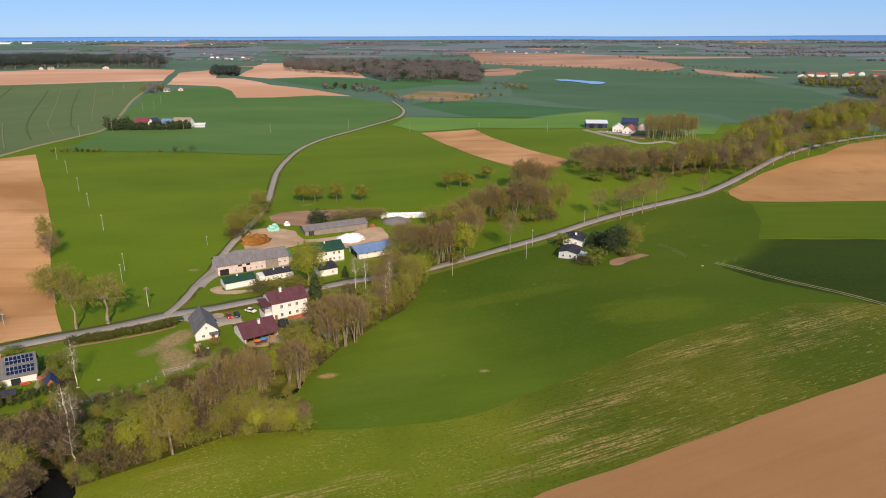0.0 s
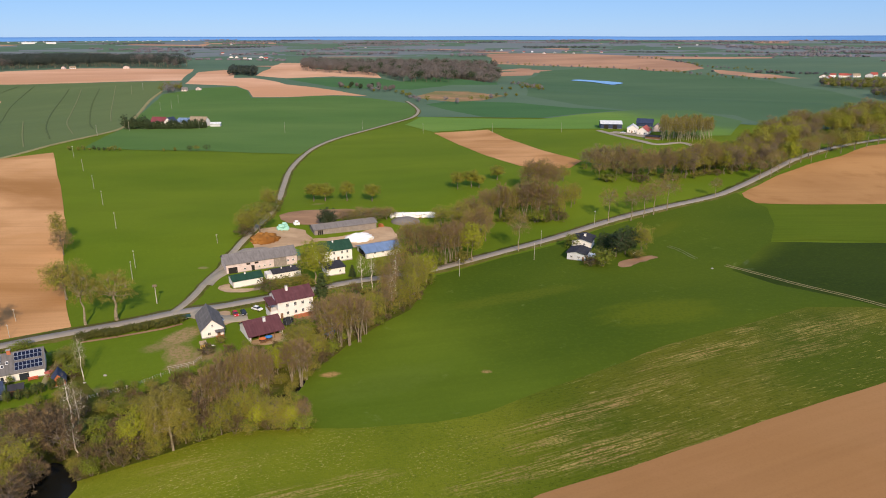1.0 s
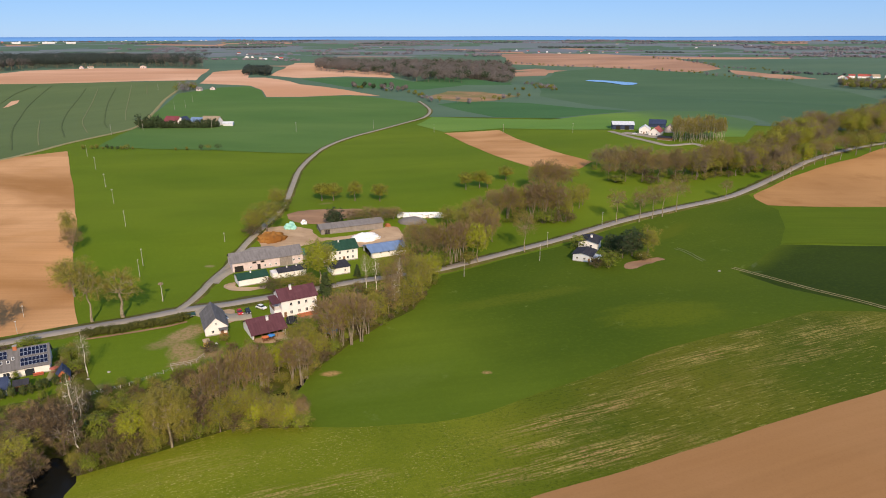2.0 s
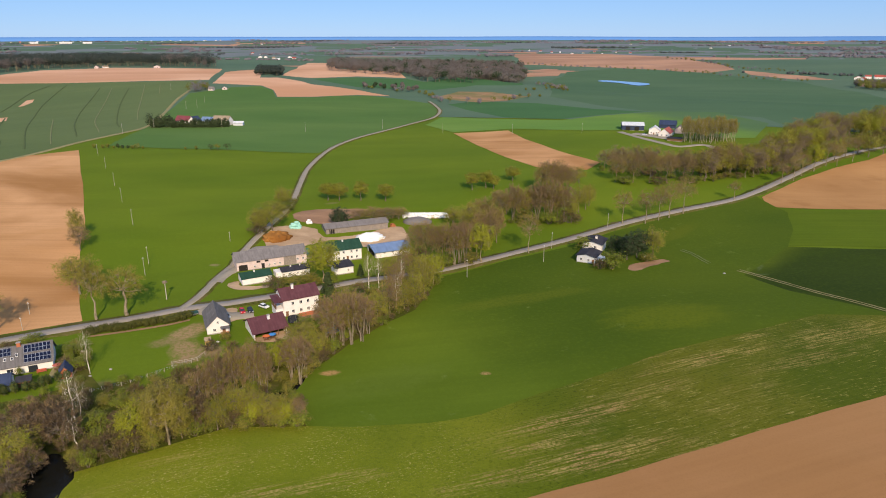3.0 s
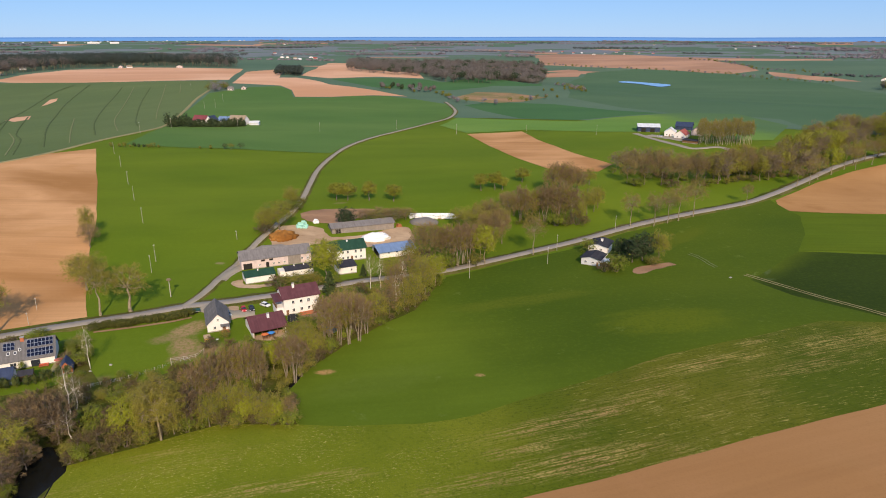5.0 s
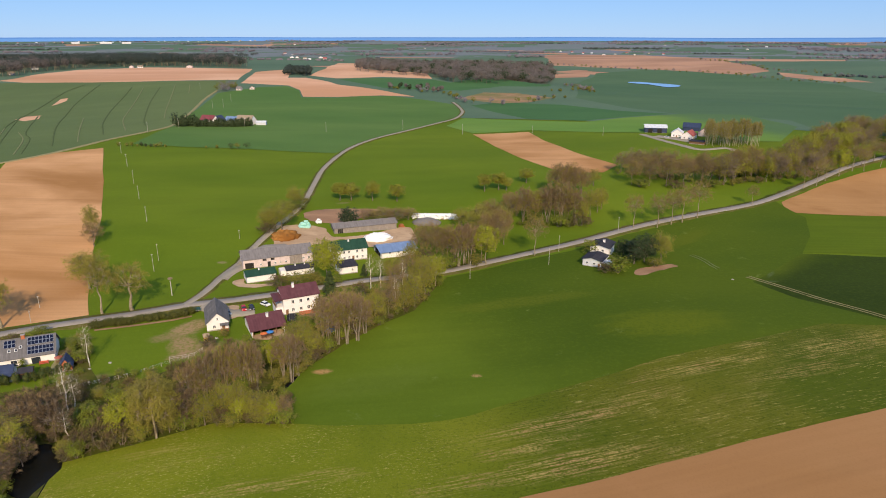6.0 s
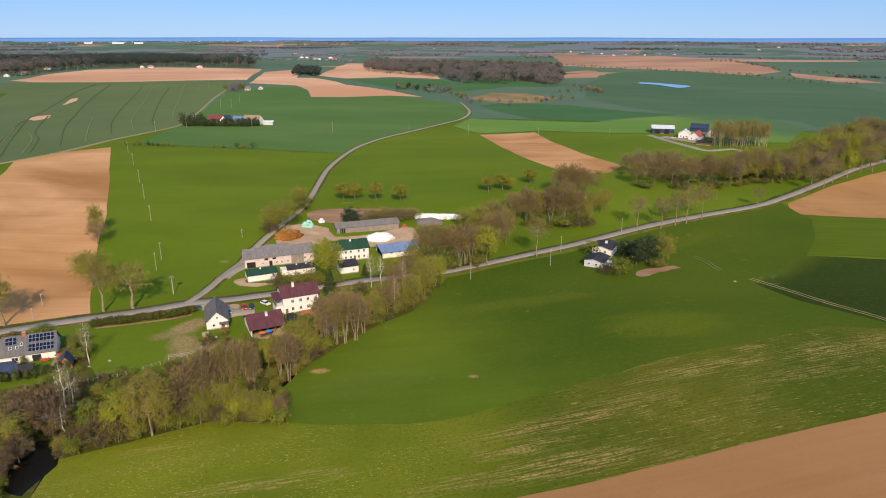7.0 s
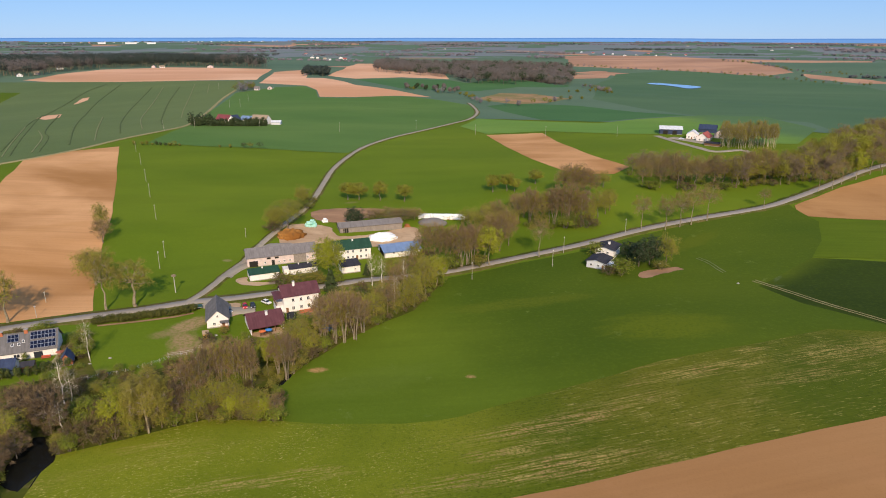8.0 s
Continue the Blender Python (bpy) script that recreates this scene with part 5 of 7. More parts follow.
def clumps(name, spots, coats, label, category, leaves, size, low=None, bark=BARK):
    """A far wood or hedge as one mass: a stem and a ragged crown of many leaves at each spot (x, y, height, width, coat)."""
    rng = np.random.default_rng(len(spots))
    verts, faces, ids = [], [], []
    for x, y, h, wd, coat in spots:
        z = land(x, y)
        k = len(verts)
        r = 0.02 * h
        verts += [(x - r, y - r, z - 0.5), (x + r, y - r, z - 0.5), (x, y + r, z - 0.5), (x, y, z + 0.8 * h)]
        faces += [(k, k + 1, k + 3), (k + 1, k + 2, k + 3), (k + 2, k, k + 3)]
        ids += [len(coats)] * 3
        n = leaves
        u = rng.normal(0, 1, (n, 3))
        u /= np.linalg.norm(u, axis=1)[:, None]
        rad = rng.uniform(0.5, 1.05, n)[:, None]
        foot = low if low is not None else 0.30 if h > 5 else 0.10
        c = np.array((x, y, z + h * (1 + foot) / 2)) + u * rad * np.array((wd / 2, wd / 2, h * (1 - foot) / 2))
        face = u + rng.normal(0, 0.4 if size < 1.5 else 0.25, (n, 3)) + np.array((0, -0.3, 0.3))
        a = np.cross(face, rng.normal(0, 1, (n, 3)))
        b = np.cross(face, a)
        a *= size * rng.uniform(0.5, 1.2, n)[:, None] / np.linalg.norm(a, axis=1)[:, None]
        b *= size / np.linalg.norm(b, axis=1)[:, None]
        k = len(verts)
        verts += np.stack((c - a - 0.5 * b, c + a - 0.5 * b, c + b), 1).reshape(-1, 3).tolist()
        faces += [(k + 3 * i, k + 3 * i + 1, k + 3 * i + 2) for i in range(n)]
        ids += [coat] * n
    return tagged(new(name, mesh_of(name, verts, faces, [*coats, bark], ids)), label, category, kind="stuff")


def inside(p, ring):
    hit = False
    for (ax, ay), (bx, by) in zip(ring, ring[1:] + ring[:1]):
        if (ay > p[1]) != (by > p[1]) and p[0] < (bx - ax) * (p[1] - ay) / (by - ay) + ax:
            hit = not hit
    return hit


def wood_spots(ring, gap, tall, coats, seed, ratio=0.75):
    rng = random.Random(seed)
    xs, ys = [p[0] for p in ring], [p[1] for p in ring]
    out, y = [], min(ys)
    while y < max(ys):
        x = min(xs)
        while x < max(xs):
            p = (x + rng.uniform(-0.4, 0.4) * gap, y + rng.uniform(-0.4, 0.4) * gap)
            if inside(p, ring):
                h = tall * rng.uniform(0.7, 1.15) * (1 + 0.15 * noise.noise((p[0] * 0.01, p[1] * 0.01, 2)))
                out.append((*p, h, h * ratio * rng.uniform(0.8, 1.2), rng.choice(coats)))
            x += gap
        y += gap
    return out


def line_spots(points, gap, tall, coats, seed, spread=2.0, keep=1.0, ratio=0.9, least=0.5):
    rng = random.Random(seed)
    return [(p.x + rng.uniform(-spread, spread), p.y + rng.uniform(-spread, spread), h, h * ratio * rng.uniform(0.8, 1.3), rng.choice(coats))
            for p in smooth(points, gap) if rng.random() < keep for h in [tall * rng.uniform(least, 1.2)]]


for x, y, h, width, _ in wood_spots(PLANTATION, 4.0, 16, [0], 61):
    plant("poplar", x, y, h, 5.5, "trees of the farm plantation")
PINE_SPOTS = wood_spots([(-768.7, 885.1), (-848, 1046), (-793, 1055), (-837, 1187), (-843, 1338), (-755, 1429), (-623, 1425), (-521, 1392), (-553, 1491), (-660, 1602), (-871, 1729), (-1098, 1757), (-1222, 1655), (-1332, 1522)], 17, 24, [0], 3, 0.9) + wood_spots([(-355, 1116), (-353, 1171), (-313, 1133), (-311, 1160), (-347, 1253), (-383, 1250)], 9, 14, [0], 4)
wood_rng = random.Random(12)
PINE_SPOTS = [(x, y, h, w * (0.8 if leafless else 1), int(leafless)) for x, y, h, w, _ in PINE_SPOTS
              for leafless in [wood_rng.random() < (0.8 if math.degrees(math.atan2(x, y)) < -30.5 and math.hypot(x, y) < 1560 else 0.35 if math.degrees(math.atan2(x, y)) > -24 and y > 1300 else 0.06)]]
clumps("pine_wood", PINE_SPOTS,
       [PINE_WOOD, TWIG_WOOD], "dark pine wood with leafless trees at its edge", "wood", 170, 1.15, bark=BARK_PALE)
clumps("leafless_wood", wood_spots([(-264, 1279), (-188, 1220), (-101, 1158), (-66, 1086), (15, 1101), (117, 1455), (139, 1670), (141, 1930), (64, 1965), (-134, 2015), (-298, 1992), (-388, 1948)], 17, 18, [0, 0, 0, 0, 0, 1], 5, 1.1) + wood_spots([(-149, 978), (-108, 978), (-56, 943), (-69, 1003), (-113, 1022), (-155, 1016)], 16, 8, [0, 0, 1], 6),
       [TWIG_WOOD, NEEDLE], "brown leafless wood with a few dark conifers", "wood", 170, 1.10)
clumps("budding_wood", wood_spots([(746, 1354), (778, 1272), (855, 1243), (885, 1126), (1037, 1326), (973, 1422), (854, 1400), (795, 1423)], 12, 15, [0, 0, 1], 7) + wood_spots([(714, 1132), (708, 1035), (751, 950), (869, 1105), (815, 1184), (757, 1186)], 11, 15, [0, 1], 8),
       [LEAF_BUSH, TWIG_WOOD], "olive budding wood along the valley", "wood", 90, 1.2)
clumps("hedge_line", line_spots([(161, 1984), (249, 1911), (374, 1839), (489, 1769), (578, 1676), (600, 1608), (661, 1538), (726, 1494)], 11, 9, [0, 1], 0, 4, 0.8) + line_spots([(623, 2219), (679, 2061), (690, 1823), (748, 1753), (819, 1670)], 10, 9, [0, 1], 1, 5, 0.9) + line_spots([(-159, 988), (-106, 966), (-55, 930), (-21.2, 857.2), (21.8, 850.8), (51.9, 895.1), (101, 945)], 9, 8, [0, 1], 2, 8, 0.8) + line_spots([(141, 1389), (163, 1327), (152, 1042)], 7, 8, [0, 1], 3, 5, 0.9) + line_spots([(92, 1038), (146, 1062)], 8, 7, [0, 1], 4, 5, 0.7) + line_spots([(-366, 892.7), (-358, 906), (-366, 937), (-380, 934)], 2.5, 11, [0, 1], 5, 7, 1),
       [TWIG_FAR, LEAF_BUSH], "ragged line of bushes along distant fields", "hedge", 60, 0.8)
clumps("hedge_line", line_spots([(-261.5, 464.9), (-248.3, 467.6), (-228.6, 470)], 3.2, 3.6, [0, 1], 21, 0.5, 0.75) + line_spots([(-202.8, 473.4), (-195.5, 476.2), (-181.8, 479), (-170.7, 483.3)], 3.6, 4.6, [0, 1], 22, 0.8, 0.6),
       [NEEDLE_SPRUCE, LEAF_BUSH], "dark thorn bushes dotted along a field boundary", "hedge", 110, 0.4)
clumps("conifer_hedge", line_spots([(-277.8, 585.5), (-266.9, 588.9), (-257.7, 591.6)], 1.9, 12, [0], 23, 1.5, 1, 0.55, 0.7) + line_spots([(-257.3, 591.8), (-252.1, 593.3), (-242.8, 595.8)], 1.7, 7.2, [0], 28, 0.6, 1, 0.5, 0.8) + line_spots([(-241.8, 596.1), (-228.4, 599.4), (-214.3, 606.8)], 1.7, 7.6, [0], 24, 0.6, 1, 0.5, 0.8),
       [NEEDLE_THUJA], "tall dark conifer hedge round the hill farm", "hedge", 150, 0.8, -0.05)
clumps("clipped_hedge", line_spots([(-115.9, 194.8), (-109.4, 197.8), (-101.5, 201.6), (-93.7, 206), (-88.5, 209.9)], 0.5, 2.5, [0], 25, 1.2, 1, 1.0, 0.95),
       [HEDGE_LEAF], "long clipped olive-brown hedge beside the road", "hedge", 190, 0.21, -0.05)
clumps("clipped_hedge", line_spots([(-78.6, 219.4), (-73.2, 222.1), (-65.9, 226.1)], 0.7, 0.7, [0], 26, 0.3, 1, 0.9),
       [HEDGE_LEAF], "low clipped hedge beside the road", "hedge", 90, 0.2, 0.0)
for p in smooth([(-121.5, 155.4), (-118.1, 156.6), (-113.5, 158.8), (-109.2, 162.8), (-105.6, 166)], 1.7):
    plant("thuja", p.x + ROLL.uniform(-0.2, 0.2), p.y + ROLL.uniform(-0.2, 0.2), ROLL.uniform(2.5, 3.4), ROLL.uniform(1.9, 2.4), "row of garden conifers")


far_rng = random.Random(77)
SPREAD = []
while len(SPREAD) < 4200:
    r, a = 1750 + 3050 * far_rng.random() ** 0.7, radians(far_rng.uniform(-50, 50))
    run, way = far_rng.randint(6, 60), a + radians(90 + far_rng.uniform(-14, 14))
    deep, tall, coat = far_rng.uniform(6, 30), far_rng.uniform(5, 11), far_rng.choice((0, 0, 0, 1))
    for i in range(run):
        x = r * math.sin(a) + i * 8 * math.sin(way) + far_rng.uniform(-deep, deep)
        y = r * math.cos(a) + i * 8 * math.cos(way) + far_rng.uniform(-deep, deep)
        if math.hypot(x, y) < 4820 and not any(inside((x, y), FIELDS[k][3]) for k in ("fallow_far", "teal_far", "fallow_ribbon", "fallow_strip", "big_east", "fallow_mid", "fallow_nw")):
            h = tall * far_rng.uniform(0.7, 1.3)
            SPREAD.append((x, y, h, h * far_rng.uniform(1.3, 2.2), coat))
for x, y, h, width, _ in wood_spots(FIELDS["litter"][3], 6.3, 5.0, [0], 41):
    if not inside((x, y), POOL):
        plant(ROLL.choice(["bush", "bush", "bush", "bush", "bud"]), x, y, h * ROLL.uniform(0.6, 1.3), h * ROLL.uniform(0.8, 1.3), "undergrowth along the stream")
for p in smooth([(-79.1, 123), (-75.4, 125.1), (-70.3, 128), (-65.2, 132.1), (-58, 137.6), (-50, 142.6), (-41.8, 144.1), (-31.7, 144.6), (-38.9, 160.9), (-39.9, 170.6), (-35.7, 181.1), (-29.0, 198.0), (-20.1, 212.7), (-9.4, 226.8), (-1.9, 251.9)], 3.6):
    h = ROLL.uniform(1.6, 4.4)
    plant("bush", p.x + ROLL.uniform(-1, 1), p.y + ROLL.uniform(-1, 1), h, h * ROLL.uniform(0.9, 1.4), "undergrowth along the stream")
for x, y, h in ((-82.6, 129.4, 2.3), (-86.4, 131.2, 2.6), (-92, 124, 2.8), (-90.5, 119, 3.2), (-88.5, 115.5, 3.6)):
    plant("bush", x, y, h, h * 1.5, "undergrowth round the pool")
for x, y, h, width, _ in wood_spots(FIELDS["gully"][3], 5.2, 3.2, [0], 43):
    plant("bush", x, y, h * ROLL.uniform(0.5, 1.2), h * ROLL.uniform(0.9, 1.5), "scrub of the gully")
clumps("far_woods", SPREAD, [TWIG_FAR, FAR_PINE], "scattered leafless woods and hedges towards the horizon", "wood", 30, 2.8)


for kind in list(GROWN):
    for slot in GROWN[kind]:
        if not slot[1]:
            for o in (*slot[0].children_recursive, slot[0]):
                bpy.data.objects.remove(o)


# ---- buildings ----
def part(name, bm, coat, parent, label=""):
    """One mesh under a thing or a part."""
    me = bpy.data.meshes.new(name)
    bmesh.ops.recalc_face_normals(bm, faces=bm.faces)
    bm.to_mesh(me)
    bm.free()
    me.materials.append(coat)
    ob = new(name, me)
    ob.parent = parent
    return tagged(ob, label)


def box(lo, hi, bm=None, turn=None):
    bm = bm or bmesh.new()
    m = Matrix.LocRotScale([(a + b) / 2 for a, b in zip(lo, hi)], turn, [b - a for a, b in zip(lo, hi)])
    bmesh.ops.create_cube(bm, size=1, matrix=m)
    return bm


def prism(profile, near, far, along):
    """A closed profile drawn across one axis and carried along the other ("x": profile holds y, z; "y": x, z)."""
    bm = bmesh.new()
    rings = [[bm.verts.new((d, a, b) if along == "x" else (a, d, b)) for a, b in profile] for d in (near, far)]
    n = len(profile)
    bm.faces.new(rings[0])
    bm.faces.new(rings[1])
    for i in range(n):
        bm.faces.new((rings[0][i], rings[0][(i + 1) % n], rings[1][(i + 1) % n], rings[1][i]))
    return bm


def tube(p, q, r, bm=None, sides=8, r2=None):
    bm = bm or bmesh.new()
    p, q = Vector(p), Vector(q)
    m = Matrix.Translation((p + q) / 2) @ (q - p).to_track_quat("Z", "Y").to_matrix().to_4x4()
    bmesh.ops.create_cone(bm, cap_ends=True, segments=sides, radius1=r, radius2=r if r2 is None else r2, depth=(q - p).length, matrix=m)
    return bm


def roof_coat(name, colour, rough=0.6, metal=0.0, rows=1.6):
    """Sheets or tiles: streaks down the slope, pieces of slightly different age, lichen."""
    n = Nodes(name, rough, metal)
    at = n.add("ShaderNodeTexCoord").outputs["Object"]
    col = n.mix(n.ramp(n.noise(rows, 3, 0.6, where=at, stretch=(1, 0.12, 0.12)), 0.38, 0.66, 0, 0.45), colour, tuple(0.55 * v for v in colour))
    col = n.mix(n.ramp(n.noise(0.5, 5, 0.7, where=at), 0.45, 0.75, 0, 0.4), col, tuple(min(1, 1.45 * v + 0.02) for v in colour))
    n.bump(n.noise(5, 2, where=at, stretch=(1, 0.05, 0.05)), 0.03, 0.6)
    return n.done(col)


WHITE = paint("cream_render", (0.77, 0.74, 0.71), 0.9, 0.22, 0.5)
OLDWHITE = paint("weathered_limewash", (0.62, 0.51, 0.48), 0.9, 0.45, 0.5)
SIDING = paint("pale_grey_siding", (0.56, 0.58, 0.60), 0.7, 0.2, 0.8)
BOARDS = roof_coat("silvered_boards", (0.27, 0.235, 0.205), 0.9, rows=4)
BRICK = paint("red_brick", (0.42, 0.15, 0.075), 0.9, 0.35, 2.0)
MAROON = roof_coat("maroon_roof_sheet", (0.112, 0.042, 0.048))
SLATE = roof_coat("grey_fibre_sheet", (0.150, 0.143, 0.140), 0.9)
ASBESTOS = roof_coat("old_grey_roofing", (0.20, 0.185, 0.178), 0.95)
GREEN = roof_coat("green_roof_sheet", (0.020, 0.062, 0.036))
TAR = roof_coat("black_roofing_felt", (0.045, 0.045, 0.055), 0.85)
BLUE = roof_coat("blue_roof_sheet", (0.16, 0.24, 0.40), 0.5)
INK = roof_coat("dark_blue_roof", (0.035, 0.05, 0.10))
RED = roof_coat("red_roof_tiles", (0.36, 0.085, 0.06))
WINE = roof_coat("wine_red_roof", (0.20, 0.050, 0.058))
TAN = roof_coat("tan_roof_tiles", (0.32, 0.25, 0.17))
PALE = roof_coat("white_roof_sheet", (0.66, 0.68, 0.70), 0.5)
# near-black: shade inside gateways painted on flat panels, also lost render
SHADE_AND_LOSS = paint("opening_shade_and_loss", (0.03, 0.028, 0.025), 0.95, 0.1)
FRAME = paint("white_frame", (0.78, 0.78, 0.76), 0.5, 0.1)
TIMBER = paint("brown_timber", (0.20, 0.11, 0.06), 0.8, 0.3, 2)
STONE = paint("grey_plinth", (0.33, 0.31, 0.28), 0.95, 0.3)
GLASS = paint("window_glass", (0.025, 0.03, 0.04), 0.06, 0.0)
GLASS.node_tree.nodes["Principled BSDF"].inputs["Specular IOR Level"].default_value = 0.6
CELL = paint("solar_cell", (0.010, 0.014, 0.035), 0.12, 0.1, 3)
ALLOY = paint("aluminium_edge", (0.55, 0.56, 0.58), 0.35, 0.1, 2, metal=0.8)


def on_face(face, size, u, z, w, h, out, thick):
    """Corners of a flat box laid on one of the house's four faces."""
    length, width = size
    if face == "front":
        return (u - w / 2, -out - thick, z - h / 2), (u + w / 2, -out, z + h / 2)
    if face == "back":
        return (u - w / 2, width + out, z - h / 2), (u + w / 2, width + out + thick, z + h / 2)
    if face == "left":
        return (-out - thick, u - w / 2, z - h / 2), (-out, u + w / 2, z + h / 2)
    return (length + out, u - w / 2, z - h / 2), (length + out + thick, u + w / 2, z + h / 2)


def window(house, size, face, u, z, w, h):
    bm = bmesh.new()
    for du, dz, fw, fh in ((-w / 2, 0, 0.10, h + 0.1), (w / 2, 0, 0.10, h + 0.1), (0, h / 2, w, 0.10), (0, -h / 2, w, 0.10), (0, 0, 0.06, h)):
        box(*on_face(face, size, u + du, z + dz, fw, fh, 0.002, 0.09), bm)
    frame_ob = part("window", bm, FRAME, house, "white-framed window")
    part("pane", box(*on_face(face, size, u, z, w - 0.06, h - 0.06, 0.003, 0.03)), GLASS, frame_ob)
    part("sill", box(*on_face(face, size, u, z - h / 2 - 0.09, w + 0.2, 0.07, 0.003, 0.16)), STONE, frame_ob)
    return frame_ob


def door(house, size, face, u, w, h, coat=TIMBER, label="plain plank door"):
    leaf = part("door", box(*on_face(face, size, u, h / 2, w, h, 0.003, 0.07)), coat, house, label)
    part("handle", box(*on_face(face, size, u + w * 0.36, 1.05, 0.14, 0.05, 0.08, 0.05)), ALLOY, leaf)
    return leaf


def house(name, label, category, at, turn, length, width, eave, rise, roof, wall, ridge="x", over=0.45, windows=(), doors=(), chimneys=(),
          open_front=False, group="", plinth=True):
    """A house from its front-left corner: length along the front, width to the back. ridge: along x, along y, or a single slope (mono)."""
    m = pose(at[0], at[1], 0, 0, 0, turn)
    mid = m @ Vector((length / 2, width / 2, 0))
    z0 = min(land(*(m @ Vector((a, b, 0))).xy) for a in (0, length) for b in (0, width)) * 0.5 + 0.5 * land(mid.x, mid.y)
    ob = tagged(new(name), label, category, group)
    ob.matrix_basis = pose(at[0], at[1], z0, 0, 0, turn)
    size, deep = (length, width), -1.2
    if ridge == "x":
        shape = [(0, deep), (width, deep), (width, eave), (width / 2, eave + rise), (0, eave)]
        slopes, along, span = [((-over, 0), (width / 2, 1)), ((width + over, 0), (width / 2, 1))], "x", length
    elif ridge == "y":
        shape = [(0, deep), (length, deep), (length, eave), (length / 2, eave + rise), (0, eave)]
        slopes, along, span = [((-over, 0), (length / 2, 1)), ((length + over, 0), (length / 2, 1))], "y", width
    else:
        shape = [(0, deep), (width, deep), (width, eave + rise), (0, eave)]
        slopes, along, span = [((-over, 0), (width + over, 1))], "x", length
    if open_front:
        part("wall", box((0, width - 0.25, deep), (length, width, eave)), wall, ob)
        for x in (0, length - 0.25):
            side = [(0.02, deep), (width - 0.26, deep), (width - 0.26, eave), (width / 2, eave + rise), (0.02, eave)]
            part("wall", prism(side, x, x + 0.25, "x"), wall, ob)
        for i in range(5):
            x = 0.35 + i * (length - 0.7) / 4
            part("post", box((x - 0.1, -0.1, deep), (x + 0.1, 0.1, eave + 0.05)), TIMBER, ob)
        part("beam", box((0, -0.12, eave - 0.25), (length, 0.12, eave - 0.02)), TIMBER, ob)
    else:
        part("wall", prism(shape, 0, span, along), wall, ob)
        if plinth:
            part("plinth", box((-0.04, -0.04, deep), (length + 0.04, width + 0.04, 0.35)), STONE, ob)
    half = width / 2 if ridge == "x" else length / 2
    pitch = rise / (half if ridge != "mono" else width)
    for (a, _), (b, top) in slopes:
        za = eave - over * pitch + 0.05
        zb = eave + rise + 0.05 + (over * pitch if ridge == "mono" else 0)
        n = 0.16
        part("roof", prism([(a, za), (b, zb), (b, zb + n), (a, za + n)], -over, span + over, along), roof, ob)
    if ridge != "mono":
        c = half
        cap = [(c - 0.22, eave + rise + 0.14), (c + 0.22, eave + rise + 0.14), (c, eave + rise + 0.30)]
        part("ridge_cap", prism(cap, -over, span + over, along), roof, ob)
    for spec in windows:
        window(ob, size, *spec)
    for spec in doors:
        door(ob, size, *spec)
    for x, y, w, top, coat in chimneys:
        stack = part("chimney", box((x - w / 2, y - w / 2, eave * 0.8), (x + w / 2, y + w / 2, top)), coat, ob, "square chimney stack")
        part("chimney_cap", box((x - w / 2 - 0.1, y - w / 2 - 0.1, top), (x + w / 2 + 0.1, y + w / 2 + 0.1, top + 0.12)), STONE, stack)
    return ob


# the two-storey white house with its side porch
OWN = dict(group="houses of the hamlet")
H1 = house("house", "tall cream-white house with a maroon sheet roof", "house", (-55.3, 214.2), 31, 12.9, 9.5, 6.5, 2.6, MAROON, WHITE, over=0.6,
           windows=[("front", u, z, 0.95, 1.15) for u in (3.4, 6.3, 9.0) for z in (1.7, 4.7)] + [("front", 11.6, 4.0, 0.7, 0.7), ("left", 7, 4.6, 0.9, 1.1)],
           doors=[("front", 1.2, 0.95, 2.0)], chimneys=[(4.6, 4.0, 0.8, 10.4, WHITE)], **OWN)
PORCH = part("porch", box((-2.6, 0.6, -1.2), (-0.01, 6.6, 3.1)), WHITE, H1, "side porch with a maroon roof and balcony")
part("porch_roof", prism([(0.2, 5.6), (7.2, 6.2), (7.2, 6.34), (0.2, 5.74)], -3.1, -0.02, "x"), MAROON, PORCH)
part("parapet", box((-2.6, 0.6, 3.1), (-2.45, 6.6, 4.1)), TIMBER, PORCH)
for y in (0.75, 3.5, 6.4):
    part("balcony_post", box((-2.6, y - 0.07, 4.1), (-2.46, y + 0.07, 5.75)), TIMBER, PORCH)
part("terrace", box((5.4, -2.4, -1.2), (13.0, -0.06, 0.45)), BRICK, H1, "low brick terrace")
H2 = house("open_shed", "open-fronted shed under a wide maroon roof", "shed", (-60.0, 195.2), 33, 11.0, 11.5, 2.7, 2.9, MAROON, WHITE, over=0.7, open_front=True,
           chimneys=[(6.2, 4.2, 0.8, 6.3, PALE)], **OWN)
H3 = house("house", "low white house with a steep grey roof", "house", (-76.6, 197.4), 26, 7.2, 14.5, 2.9, 3.3, SLATE, WHITE, ridge="y",
           windows=[("front", 2.4, 1.5, 0.9, 0.9), ("front", 3.6, 4.2, 0.6, 0.7), ("left", 4, 1.5, 0.9, 0.9), ("left", 9, 1.5, 0.9, 0.9)], doors=[("front", 5.4, 1.0, 2.0)], **OWN)
PORCH2 = part("porch", box((4.4, -1.9, -1.0), (6.9, -0.01, 0.3)), BRICK, H3, "small brick porch step")
part("porch_roof", prism([(4.2, 2.35), (7.2, 2.35), (7.2, 2.47), (4.2, 2.47)], -2.1, -0.02, "y"), SLATE, PORCH2)
part("porch_post", box((6.7, -1.95, 0.3), (6.85, -1.8, 2.35)), TIMBER, PORCH2)
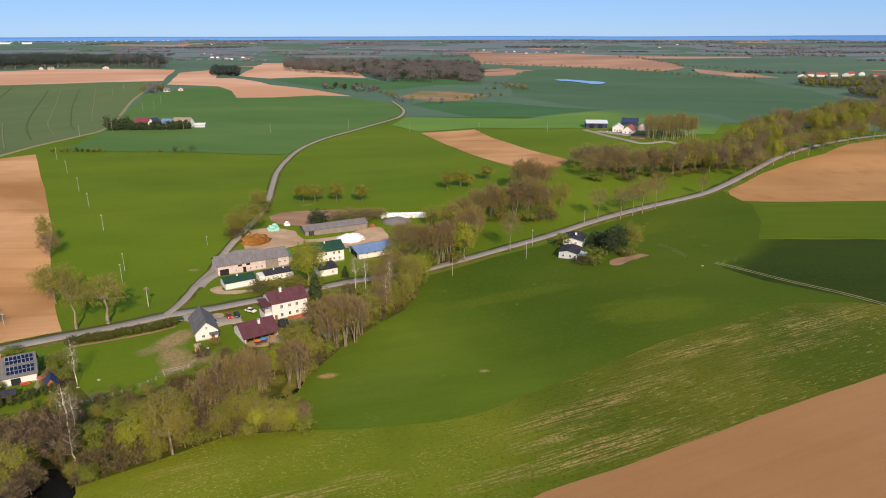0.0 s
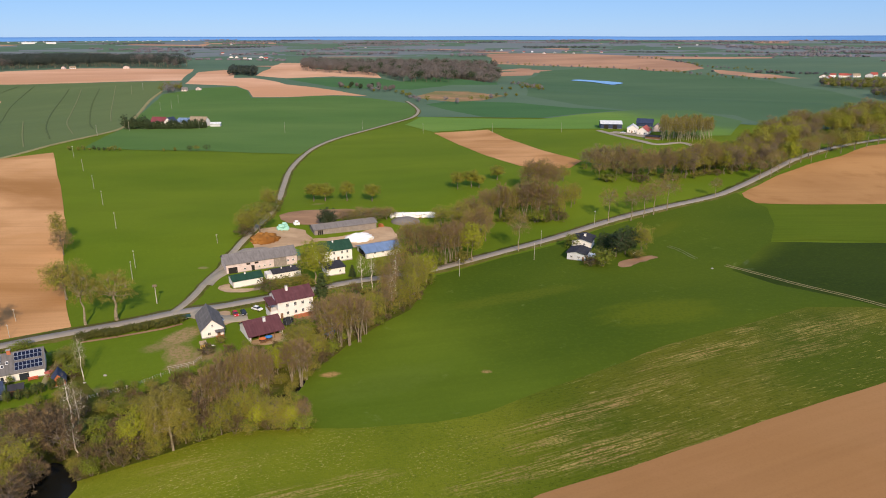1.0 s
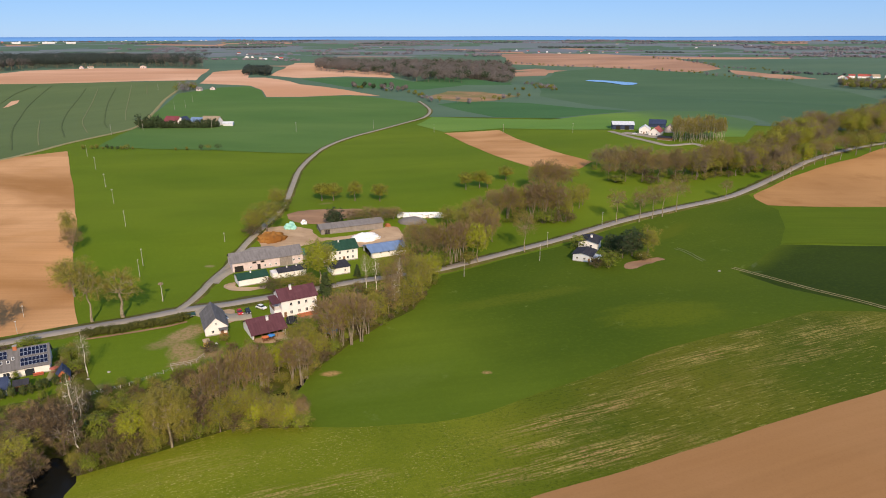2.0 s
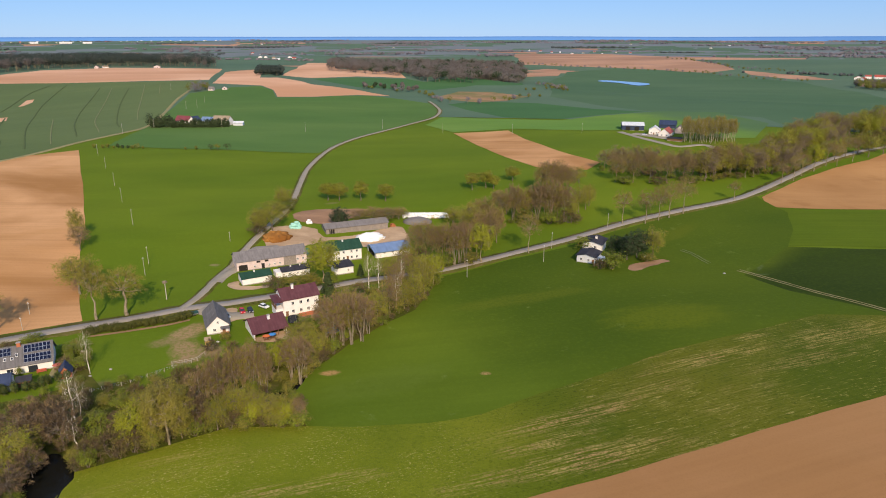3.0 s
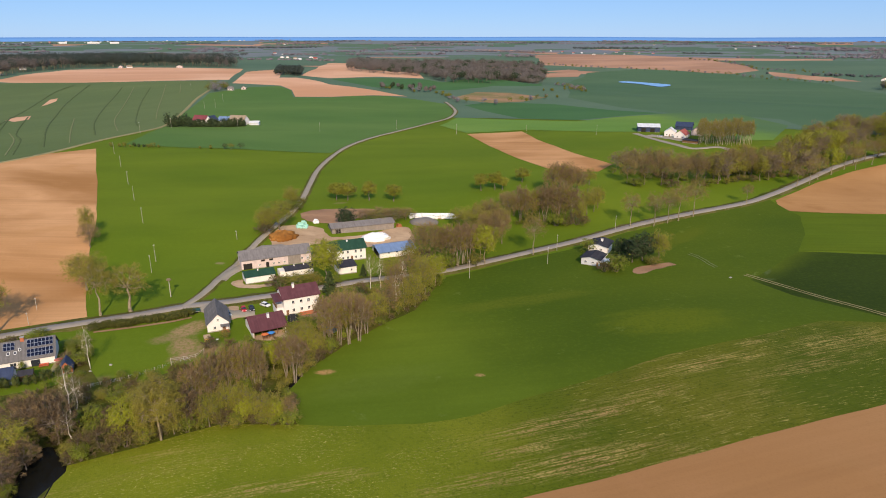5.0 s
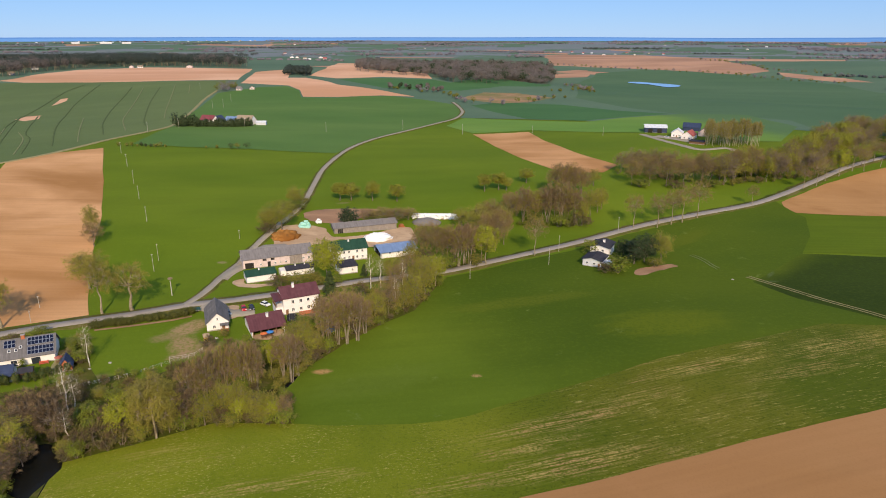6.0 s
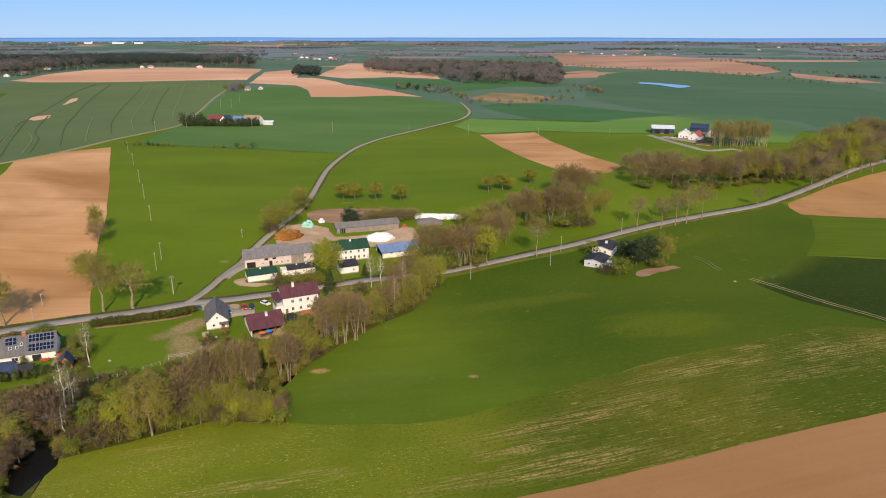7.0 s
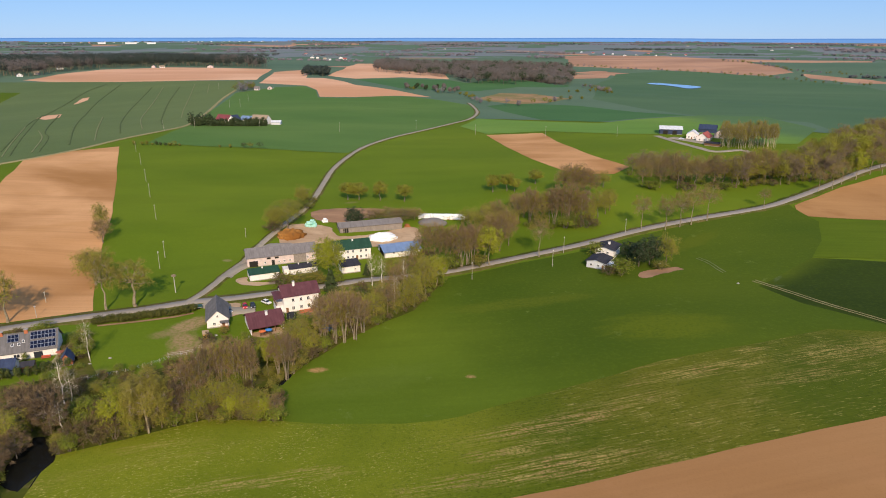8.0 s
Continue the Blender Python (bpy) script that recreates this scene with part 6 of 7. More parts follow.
H4 = house("barn", "long limewashed barn with an old grey roof", "barn", (-86.6, 256.0), 28, 29.6, 11.5, 4.2, 2.5, ASBESTOS, OLDWHITE,
           windows=[("front", u, 1.5, 0.8, 0.7) for u in (7.4, 13.4, 15.6, 18.0)] + [("front", u, 2.2, 0.9, 0.8) for u in (25.6, 28.0)],
           doors=[("front", 2.6, 3.6, 2.7, SHADE_AND_LOSS, "barn gateway, its inner shade a near-black panel"), ("front", 10.8, 1.3, 2.4, SHADE_AND_LOSS, "doorway, its inner shade a near-black panel")], **OWN)
# two dark slabs stand for patches where the render fell off
part("hatch", box((8.2, -0.07, 2.9), (9.8, -0.004, 3.7)), SHADE_AND_LOSS, H4, "dark patch of fallen render")
part("hatch", box((11.6, -0.07, 2.9), (13.2, -0.004, 3.7)), SHADE_AND_LOSS, H4, "dark patch of fallen render")
for i in range(11):
    x = 19.6 + 0.5 * i
    part("board", box((x, -0.09 - 0.02 * (i % 2), 0.1), (x + 0.47, -0.004, 4.05)), BOARDS, H4, "grey vertical board" if i == 0 else "")
END = H4.matrix_basis @ Vector((29.75, 4.0, 0))
house("lean_to", "small lean-to with a teal-green sheet roof", "shed", (END.x, END.y), 28, 3.0, 5.5, 2.3, 0.8, roof_coat("teal_roof_sheet", (0.03, 0.17, 0.12)), BOARDS, ridge="mono", over=0.3, plinth=False, **OWN)
H5 = house("outbuilding", "low white outbuilding with a green roof", "outbuilding", (-79.3, 241.2), 31, 11.6, 7.5, 2.9, 1.3, GREEN, WHITE,
           windows=[("front", 9.6, 1.5, 0.7, 0.6)], chimneys=[(5.5, 3.2, 0.5, 4.9, WHITE)], **OWN)
H6 = house("outbuilding", "narrow white outbuilding with a black roof", "outbuilding", (-66.0, 251.2), 30, 11.4, 6.0, 2.7, 0.9, TAR, WHITE,
           windows=[("front", u, 1.6, 0.7, 0.6) for u in (3, 6.4, 9.6)], chimneys=[(4, 2.5, 0.4, 4.3, WHITE), (8, 2.5, 0.4, 4.3, WHITE)], **OWN)
part("annex", box((-2.4, 1.0, -1.0), (-0.01, 5.5, 2.5)), WHITE, H6, "small white annex")
H7 = house("house", "white two-storey house with a dark green roof", "house", (-51.4, 270.6), 27, 15.4, 10, 5.4, 2.6, GREEN, WHITE, over=0.6,
           windows=[("front", u, z, 0.9, 1.1) for u in (5.0, 7.2, 10.8, 13.2) for z in (1.5, 4.1)], doors=[("front", 9.0, 1.0, 2.1)],
           chimneys=[(8, 4.2, 0.6, 8.6, WHITE)], **OWN)
H8 = house("outbuilding", "small white outbuilding with a flat dark roof", "outbuilding", (-45.2, 256.5), 29, 7.8, 6.5, 3.1, 0.7, TAR, WHITE, ridge="mono",
           windows=[("front", 5.6, 1.7, 0.7, 0.9)], **OWN)
H9 = house("machine_shed", "white shed with a light blue sheet roof", "shed", (-31.4, 278.8), 28, 16.4, 11.5, 2.9, 1.6, BLUE, WHITE, over=0.9, plinth=False,
           doors=[("left", 5.6, 7.5, 2.8, SHADE_AND_LOSS, "wide gateway, its inner shade a near-black panel")], windows=[("front", u, 2.2, 1.0, 0.6) for u in (4, 8, 12)], **OWN)
H10 = house("barn", "long silver-grey wooden barn with a dull roof", "barn", (-59.0, 303.2), 26, 31.5, 8.5, 2.9, 1.4, ASBESTOS, BOARDS, over=0.5, plinth=False,
            doors=[("front", 3.0, 2.6, 2.4, SHADE_AND_LOSS, "barn gateway, its inner shade a near-black panel"), ("right", 4.2, 6.0, 2.5, SHADE_AND_LOSS, "barn end, its inner shade a near-black panel")], **OWN)
part("film_flap", prism([(0.3, 2.9), (8.2, 2.9), (4.25, 4.2)], 31.55, 31.62, "x"), PALE, H10, "white plastic film over the gable")
for i in range(31):
    part("wall_post", box((1.0 * i + 0.2, -0.10, -0.2), (1.0 * i + 0.36, -0.004, 2.8)), BOARDS, H10)
LOGS = tagged(new("log_pile"), "pile of reddish split logs at the barn's end", "logs")
log_rng = random.Random(9)
foot = H10.matrix_basis @ Vector((33.6, 1.5, 0))
LOGS.matrix_basis = pose(foot.x, foot.y, land(foot.x, foot.y), 0, 0, 26)
LOGWOOD = paint("split_logs", (0.40, 0.16, 0.07), 0.9, 0.35, 3)
for k in range(4):
    for i in range(7 - k):
        x, y = 0.42 * (i + 0.5 * k) + log_rng.uniform(-0.06, 0.06), log_rng.uniform(-0.3, 0.3)
        part("log", tube((x, y, 0.2 + 0.36 * k), (x, y + 2.2, 0.2 + 0.36 * k), 0.21, sides=7), LOGWOOD, LOGS)
# the house with solar panels and its sheds
H11 = house("house", "long white bungalow with solar panels on a grey roof", "house", (-134.6, 161.2), 28, 23.6, 10.0, 2.9, 4.0, SLATE, WHITE, over=0.5,
            windows=[("front", 7.7, 1.6, 1.1, 0.8), ("front", 12.6, 1.5, 1.7, 1.2), ("front", 2.2, 1.5, 1.4, 1.1), ("right", 3, 1.5, 1, 1.1)], doors=[("front", 5.2, 1.2, 2.1), ("front", 18.4, 2.4, 2.1, GLASS, "glazed terrace door")],
            chimneys=[(8.4, 5.0, 1.0, 8.0, BRICK), (15.2, 5.0, 1.0, 8.0, BRICK)], **OWN)
PITCH = math.atan2(4.0, 5.0)


def on_roof(x, s, w, h, lift, thick):
    """A slab on the front slope of the bungalow, s metres up the slope."""
    m = Matrix.Translation((0, 0, 2.9 + 0.26)) @ Matrix.Rotation(PITCH, 4, "X")
    bm = box((x, s, lift), (x + w, s + h, lift + thick))
    bm.transform(m)
    return bm


for x0, s0, nx, ny in ((16.4, 0.2, 7, 2), (16.4, 3.45, 7, 2), (10.2, 3.3, 3, 2), (0.6, 3.3, 6, 2), (0.6, 1.9, 3, 1)):
    for i in range(nx):
        for j in range(ny):
            panel = part("solar_panel", on_roof(x0 + 1.0 * i, s0 + 1.3 * j, 0.97, 1.22, 0.06, 0.05), ALLOY, H11, "dark blue solar panel" if i == j == 0 else "")
            part("cell_sheet", on_roof(x0 + 1.0 * i + 0.05, s0 + 1.3 * j + 0.05, 0.87, 1.12, 0.112, 0.012), CELL, panel)
for x, s in ((11.2, 1.7), (13.0, 1.7), (14.2, 2.6), (4.4, 1.8), (6.2, 1.8)):
    rl = part("roof_window", on_roof(x, s, 0.75, 1.0, 0.05, 0.08), FRAME, H11, "small white-framed roof window")
    part("pane", on_roof(x + 0.1, s + 0.1, 0.55, 0.8, 0.132, 0.01), GLASS, rl)
BENCH = tagged(new("garden_bench"), "red-painted garden bench before the bungalow", "bench")
BENCH.matrix_basis = H11.matrix_basis @ pose(20.6, -1.6, 0)
RED_WOOD = paint("red_painted_wood", (0.46, 0.10, 0.06), 0.7, 0.3, 3)
for i in range(3):
    part("slat", box((-1.3, -0.35 + 0.24 * i, 0.42), (1.3, -0.15 + 0.24 * i, 0.47)), RED_WOOD, BENCH)
part("backrest", box((-1.3, 0.38, 0.55), (1.3, 0.43, 1.05)), RED_WOOD, BENCH)
for x in (-1.15, 1.15):
    for y, top in ((-0.3, 0.42), (0.36, 1.05)):
        part("leg", box((x - 0.05, y - 0.05, -0.3), (x + 0.05, y + 0.02, top)), TIMBER, BENCH)
H12 = house("shed", "low tan shed with a dark slate-blue roof", "shed", (-127.6, 154.0), 25, 10.8, 6.0, 2.2, 2.0, INK, WHITE, over=0.5,
            windows=[("front", 3, 1.2, 1.2, 0.8), ("front", 7, 1.2, 1.2, 0.8)], **OWN)
H13 = house("shed", "small garden shed with a dark felt roof", "shed", (-116.8, 160.2), 27, 3.4, 3.2, 1.9, 0.8, TAR, TIMBER, over=0.3, plinth=False, **OWN)
H14 = house("brick_hut", "little red brick hut with a slate-blue roof", "hut", (-107.6, 165.2), 28, 3.2, 4.2, 2.0, 1.9, INK, BRICK, ridge="y", over=0.4,
            doors=[("front", 1.6, 0.9, 1.8)], **OWN)
# the pair of houses beside the road
H15 = house("house", "pale grey-sided house with a flat black roof", "house", (57.6, 277.9), -24, 8.2, 9.5, 3.2, 1.0, TAR, SIDING, ridge="y", over=0.6,
            windows=[("front", u, 1.7, 1.0, 0.9) for u in (2.0, 5.2)], doors=[("front", 7.2, 0.9, 2.0)], **OWN)
part("veranda", box((8.22, 0.4, -0.9), (11.6, 5.5, 2.1)), GLASS, H15, "glazed blue-grey veranda")
part("veranda_roof", prism([(0.2, 2.15), (5.8, 2.6), (5.8, 2.7), (0.2, 2.25)], 8.0, 11.9, "x"), SIDING, H15)
H16 = house("house", "white house with a low black roof and chimney", "house", (62.4, 292.6), -22, 8.6, 10.5, 4.4, 1.1, TAR, WHITE, ridge="y", over=0.7,
            windows=[("front", 2.2, 2.9, 1.0, 1.0), ("front", 5.8, 2.9, 1.0, 1.0)], chimneys=[(5.0, 5.0, 0.9, 6.6, WHITE)], **OWN)
# the farm below the plantation
FARM = dict(group="buildings of the valley farm")
house("hall", "dark farm hall with a white sheet roof", "barn", (150.6, 629.0), -8, 19.5, 17, 4.6, 2.0, PALE, INK, over=0.5,
      doors=[("front", 5, 4, 3.6, SHADE_AND_LOSS, "gateway, its inner shade a near-black panel"), ("front", 13, 4, 3.6, SHADE_AND_LOSS, "gateway, its inner shade a near-black panel")], **FARM)
house("house", "white farmhouse with a pale grey roof", "house", (168.2, 602.0), -18, 9.4, 10, 4.0, 3.2, PALE, WHITE, ridge="y",
      windows=[("front", u, 1.8, 1.0, 1.1) for u in (2.2, 6.6)], doors=[("front", 4.4, 1.0, 2.0)], **FARM)
house("house", "white gabled house with a faded red roof", "house", (182.0, 585.6), 62, 16, 9.5, 3.4, 3.6, RED, WHITE,
      windows=[("left", u, 1.6, 1.0, 1.1) for u in (2.6, 6.6)] + [("front", u, 1.6, 1, 1.1) for u in (4, 8, 12)], **FARM)
house("barn", "low dark stable with a deep blue sheet roof", "barn", (188.0, 643.0), -20, 15, 12, 3.6, 3.4, INK, INK, **FARM)
house("barn", "grey-roofed pale store of the farm", "barn", (193.0, 609.0), -20, 8.5, 10, 3.4, 3.4, ASBESTOS, OLDWHITE, ridge="y", **FARM)
house("shed", "low brown lean-to shed", "shed", (175.0, 568.0), -35, 12, 4.5, 2.2, 0.7, TAR, TIMBER, ridge="mono", **FARM)
HILL = dict(group="buildings of the hill farm")
house("house", "white farmhouse with a dull wine-red roof", "house", (-266.5, 613.0), -14, 14, 9, 4.2, 4.0, WINE, WHITE, windows=[("front", u, 2.4, 1.1, 1.2) for u in (2, 5, 8, 11)], **HILL)
house("house", "white farmhouse with a dark blue roof", "house", (-253.0, 610.0), -14, 8.5, 9, 4.2, 4.2, INK, WHITE, ridge="y", windows=[("front", u, 2.4, 1.1, 1.2) for u in (2, 5.6)], **HILL)
house("barn", "white barn with a grey-blue roof", "barn", (-244.0, 617.0), -12, 11, 9, 4.0, 3.2, BLUE, WHITE, windows=[("front", u, 2.2, 1, 1) for u in (2.4, 8)], **HILL)
house("barn", "white gabled barn with a tan roof", "barn", (-233.0, 616.0), -8, 16, 11, 4.2, 4.4, TAN, WHITE, windows=[("left", 4, 2.0, 1, 1)], **HILL)
house("shed", "low pale shed with a grey roof", "shed", (-213.0, 616.0), 8, 9, 7, 2.6, 1.2, PALE, SIDING, **HILL)


def far_houses(spots, roofs, walls, group, seed, scale=1.0):
    """Small far-off houses: walls, roof and a few windows each."""
    rng = random.Random(seed)
    for x, y in spots:
        r = rng.choice(roofs)
        away = -math.degrees(math.atan2(x, y))
        house("house", "distant pale house among fields" if r is not RED else "distant pale house with a red roof", "house", (x, y), away + rng.uniform(-30, 30), scale * rng.uniform(11, 17),
              scale * rng.uniform(8, 11), scale * rng.uniform(3.5, 6), scale * rng.uniform(3, 4.5), r, rng.choice(walls), ridge=rng.choice("xy"), group=group,
              windows=[("front", 3, 2, 1.4, 1.4), ("front", 7, 2, 1.4, 1.4)])


far_houses([(839, 1524), (831, 1489), (866, 1531), (884, 1527), (905, 1534), (912, 1520), (934, 1514), (959, 1533), (981, 1527), (988, 1488)], [RED, RED, TAN], [WHITE], "houses of the far village", 1)
far_houses([(-351, 914), (-336, 926)], [ASBESTOS], [OLDWHITE], "houses of the small farm", 2, 0.55)
far_houses([(-812, 1040), (-823, 1095), (-900, 1260), (-752, 1350), (-740, 1362), (-640, 1372)], [ASBESTOS, TAN], [WHITE, OLDWHITE], "houses at the pine wood", 3, 0.7)
far_houses([(-883, 2741), (-674, 2230), (-620, 2134), (-593, 2091), (-597, 2237), (-801, 2590), (-700, 2250), (-560, 2150)], [RED, TAN, PALE], [WHITE], "houses of the northern village", 4, 0.75)
far_houses([(257, 3127), (300, 3045), (331, 2882), (366, 2884), (391, 2725), (447, 2808), (520, 2972), (513, 2734), (600, 2900), (640, 2820)], [RED, TAN, PALE], [WHITE], "houses of the eastern village", 5, 0.62)
far_houses([(1350, 3798), (1347, 3707), (1407, 3792), (1808, 3929), (85, 4261), (1500, 3600), (-400, 3500), (-1200, 3900), (900, 4000), (1150, 3400)], [PALE, TAN], [WHITE], "scattered far houses", 6, 0.7)
far_houses([(-2700 + 31 * i + 17 * (i % 3), 3640 + 62 * (i % 5) + 22 * i) for i in range(34)], [PALE, RED, TAN], [WHITE], "houses of the far town", 7, 0.62)
for x, y, size in ((-2290, 3760, 62), (-2180, 3800, 48), (-2420, 3700, 40)):
    house("hall", "long white works hall of a far town", "hall", (x, y), 30, size, 26, 8, 2.5, PALE, WHITE, group="houses of the far town", plinth=False)


# ---- water, tracks and small things ----
def water_coat(name, colour):
    n = Nodes(name, 0.06 if colour[2] > 0.1 else 0.25)
    n.b.inputs["Specular IOR Level"].default_value = 0.5 if colour[2] > 0.1 else 0.15
    n.bump(n.noise(1.2, 3), 0.03, 0.25)
    return n.done(colour)


DARKWATER = water_coat("dark_pool_water", (0.008, 0.008, 0.006))
BLUEWATER = water_coat("open_pond_water", (0.06, 0.16, 0.34))


def sheet(name, ring, z_over, coat, label, category):
    """A level sheet of water within a rounded outline."""
    line = [p + Vector((0.35 * noise.noise((p.x * 0.9, p.y * 0.9, 1)), 0.35 * noise.noise((p.x * 0.9, p.y * 0.9, 5)))) for p in smooth(ring, 0.8 if Vector(ring[0]).length < 500 else 6, closed=True)]
    z = sum(land(p.x, p.y) for p in line) / len(line) + z_over
    bm = bmesh.new()
    bm.faces.new([bm.verts.new((p.x, p.y, z)) for p in line])
    bmesh.ops.triangulate(bm, faces=bm.faces)
    ob = part(name, bm, coat, None)
    return tagged(ob, label, category, kind="structure")


sheet("water", POND, 1.2, BLUEWATER, "small blue pond in the wide field", "pond")
sheet("water", POOL, 0.3, DARKWATER, "dark still pool under the trees", "pond")
for stretch in (STREAM, STREAM_E):
    strip("stream", stretch, 1.2, DARKWATER, "narrow dark stream winding under trees", "stream", lift=0.10, crown=0.0, drop=0.2, wobble=0.4)

for way in ([(-315, 405), (-353, 463), (-401, 538), (-460, 630)], [(-307, 423), (-342, 480), (-372, 517), (-444, 633)],
            [(-306, 454), (-365, 545), (-419, 638), (-486, 763), (-563, 937)], [(-303, 514), (-354, 598), (-416, 720), (-502, 913)],
            [(-303, 580), (-333, 633), (-405, 781), (-466, 923)], [(-332, 418), (-376, 489), (-430, 578), (-482, 681), (-551, 833), (-582, 932)]):
    strip("tractor_line", way, 1.15, RUT, "dark tractor line pressed into the crop", "track", lift=0.12, crown=0, drop=0.1, wobble=0.4)
for way in ([(-299, 474), (-335, 532), (-392, 627)], [(-300, 542), (-346, 618), (-385, 698), (-487, 917)], [(-315, 638), (-359, 731), (-462, 962)], [(-400, 873), (-442, 967)],
            [(-318, 402), (-356, 460), (-404, 535)], [(-310, 420), (-345, 477), (-376, 514)]):
    strip("tractor_line", way, 1.0, RUT_PALE, "pale dry tractor line in the crop", "track", lift=0.14, crown=0, drop=0.1, wobble=0.4)
line = smooth(TRACKS_EAST, 4)
for off in (-0.75, 0.75):
    shifted = [(p.x + off, p.y + off * 0.9) for p in line]
    strip("wheel_track", shifted[2:7], 0.3, RUT_PALE, "faint wheel track worn into the grass", "track", lift=0.14, crown=0, drop=0.1, step=3, wobble=0.6)
    strip("wheel_track", shifted[9:], 0.42, SANDTRACK, "pale wheel track between two crops", "track", lift=0.14, crown=0, drop=0.1, step=3, wobble=0.6)
strip("yard_path", [(146, 616), (156, 583), (168, 554), (177, 539), (198, 547), (204, 533)], 5, GRAVEL, "gravel drive of the valley farm", "road", wobble=0.2)
strip("yard_path", [(156, 606), (166, 596), (178, 580), (186, 565)], 10, GRAVEL, "pale gravel yard of the valley farm", "road", lift=0.18, wobble=0.3)
strip("ramp", [(-88.5, 268), (-87.5, 274), (-84.5, 280), (-78.5, 282), (-74, 280)], 8.5, ASPHALT, "grey concrete ramp behind the barn", "yard", lift=0.24, wobble=0.1)
strip("garden_path", [(-111, 166), (-113.6, 173.4), (-113.9, 178.5), (-116, 183)], 1.4, SANDTRACK, "winding pale garden path", "path", lift=0.2, wobble=0.3)


def mound(name, at, size, coat, label, category, seed, rough=0.25, group="", turn=0):
    """A heap with a lumpy skin, flat underneath."""
    bm = bmesh.new()
    bmesh.ops.create_icosphere(bm, subdivisions=4, radius=1)
    for v in bm.verts:
        n = noise.fractal(v.co * 2.2 + Vector((seed, 0, 0)), 1.0, 2.0, 4)
        v.co *= 1 + rough * 0.7 * n + rough * 0.22 * noise.noise(v.co * 9)
        v.co.z = max(v.co.z, -0.15)
    bmesh.ops.scale(bm, vec=size, verts=bm.verts)
    ob = part(name, bm, coat, None)
    for p in ob.data.polygons:
        p.use_smooth = True
    ob.matrix_basis = pose(at[0], at[1], land(*at), 0, 0, turn)
    return tagged(ob, label, category, group)


MUCK = soil("orange_muck", (0.20, 0.085, 0.022), (0.36, 0.17, 0.045), c=(0.12, 0.07, 0.03), patch=0.25)
FILM_WHITE = paint("white_film", (0.80, 0.80, 0.78), 0.35, 0.12, 1.5)
FILM_MINT = paint("mint_film", (0.36, 0.66, 0.56), 0.35, 0.12, 1.5)
TARP = paint("grey_tarpaulin", (0.16, 0.15, 0.145), 0.7, 0.3, 0.8)
mound("dung_mound", (-80.6, 293.8), (6.6, 4.6, 3.4), MUCK, "orange-brown heap of straw and dung", "heap", 3, 0.40, turn=20)
mound("silage_mound", (-37.6, 302.6), (7.2, 4.0, 2.9), FILM_WHITE, "silage heap under white plastic film", "heap", 5, 0.34, turn=25)
mound("covered_mound", (-17.0, 328.5), (7.5, 4.2, 3.0), TARP, "heap under a grey tarpaulin", "heap", 8, 0.12, turn=10)


def bale(coat, label):
    """A wrapped round bale lying on its curved side."""
    bm = bmesh.new()
    prof = [(0.0, -0.62), (0.5, -0.62), (0.62, -0.55), (0.66, -0.3), (0.64, 0.0), (0.66, 0.3), (0.62, 0.55), (0.5, 0.62), (0.0, 0.62)]
    rings = [[bm.verts.new((r * math.cos(a), y, 0.64 + r * math.sin(a) * 0.97)) for a in [2 * math.pi * i / 18 for i in range(18)]] for r, y in prof[1:-1]]
    for a, b in zip(rings, rings[1:]):
        for i in range(18):
            bm.faces.new((a[i], a[(i + 1) % 18], b[(i + 1) % 18], b[i]))
    bm.faces.new(rings[0])
    bm.faces.new(rings[-1])
    ob = part("silage_bale", bm, coat, None)
    return tagged(ob, label, "bale", "wrapped silage bales")


def stack(first, at, turn, nx, ny, nz, seed):
    rng = random.Random(seed)
    base, placed = pose(at[0], at[1], 0, 0, 0, turn), 0
    for k in range(nz):
        for j in range(ny - k):
            for i in range(nx - k):
                p = base @ Vector((1.36 * (i + 0.5 * k) + rng.uniform(-0.08, 0.08), 1.34 * (j + 0.5 * k) + rng.uniform(-0.08, 0.08), 0))
                if rng.random() < (0.3 if k == nz - 1 and nx > 6 else 0.04):
                    continue
                m = pose(p.x, p.y, land(p.x, p.y) + 1.08 * k, 0, 0, turn + rng.uniform(-85, 85)) @ Matrix.Diagonal((rng.uniform(0.95, 1.15), rng.uniform(1.0, 1.3), rng.uniform(0.9, 1.08), 1))
                if placed:
                    copy_thing(first, m)
                else:
                    first.matrix_basis = m
                placed += 1


stack(bale(FILM_WHITE, "round silage bale wrapped in white film"), (-24.0, 332.5), 14, 18, 3, 2, 1)
stack(bale(FILM_MINT, "round silage bale wrapped in mint-green film"), (-76.6, 306.0), 15, 4, 3, 3, 2)
stack(bale(FILM_WHITE, "round silage bale wrapped in white film"), (-70.4, 314.0), 15, 2, 2, 2, 3)


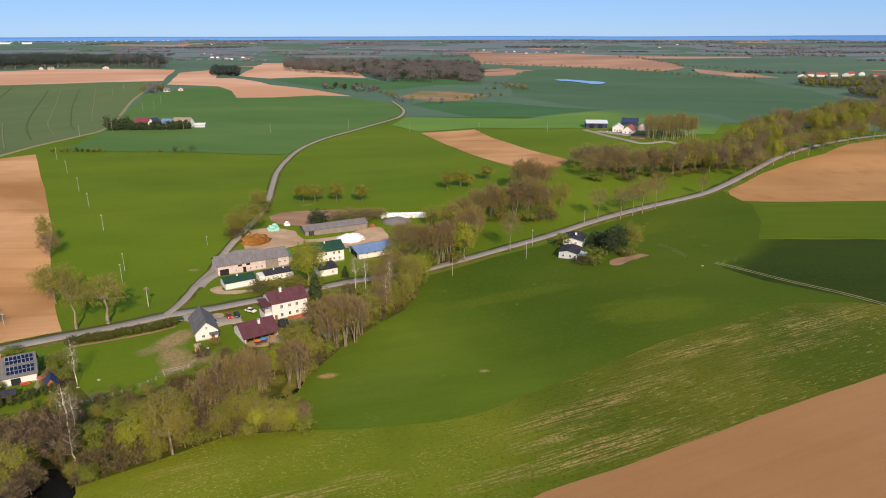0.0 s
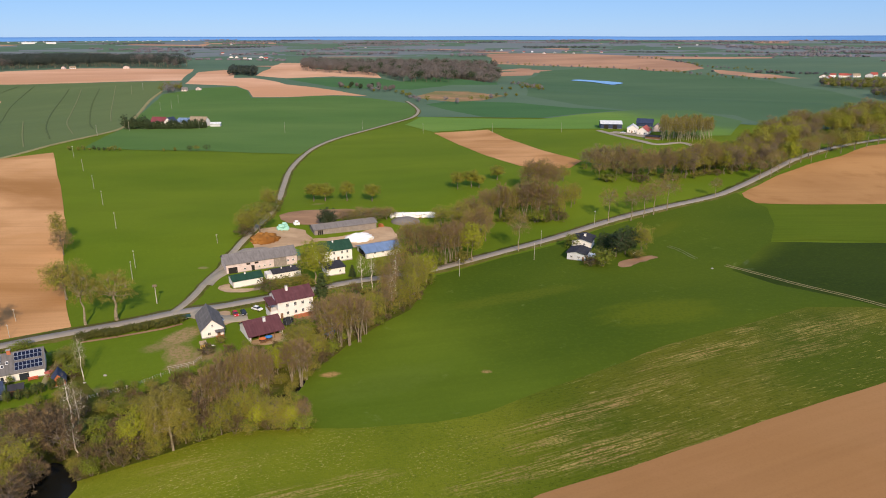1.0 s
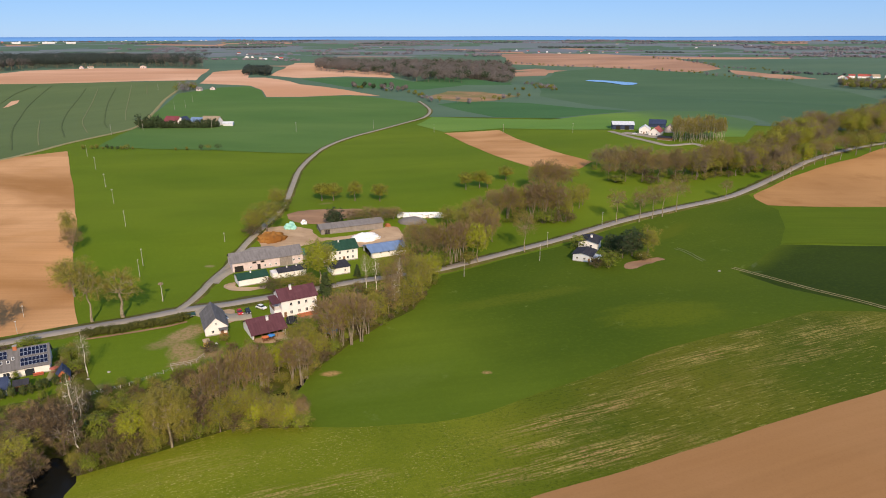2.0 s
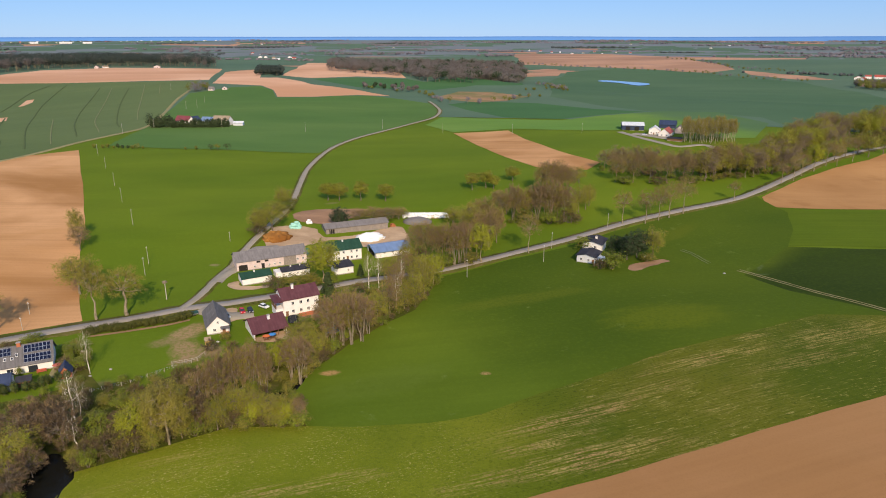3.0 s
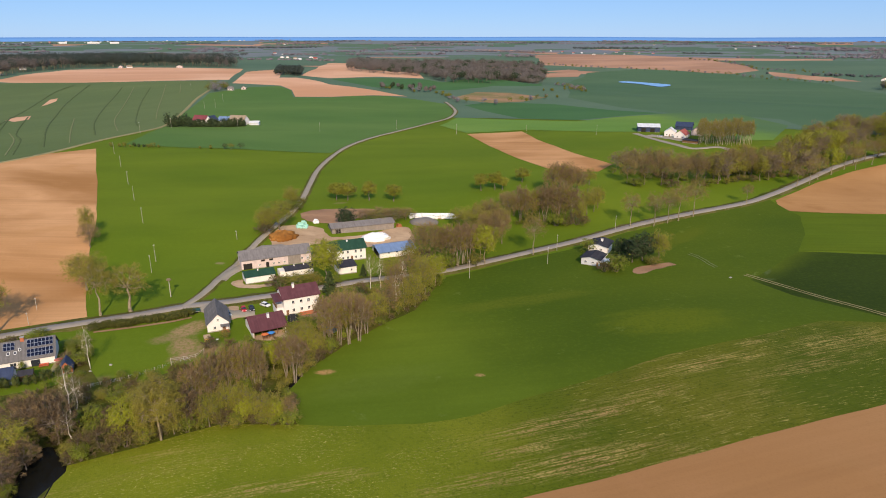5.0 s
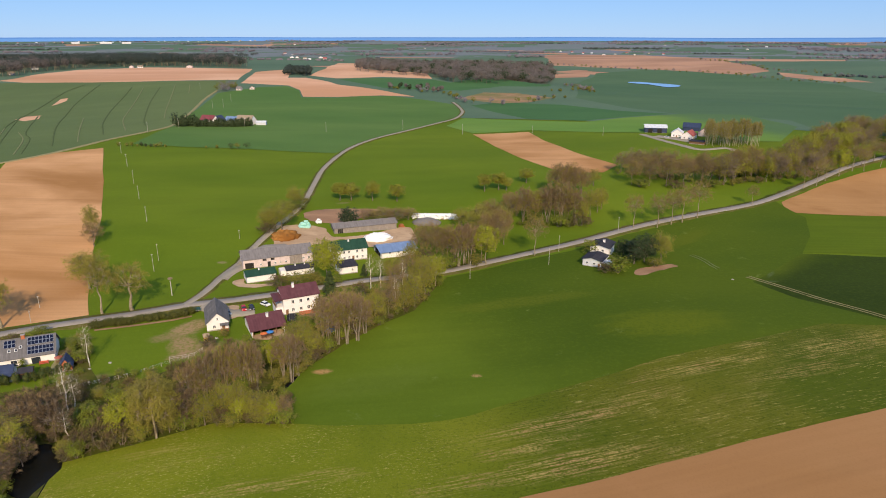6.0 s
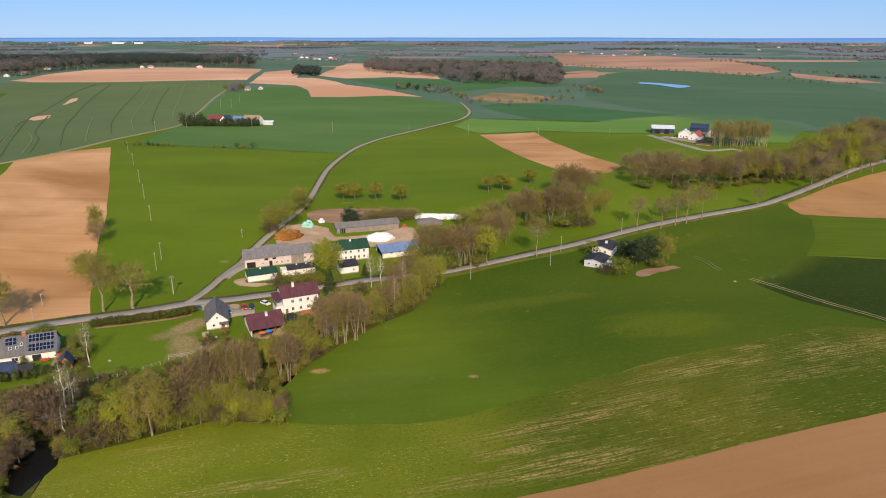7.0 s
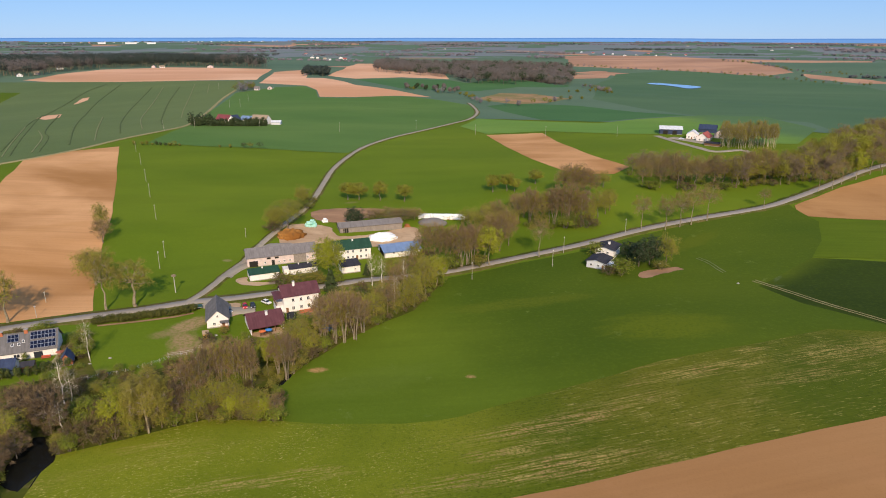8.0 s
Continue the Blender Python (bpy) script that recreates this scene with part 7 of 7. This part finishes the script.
# cars
def car(name, coat, label):
    ob = tagged(new(name), label, "car", "parked cars")
    rubber, glass, lamp_red, lamp_white = RUBBER, GLASS, LAMP_RED, FRAME
    prof = [(-2.1, 0.32), (-2.12, 0.62), (-2.0, 0.86), (-1.2, 0.93), (0.9, 0.98), (1.9, 0.95), (2.08, 0.85), (2.1, 0.35)]
    bm = prism([(x, z) for x, z in prof], -0.86, 0.86, "y")
    bmesh.ops.bevel(bm, geom=bm.edges[:], offset=0.06, segments=2, affect="EDGES")
    body = part("body", bm, coat, ob)
    bm = bmesh.new()
    low, top = [(-1.15, -0.8), (1.75, -0.8), (1.75, 0.8), (-1.15, 0.8)], [(-0.45, -0.62), (1.15, -0.62), (1.15, 0.62), (-0.45, 0.62)]
    a = [bm.verts.new((x, y, 0.93)) for x, y in low]
    b = [bm.verts.new((x, y, 1.42)) for x, y in top]
    for i in range(4):
        bm.faces.new((a[i], a[(i + 1) % 4], b[(i + 1) % 4], b[i]))
    bm.faces.new(b)
    bm.faces.new(a)
    part("cabin_glass", bm, glass, ob, "dark tinted glass")
    roof_bm = box((-0.5, -0.64, 1.40), (1.2, 0.64, 1.47))
    bmesh.ops.bevel(roof_bm, geom=roof_bm.edges[:], offset=0.03, segments=2, affect="EDGES")
    part("roof", roof_bm, coat, ob)
    for x in (-1.32, 1.3):
        for y in (-0.8, 0.8):
            wheel = part("wheel", tube((x, y - 0.1, 0.32), (x, y + 0.1, 0.32), 0.32, sides=14), rubber, ob)
            part("rim", tube((x, y - 0.115, 0.32), (x, y + 0.115, 0.32), 0.19, sides=12), ALLOY, wheel)
    for y in (-0.62, 0.62):
        part("headlight", box((-2.13, y - 0.2, 0.62), (-2.02, y + 0.2, 0.78)), lamp_white, ob, "clear headlight")
        part("tail_light", box((2.02, y - 0.16, 0.62), (2.12, y + 0.16, 0.85)), lamp_red, ob, "red tail light")
    return ob


RUBBER = paint("tyre_rubber", (0.02, 0.02, 0.02), 0.9, 0.1)
LAMP_RED = paint("red_lens", (0.35, 0.02, 0.02), 0.3, 0.1)
for x, y, turn, colour, text in ((-71.2, 216.4, 118, (0.42, 0.02, 0.03), "red hatchback parked on the gravel forecourt"),
                                 (-68.6, 217.4, 118, (0.02, 0.022, 0.03), "black hatchback parked beside a red car"),
                                 (-64.8, 221.2, 150, (0.75, 0.76, 0.76), "white hatchback parked on the grass edge"),
                                 (-75.2, 211.6, 130, (0.16, 0.19, 0.24), "blue-grey car parked beside the low house")):
    c = car("car", paint("car_paint", colour, 0.25, 0.05), text)
    c.matrix_basis = pose(x, y, land(x, y) + 0.16, 0, 0, turn)
c = car("car", paint("car_paint", (0.7, 0.7, 0.7), 0.25, 0.05), "white car parked at the valley farm")
c.matrix_basis = pose(163, 596, land(163, 596) + 0.5, 0, 0, 150)

TRAILER = tagged(new("trailer"), "low trailer under a dark teal cover", "trailer")
TRAILER.matrix_basis = pose(-87.6, 212.2, land(-87.6, 212.2) + 0.1, 0, 0, 32)
TEAL = paint("teal_cover", (0.020, 0.060, 0.058), 0.6, 0.25, 1.5)
part("bed", box((-1.7, -0.8, 0.45), (1.7, 0.8, 0.75)), STONE, TRAILER)
cover = prism([(-0.86, 0.70), (-0.82, 1.15), (-0.4, 1.45), (0.4, 1.45), (0.82, 1.15), (0.86, 0.70)], -1.78, 1.78, "x")
part("cover", cover, TEAL, TRAILER, "dark teal cover sheet")
for x in (-0.6, 0.6):
    for y in (-0.78, 0.78):
        part("wheel", tube((x, y - 0.09, 0.3), (x, y + 0.09, 0.3), 0.3, sides=14), RUBBER, TRAILER)

# poles
POLE = paint("concrete_pole", (0.42, 0.39, 0.33), 0.9, 0.25, 2)
STICK = paint("nest_sticks", (0.30, 0.24, 0.17), 0.95, 0.4, 4)


def pole(height, label):
    ob = tagged(new("utility_pole"), label, "pole", "utility poles")
    part("post", tube((0, 0, -0.6), (0, 0, height), 0.11, sides=8, r2=0.07), POLE, ob)
    part("crossarm", box((-0.28, -0.04, height - 0.32), (0.28, 0.04, height - 0.24)), POLE, ob)
    for x in (-0.24, 0, 0.24):
        part("insulator", tube((x, 0, height - 0.22), (x, 0, height + 0.02 + (0.2 if x == 0 else 0)), 0.05, sides=8), FRAME, ob)
    return ob


def place_all(first, spots, turn):
    for i, (x, y) in enumerate(spots):
        m = pose(x, y, land(x, y), 0, 0, turn + 7 * math.sin(i * 2.1))
        if i:
            copy_thing(first, m)
        else:
            first.matrix_basis = m


place_all(pole(7.6, "pale concrete utility pole in a meadow"),
          [(-125.5, 259), (-151.5, 299), (-175, 335), (-194.5, 365), (-219.8, 403), (-245, 440), (-121.8, 247.8), (9.5, 257.7), (43, 277.3), (48.7, 296.7), (80.9, 329.8)], 40)
place_all(pole(4.2, "short pale pole standing in a meadow"), [(-100.6, 288)], 40)
place_all(pole(8.8, "pale concrete utility pole among the crops"),
          [(-137.5, 587), (-73, 620), (-16, 605), (47, 606), (110.2, 609), (-268.7, 574.6), (-215.8, 595.4), (-404, 917), (-312, 800), (-298, 743), (-305, 730), (-278, 538), (316, 1847)], 10)
place_all(pole(4.5, "short leaning pole on the ploughland"), [(-139.3, 196.4), (-144.8, 208.7)], 0)
NESTPOLE = tagged(new("nest_pole"), "concrete pole carrying a stork nest of sticks", "pole")
NESTPOLE.matrix_basis = pose(-102.8, 225.2, land(-102.8, 225.2), 0, 0, 0)
part("post", tube((0, 0, -0.6), (0, 0, 6.6), 0.2, sides=8, r2=0.14), POLE, NESTPOLE)
part("platform", tube((0, 0, 6.55), (0, 0, 6.68), 0.6, sides=10), TIMBER, NESTPOLE)
nest = bmesh.new()
for i in range(90):
    g, r, z = ROLL.uniform(0, 6.3), ROLL.uniform(0.3, 0.85), ROLL.uniform(6.7, 7.3)
    e = Vector((-math.sin(g), math.cos(g), ROLL.uniform(-0.3, 0.3))) * ROLL.uniform(0.3, 0.6)
    p = Vector((r * math.cos(g), r * math.sin(g), z))
    tube(p - e, p + e, 0.035, nest, 4)
part("nest", nest, STICK, NESTPOLE, "large round nest of sticks")["kind"] = "stuff"

# paddock fence, rails and garden things
WEATHERED = paint("weathered_post", (0.42, 0.37, 0.29), 0.95, 0.3, 3)
FENCE = tagged(new("fence"), "old wire fence on weathered wooden posts", "fence")
FENCE.matrix_basis = pose(0, 0, 0)
line = smooth([(-97, 157.5), (-92.5, 160.5), (-88.3, 163.2), (-84.8, 166.6), (-81.6, 170.4), (-78.2, 174.4), (-74, 178)], 2.4)
for p in line:
    z = land(p.x, p.y)
    part("post", tube((p.x, p.y, z - 0.4), (p.x + ROLL.uniform(-0.1, 0.1), p.y, z + 1.35), 0.09, sides=6), WEATHERED, FENCE)
for h in (0.5, 0.9, 1.2):
    bm = bmesh.new()
    for a, b in zip(line, line[1:]):
        tube((a.x, a.y, land(a.x, a.y) + h), (b.x, b.y, land(b.x, b.y) + h), 0.012, bm, 4)
    part("wire", bm, ALLOY, FENCE)
RAILS = tagged(new("fence"), "pale wooden rail fence of a small pen", "fence")
RAILS.matrix_basis = pose(0, 0, 0)
pen = [(-79.5, 176.5), (-76.2, 178.2), (-73.2, 180.2), (-72.2, 184.0)]
for (ax, ay), (bx, by) in zip(pen, pen[1:]):
    for h in (0.6, 1.1):
        part("rail", tube((ax, ay, land(ax, ay) + h), (bx, by, land(bx, by) + h), 0.06, sides=6), WEATHERED, RAILS)
for x, y in pen:
    part("post", tube((x, y, land(x, y) - 0.4), (x, y, land(x, y) + 1.3), 0.09, sides=6), WEATHERED, RAILS)


def trampoline(at, coat, label):
    ob = tagged(new("trampoline"), label, "trampoline")
    ob.matrix_basis = pose(at[0], at[1], land(*at), 0, 0, 20)
    part("mat", tube((0, 0, 0.78), (0, 0, 0.84), 1.7, sides=28), RUBBER, ob)
    ring = bmesh.new()
    for i in range(28):
        a, b = 2 * math.pi * i / 28, 2 * math.pi * (i + 1) / 28
        box((-0.22, -0.2, -0.04), (0.22, 0.2, 0.04), ring)
        bmesh.ops.transform(ring, matrix=pose(1.75 * math.cos(a), 1.75 * math.sin(a), 0.86, 0, 0, math.degrees(a)), verts=ring.verts[-8:])
    part("pad", ring, coat, ob)["kind"] = "stuff"
    for i in range(6):
        a = 2 * math.pi * i / 6
        part("leg", tube((1.85 * math.cos(a), 1.85 * math.sin(a), -0.2), (1.85 * math.cos(a), 1.85 * math.sin(a), 2.3), 0.03, sides=6), ALLOY, ob)
    net = bmesh.new()
    bmesh.ops.create_cone(net, cap_ends=False, segments=28, radius1=1.85, radius2=1.85, depth=1.4, matrix=Matrix.Translation((0, 0, 1.6)))
    part("net", net, coat, ob)
    return ob


trampoline((-50.8, 209.6), paint("dark_net", (0.03, 0.035, 0.045), 0.8, 0.2), "round trampoline with a dark safety net")
trampoline((-35.4, 202.4), paint("blue_net", (0.05, 0.16, 0.42), 0.7, 0.2), "round trampoline with a bright blue net")


def parasol_table(at, coat, label):
    ob = tagged(new("garden_table"), label, "table")
    ob.matrix_basis = pose(at[0], at[1], land(*at), 0, 0, 30)
    part("tabletop", box((-0.9, -0.5, 0.70), (0.9, 0.5, 0.76)), TIMBER, ob)
    for x in (-0.75, 0.75):
        for y in (-0.4, 0.4):
            part("leg", box((x - 0.05, y - 0.05, -0.1), (x + 0.05, y + 0.05, 0.70)), TIMBER, ob)
    part("parasol_pole", tube((0, 0, 0), (0, 0, 2.3), 0.03, sides=8), ALLOY, ob)
    part("parasol", tube((0, 0, 1.95), (0, 0, 2.35), 1.3, sides=10, r2=0.05), coat, ob, "bright canvas parasol")
    return ob


parasol_table((-54.4, 196.6), paint("blue_canvas", (0.06, 0.22, 0.50), 0.8, 0.2), "garden table under a blue parasol")
parasol_table((-56.0, 195.2), paint("orange_canvas", (0.60, 0.16, 0.05), 0.8, 0.2), "garden table under an orange parasol")
parasol_table((-111.6, 170.8), paint("red_canvas", (0.42, 0.12, 0.09), 0.8, 0.2), "garden table under a faded red parasol")
CABIN = house("play_house", "small yellow play house on legs", "play house", (-74.2, 189.6), 30, 1.7, 1.5, 1.9, 0.7, TAN, paint("yellow_paint", (0.72, 0.48, 0.10), 0.7, 0.2), over=0.2, plinth=False)
TROUGH = mound("stone", (116.4, 263.0), (0.7, 0.55, 0.5), STONE, "pale boulder in the crop", "stone", 12, 0.2)
mound("stone", (89.6, 285.5), (0.9, 0.6, 0.6), FILM_WHITE, "white sack lying beside a garden", "sack", 13, 0.2)
for i, (x, y) in enumerate([(-58.8, 192.6), (-57.6, 190.9), (-60.4, 194.0), (-96.4, 172.4), (-100.2, 168.0), (-71.5, 193.0)]):
    mound("rubble", (x, y), (0.5, 0.4, 0.35), FILM_WHITE if i == 5 else STONE, "small pale pile of garden clutter", "clutter", 20 + i, 0.3, "garden clutter")

# the last ridge of the horizon, its blue haze painted into the coat
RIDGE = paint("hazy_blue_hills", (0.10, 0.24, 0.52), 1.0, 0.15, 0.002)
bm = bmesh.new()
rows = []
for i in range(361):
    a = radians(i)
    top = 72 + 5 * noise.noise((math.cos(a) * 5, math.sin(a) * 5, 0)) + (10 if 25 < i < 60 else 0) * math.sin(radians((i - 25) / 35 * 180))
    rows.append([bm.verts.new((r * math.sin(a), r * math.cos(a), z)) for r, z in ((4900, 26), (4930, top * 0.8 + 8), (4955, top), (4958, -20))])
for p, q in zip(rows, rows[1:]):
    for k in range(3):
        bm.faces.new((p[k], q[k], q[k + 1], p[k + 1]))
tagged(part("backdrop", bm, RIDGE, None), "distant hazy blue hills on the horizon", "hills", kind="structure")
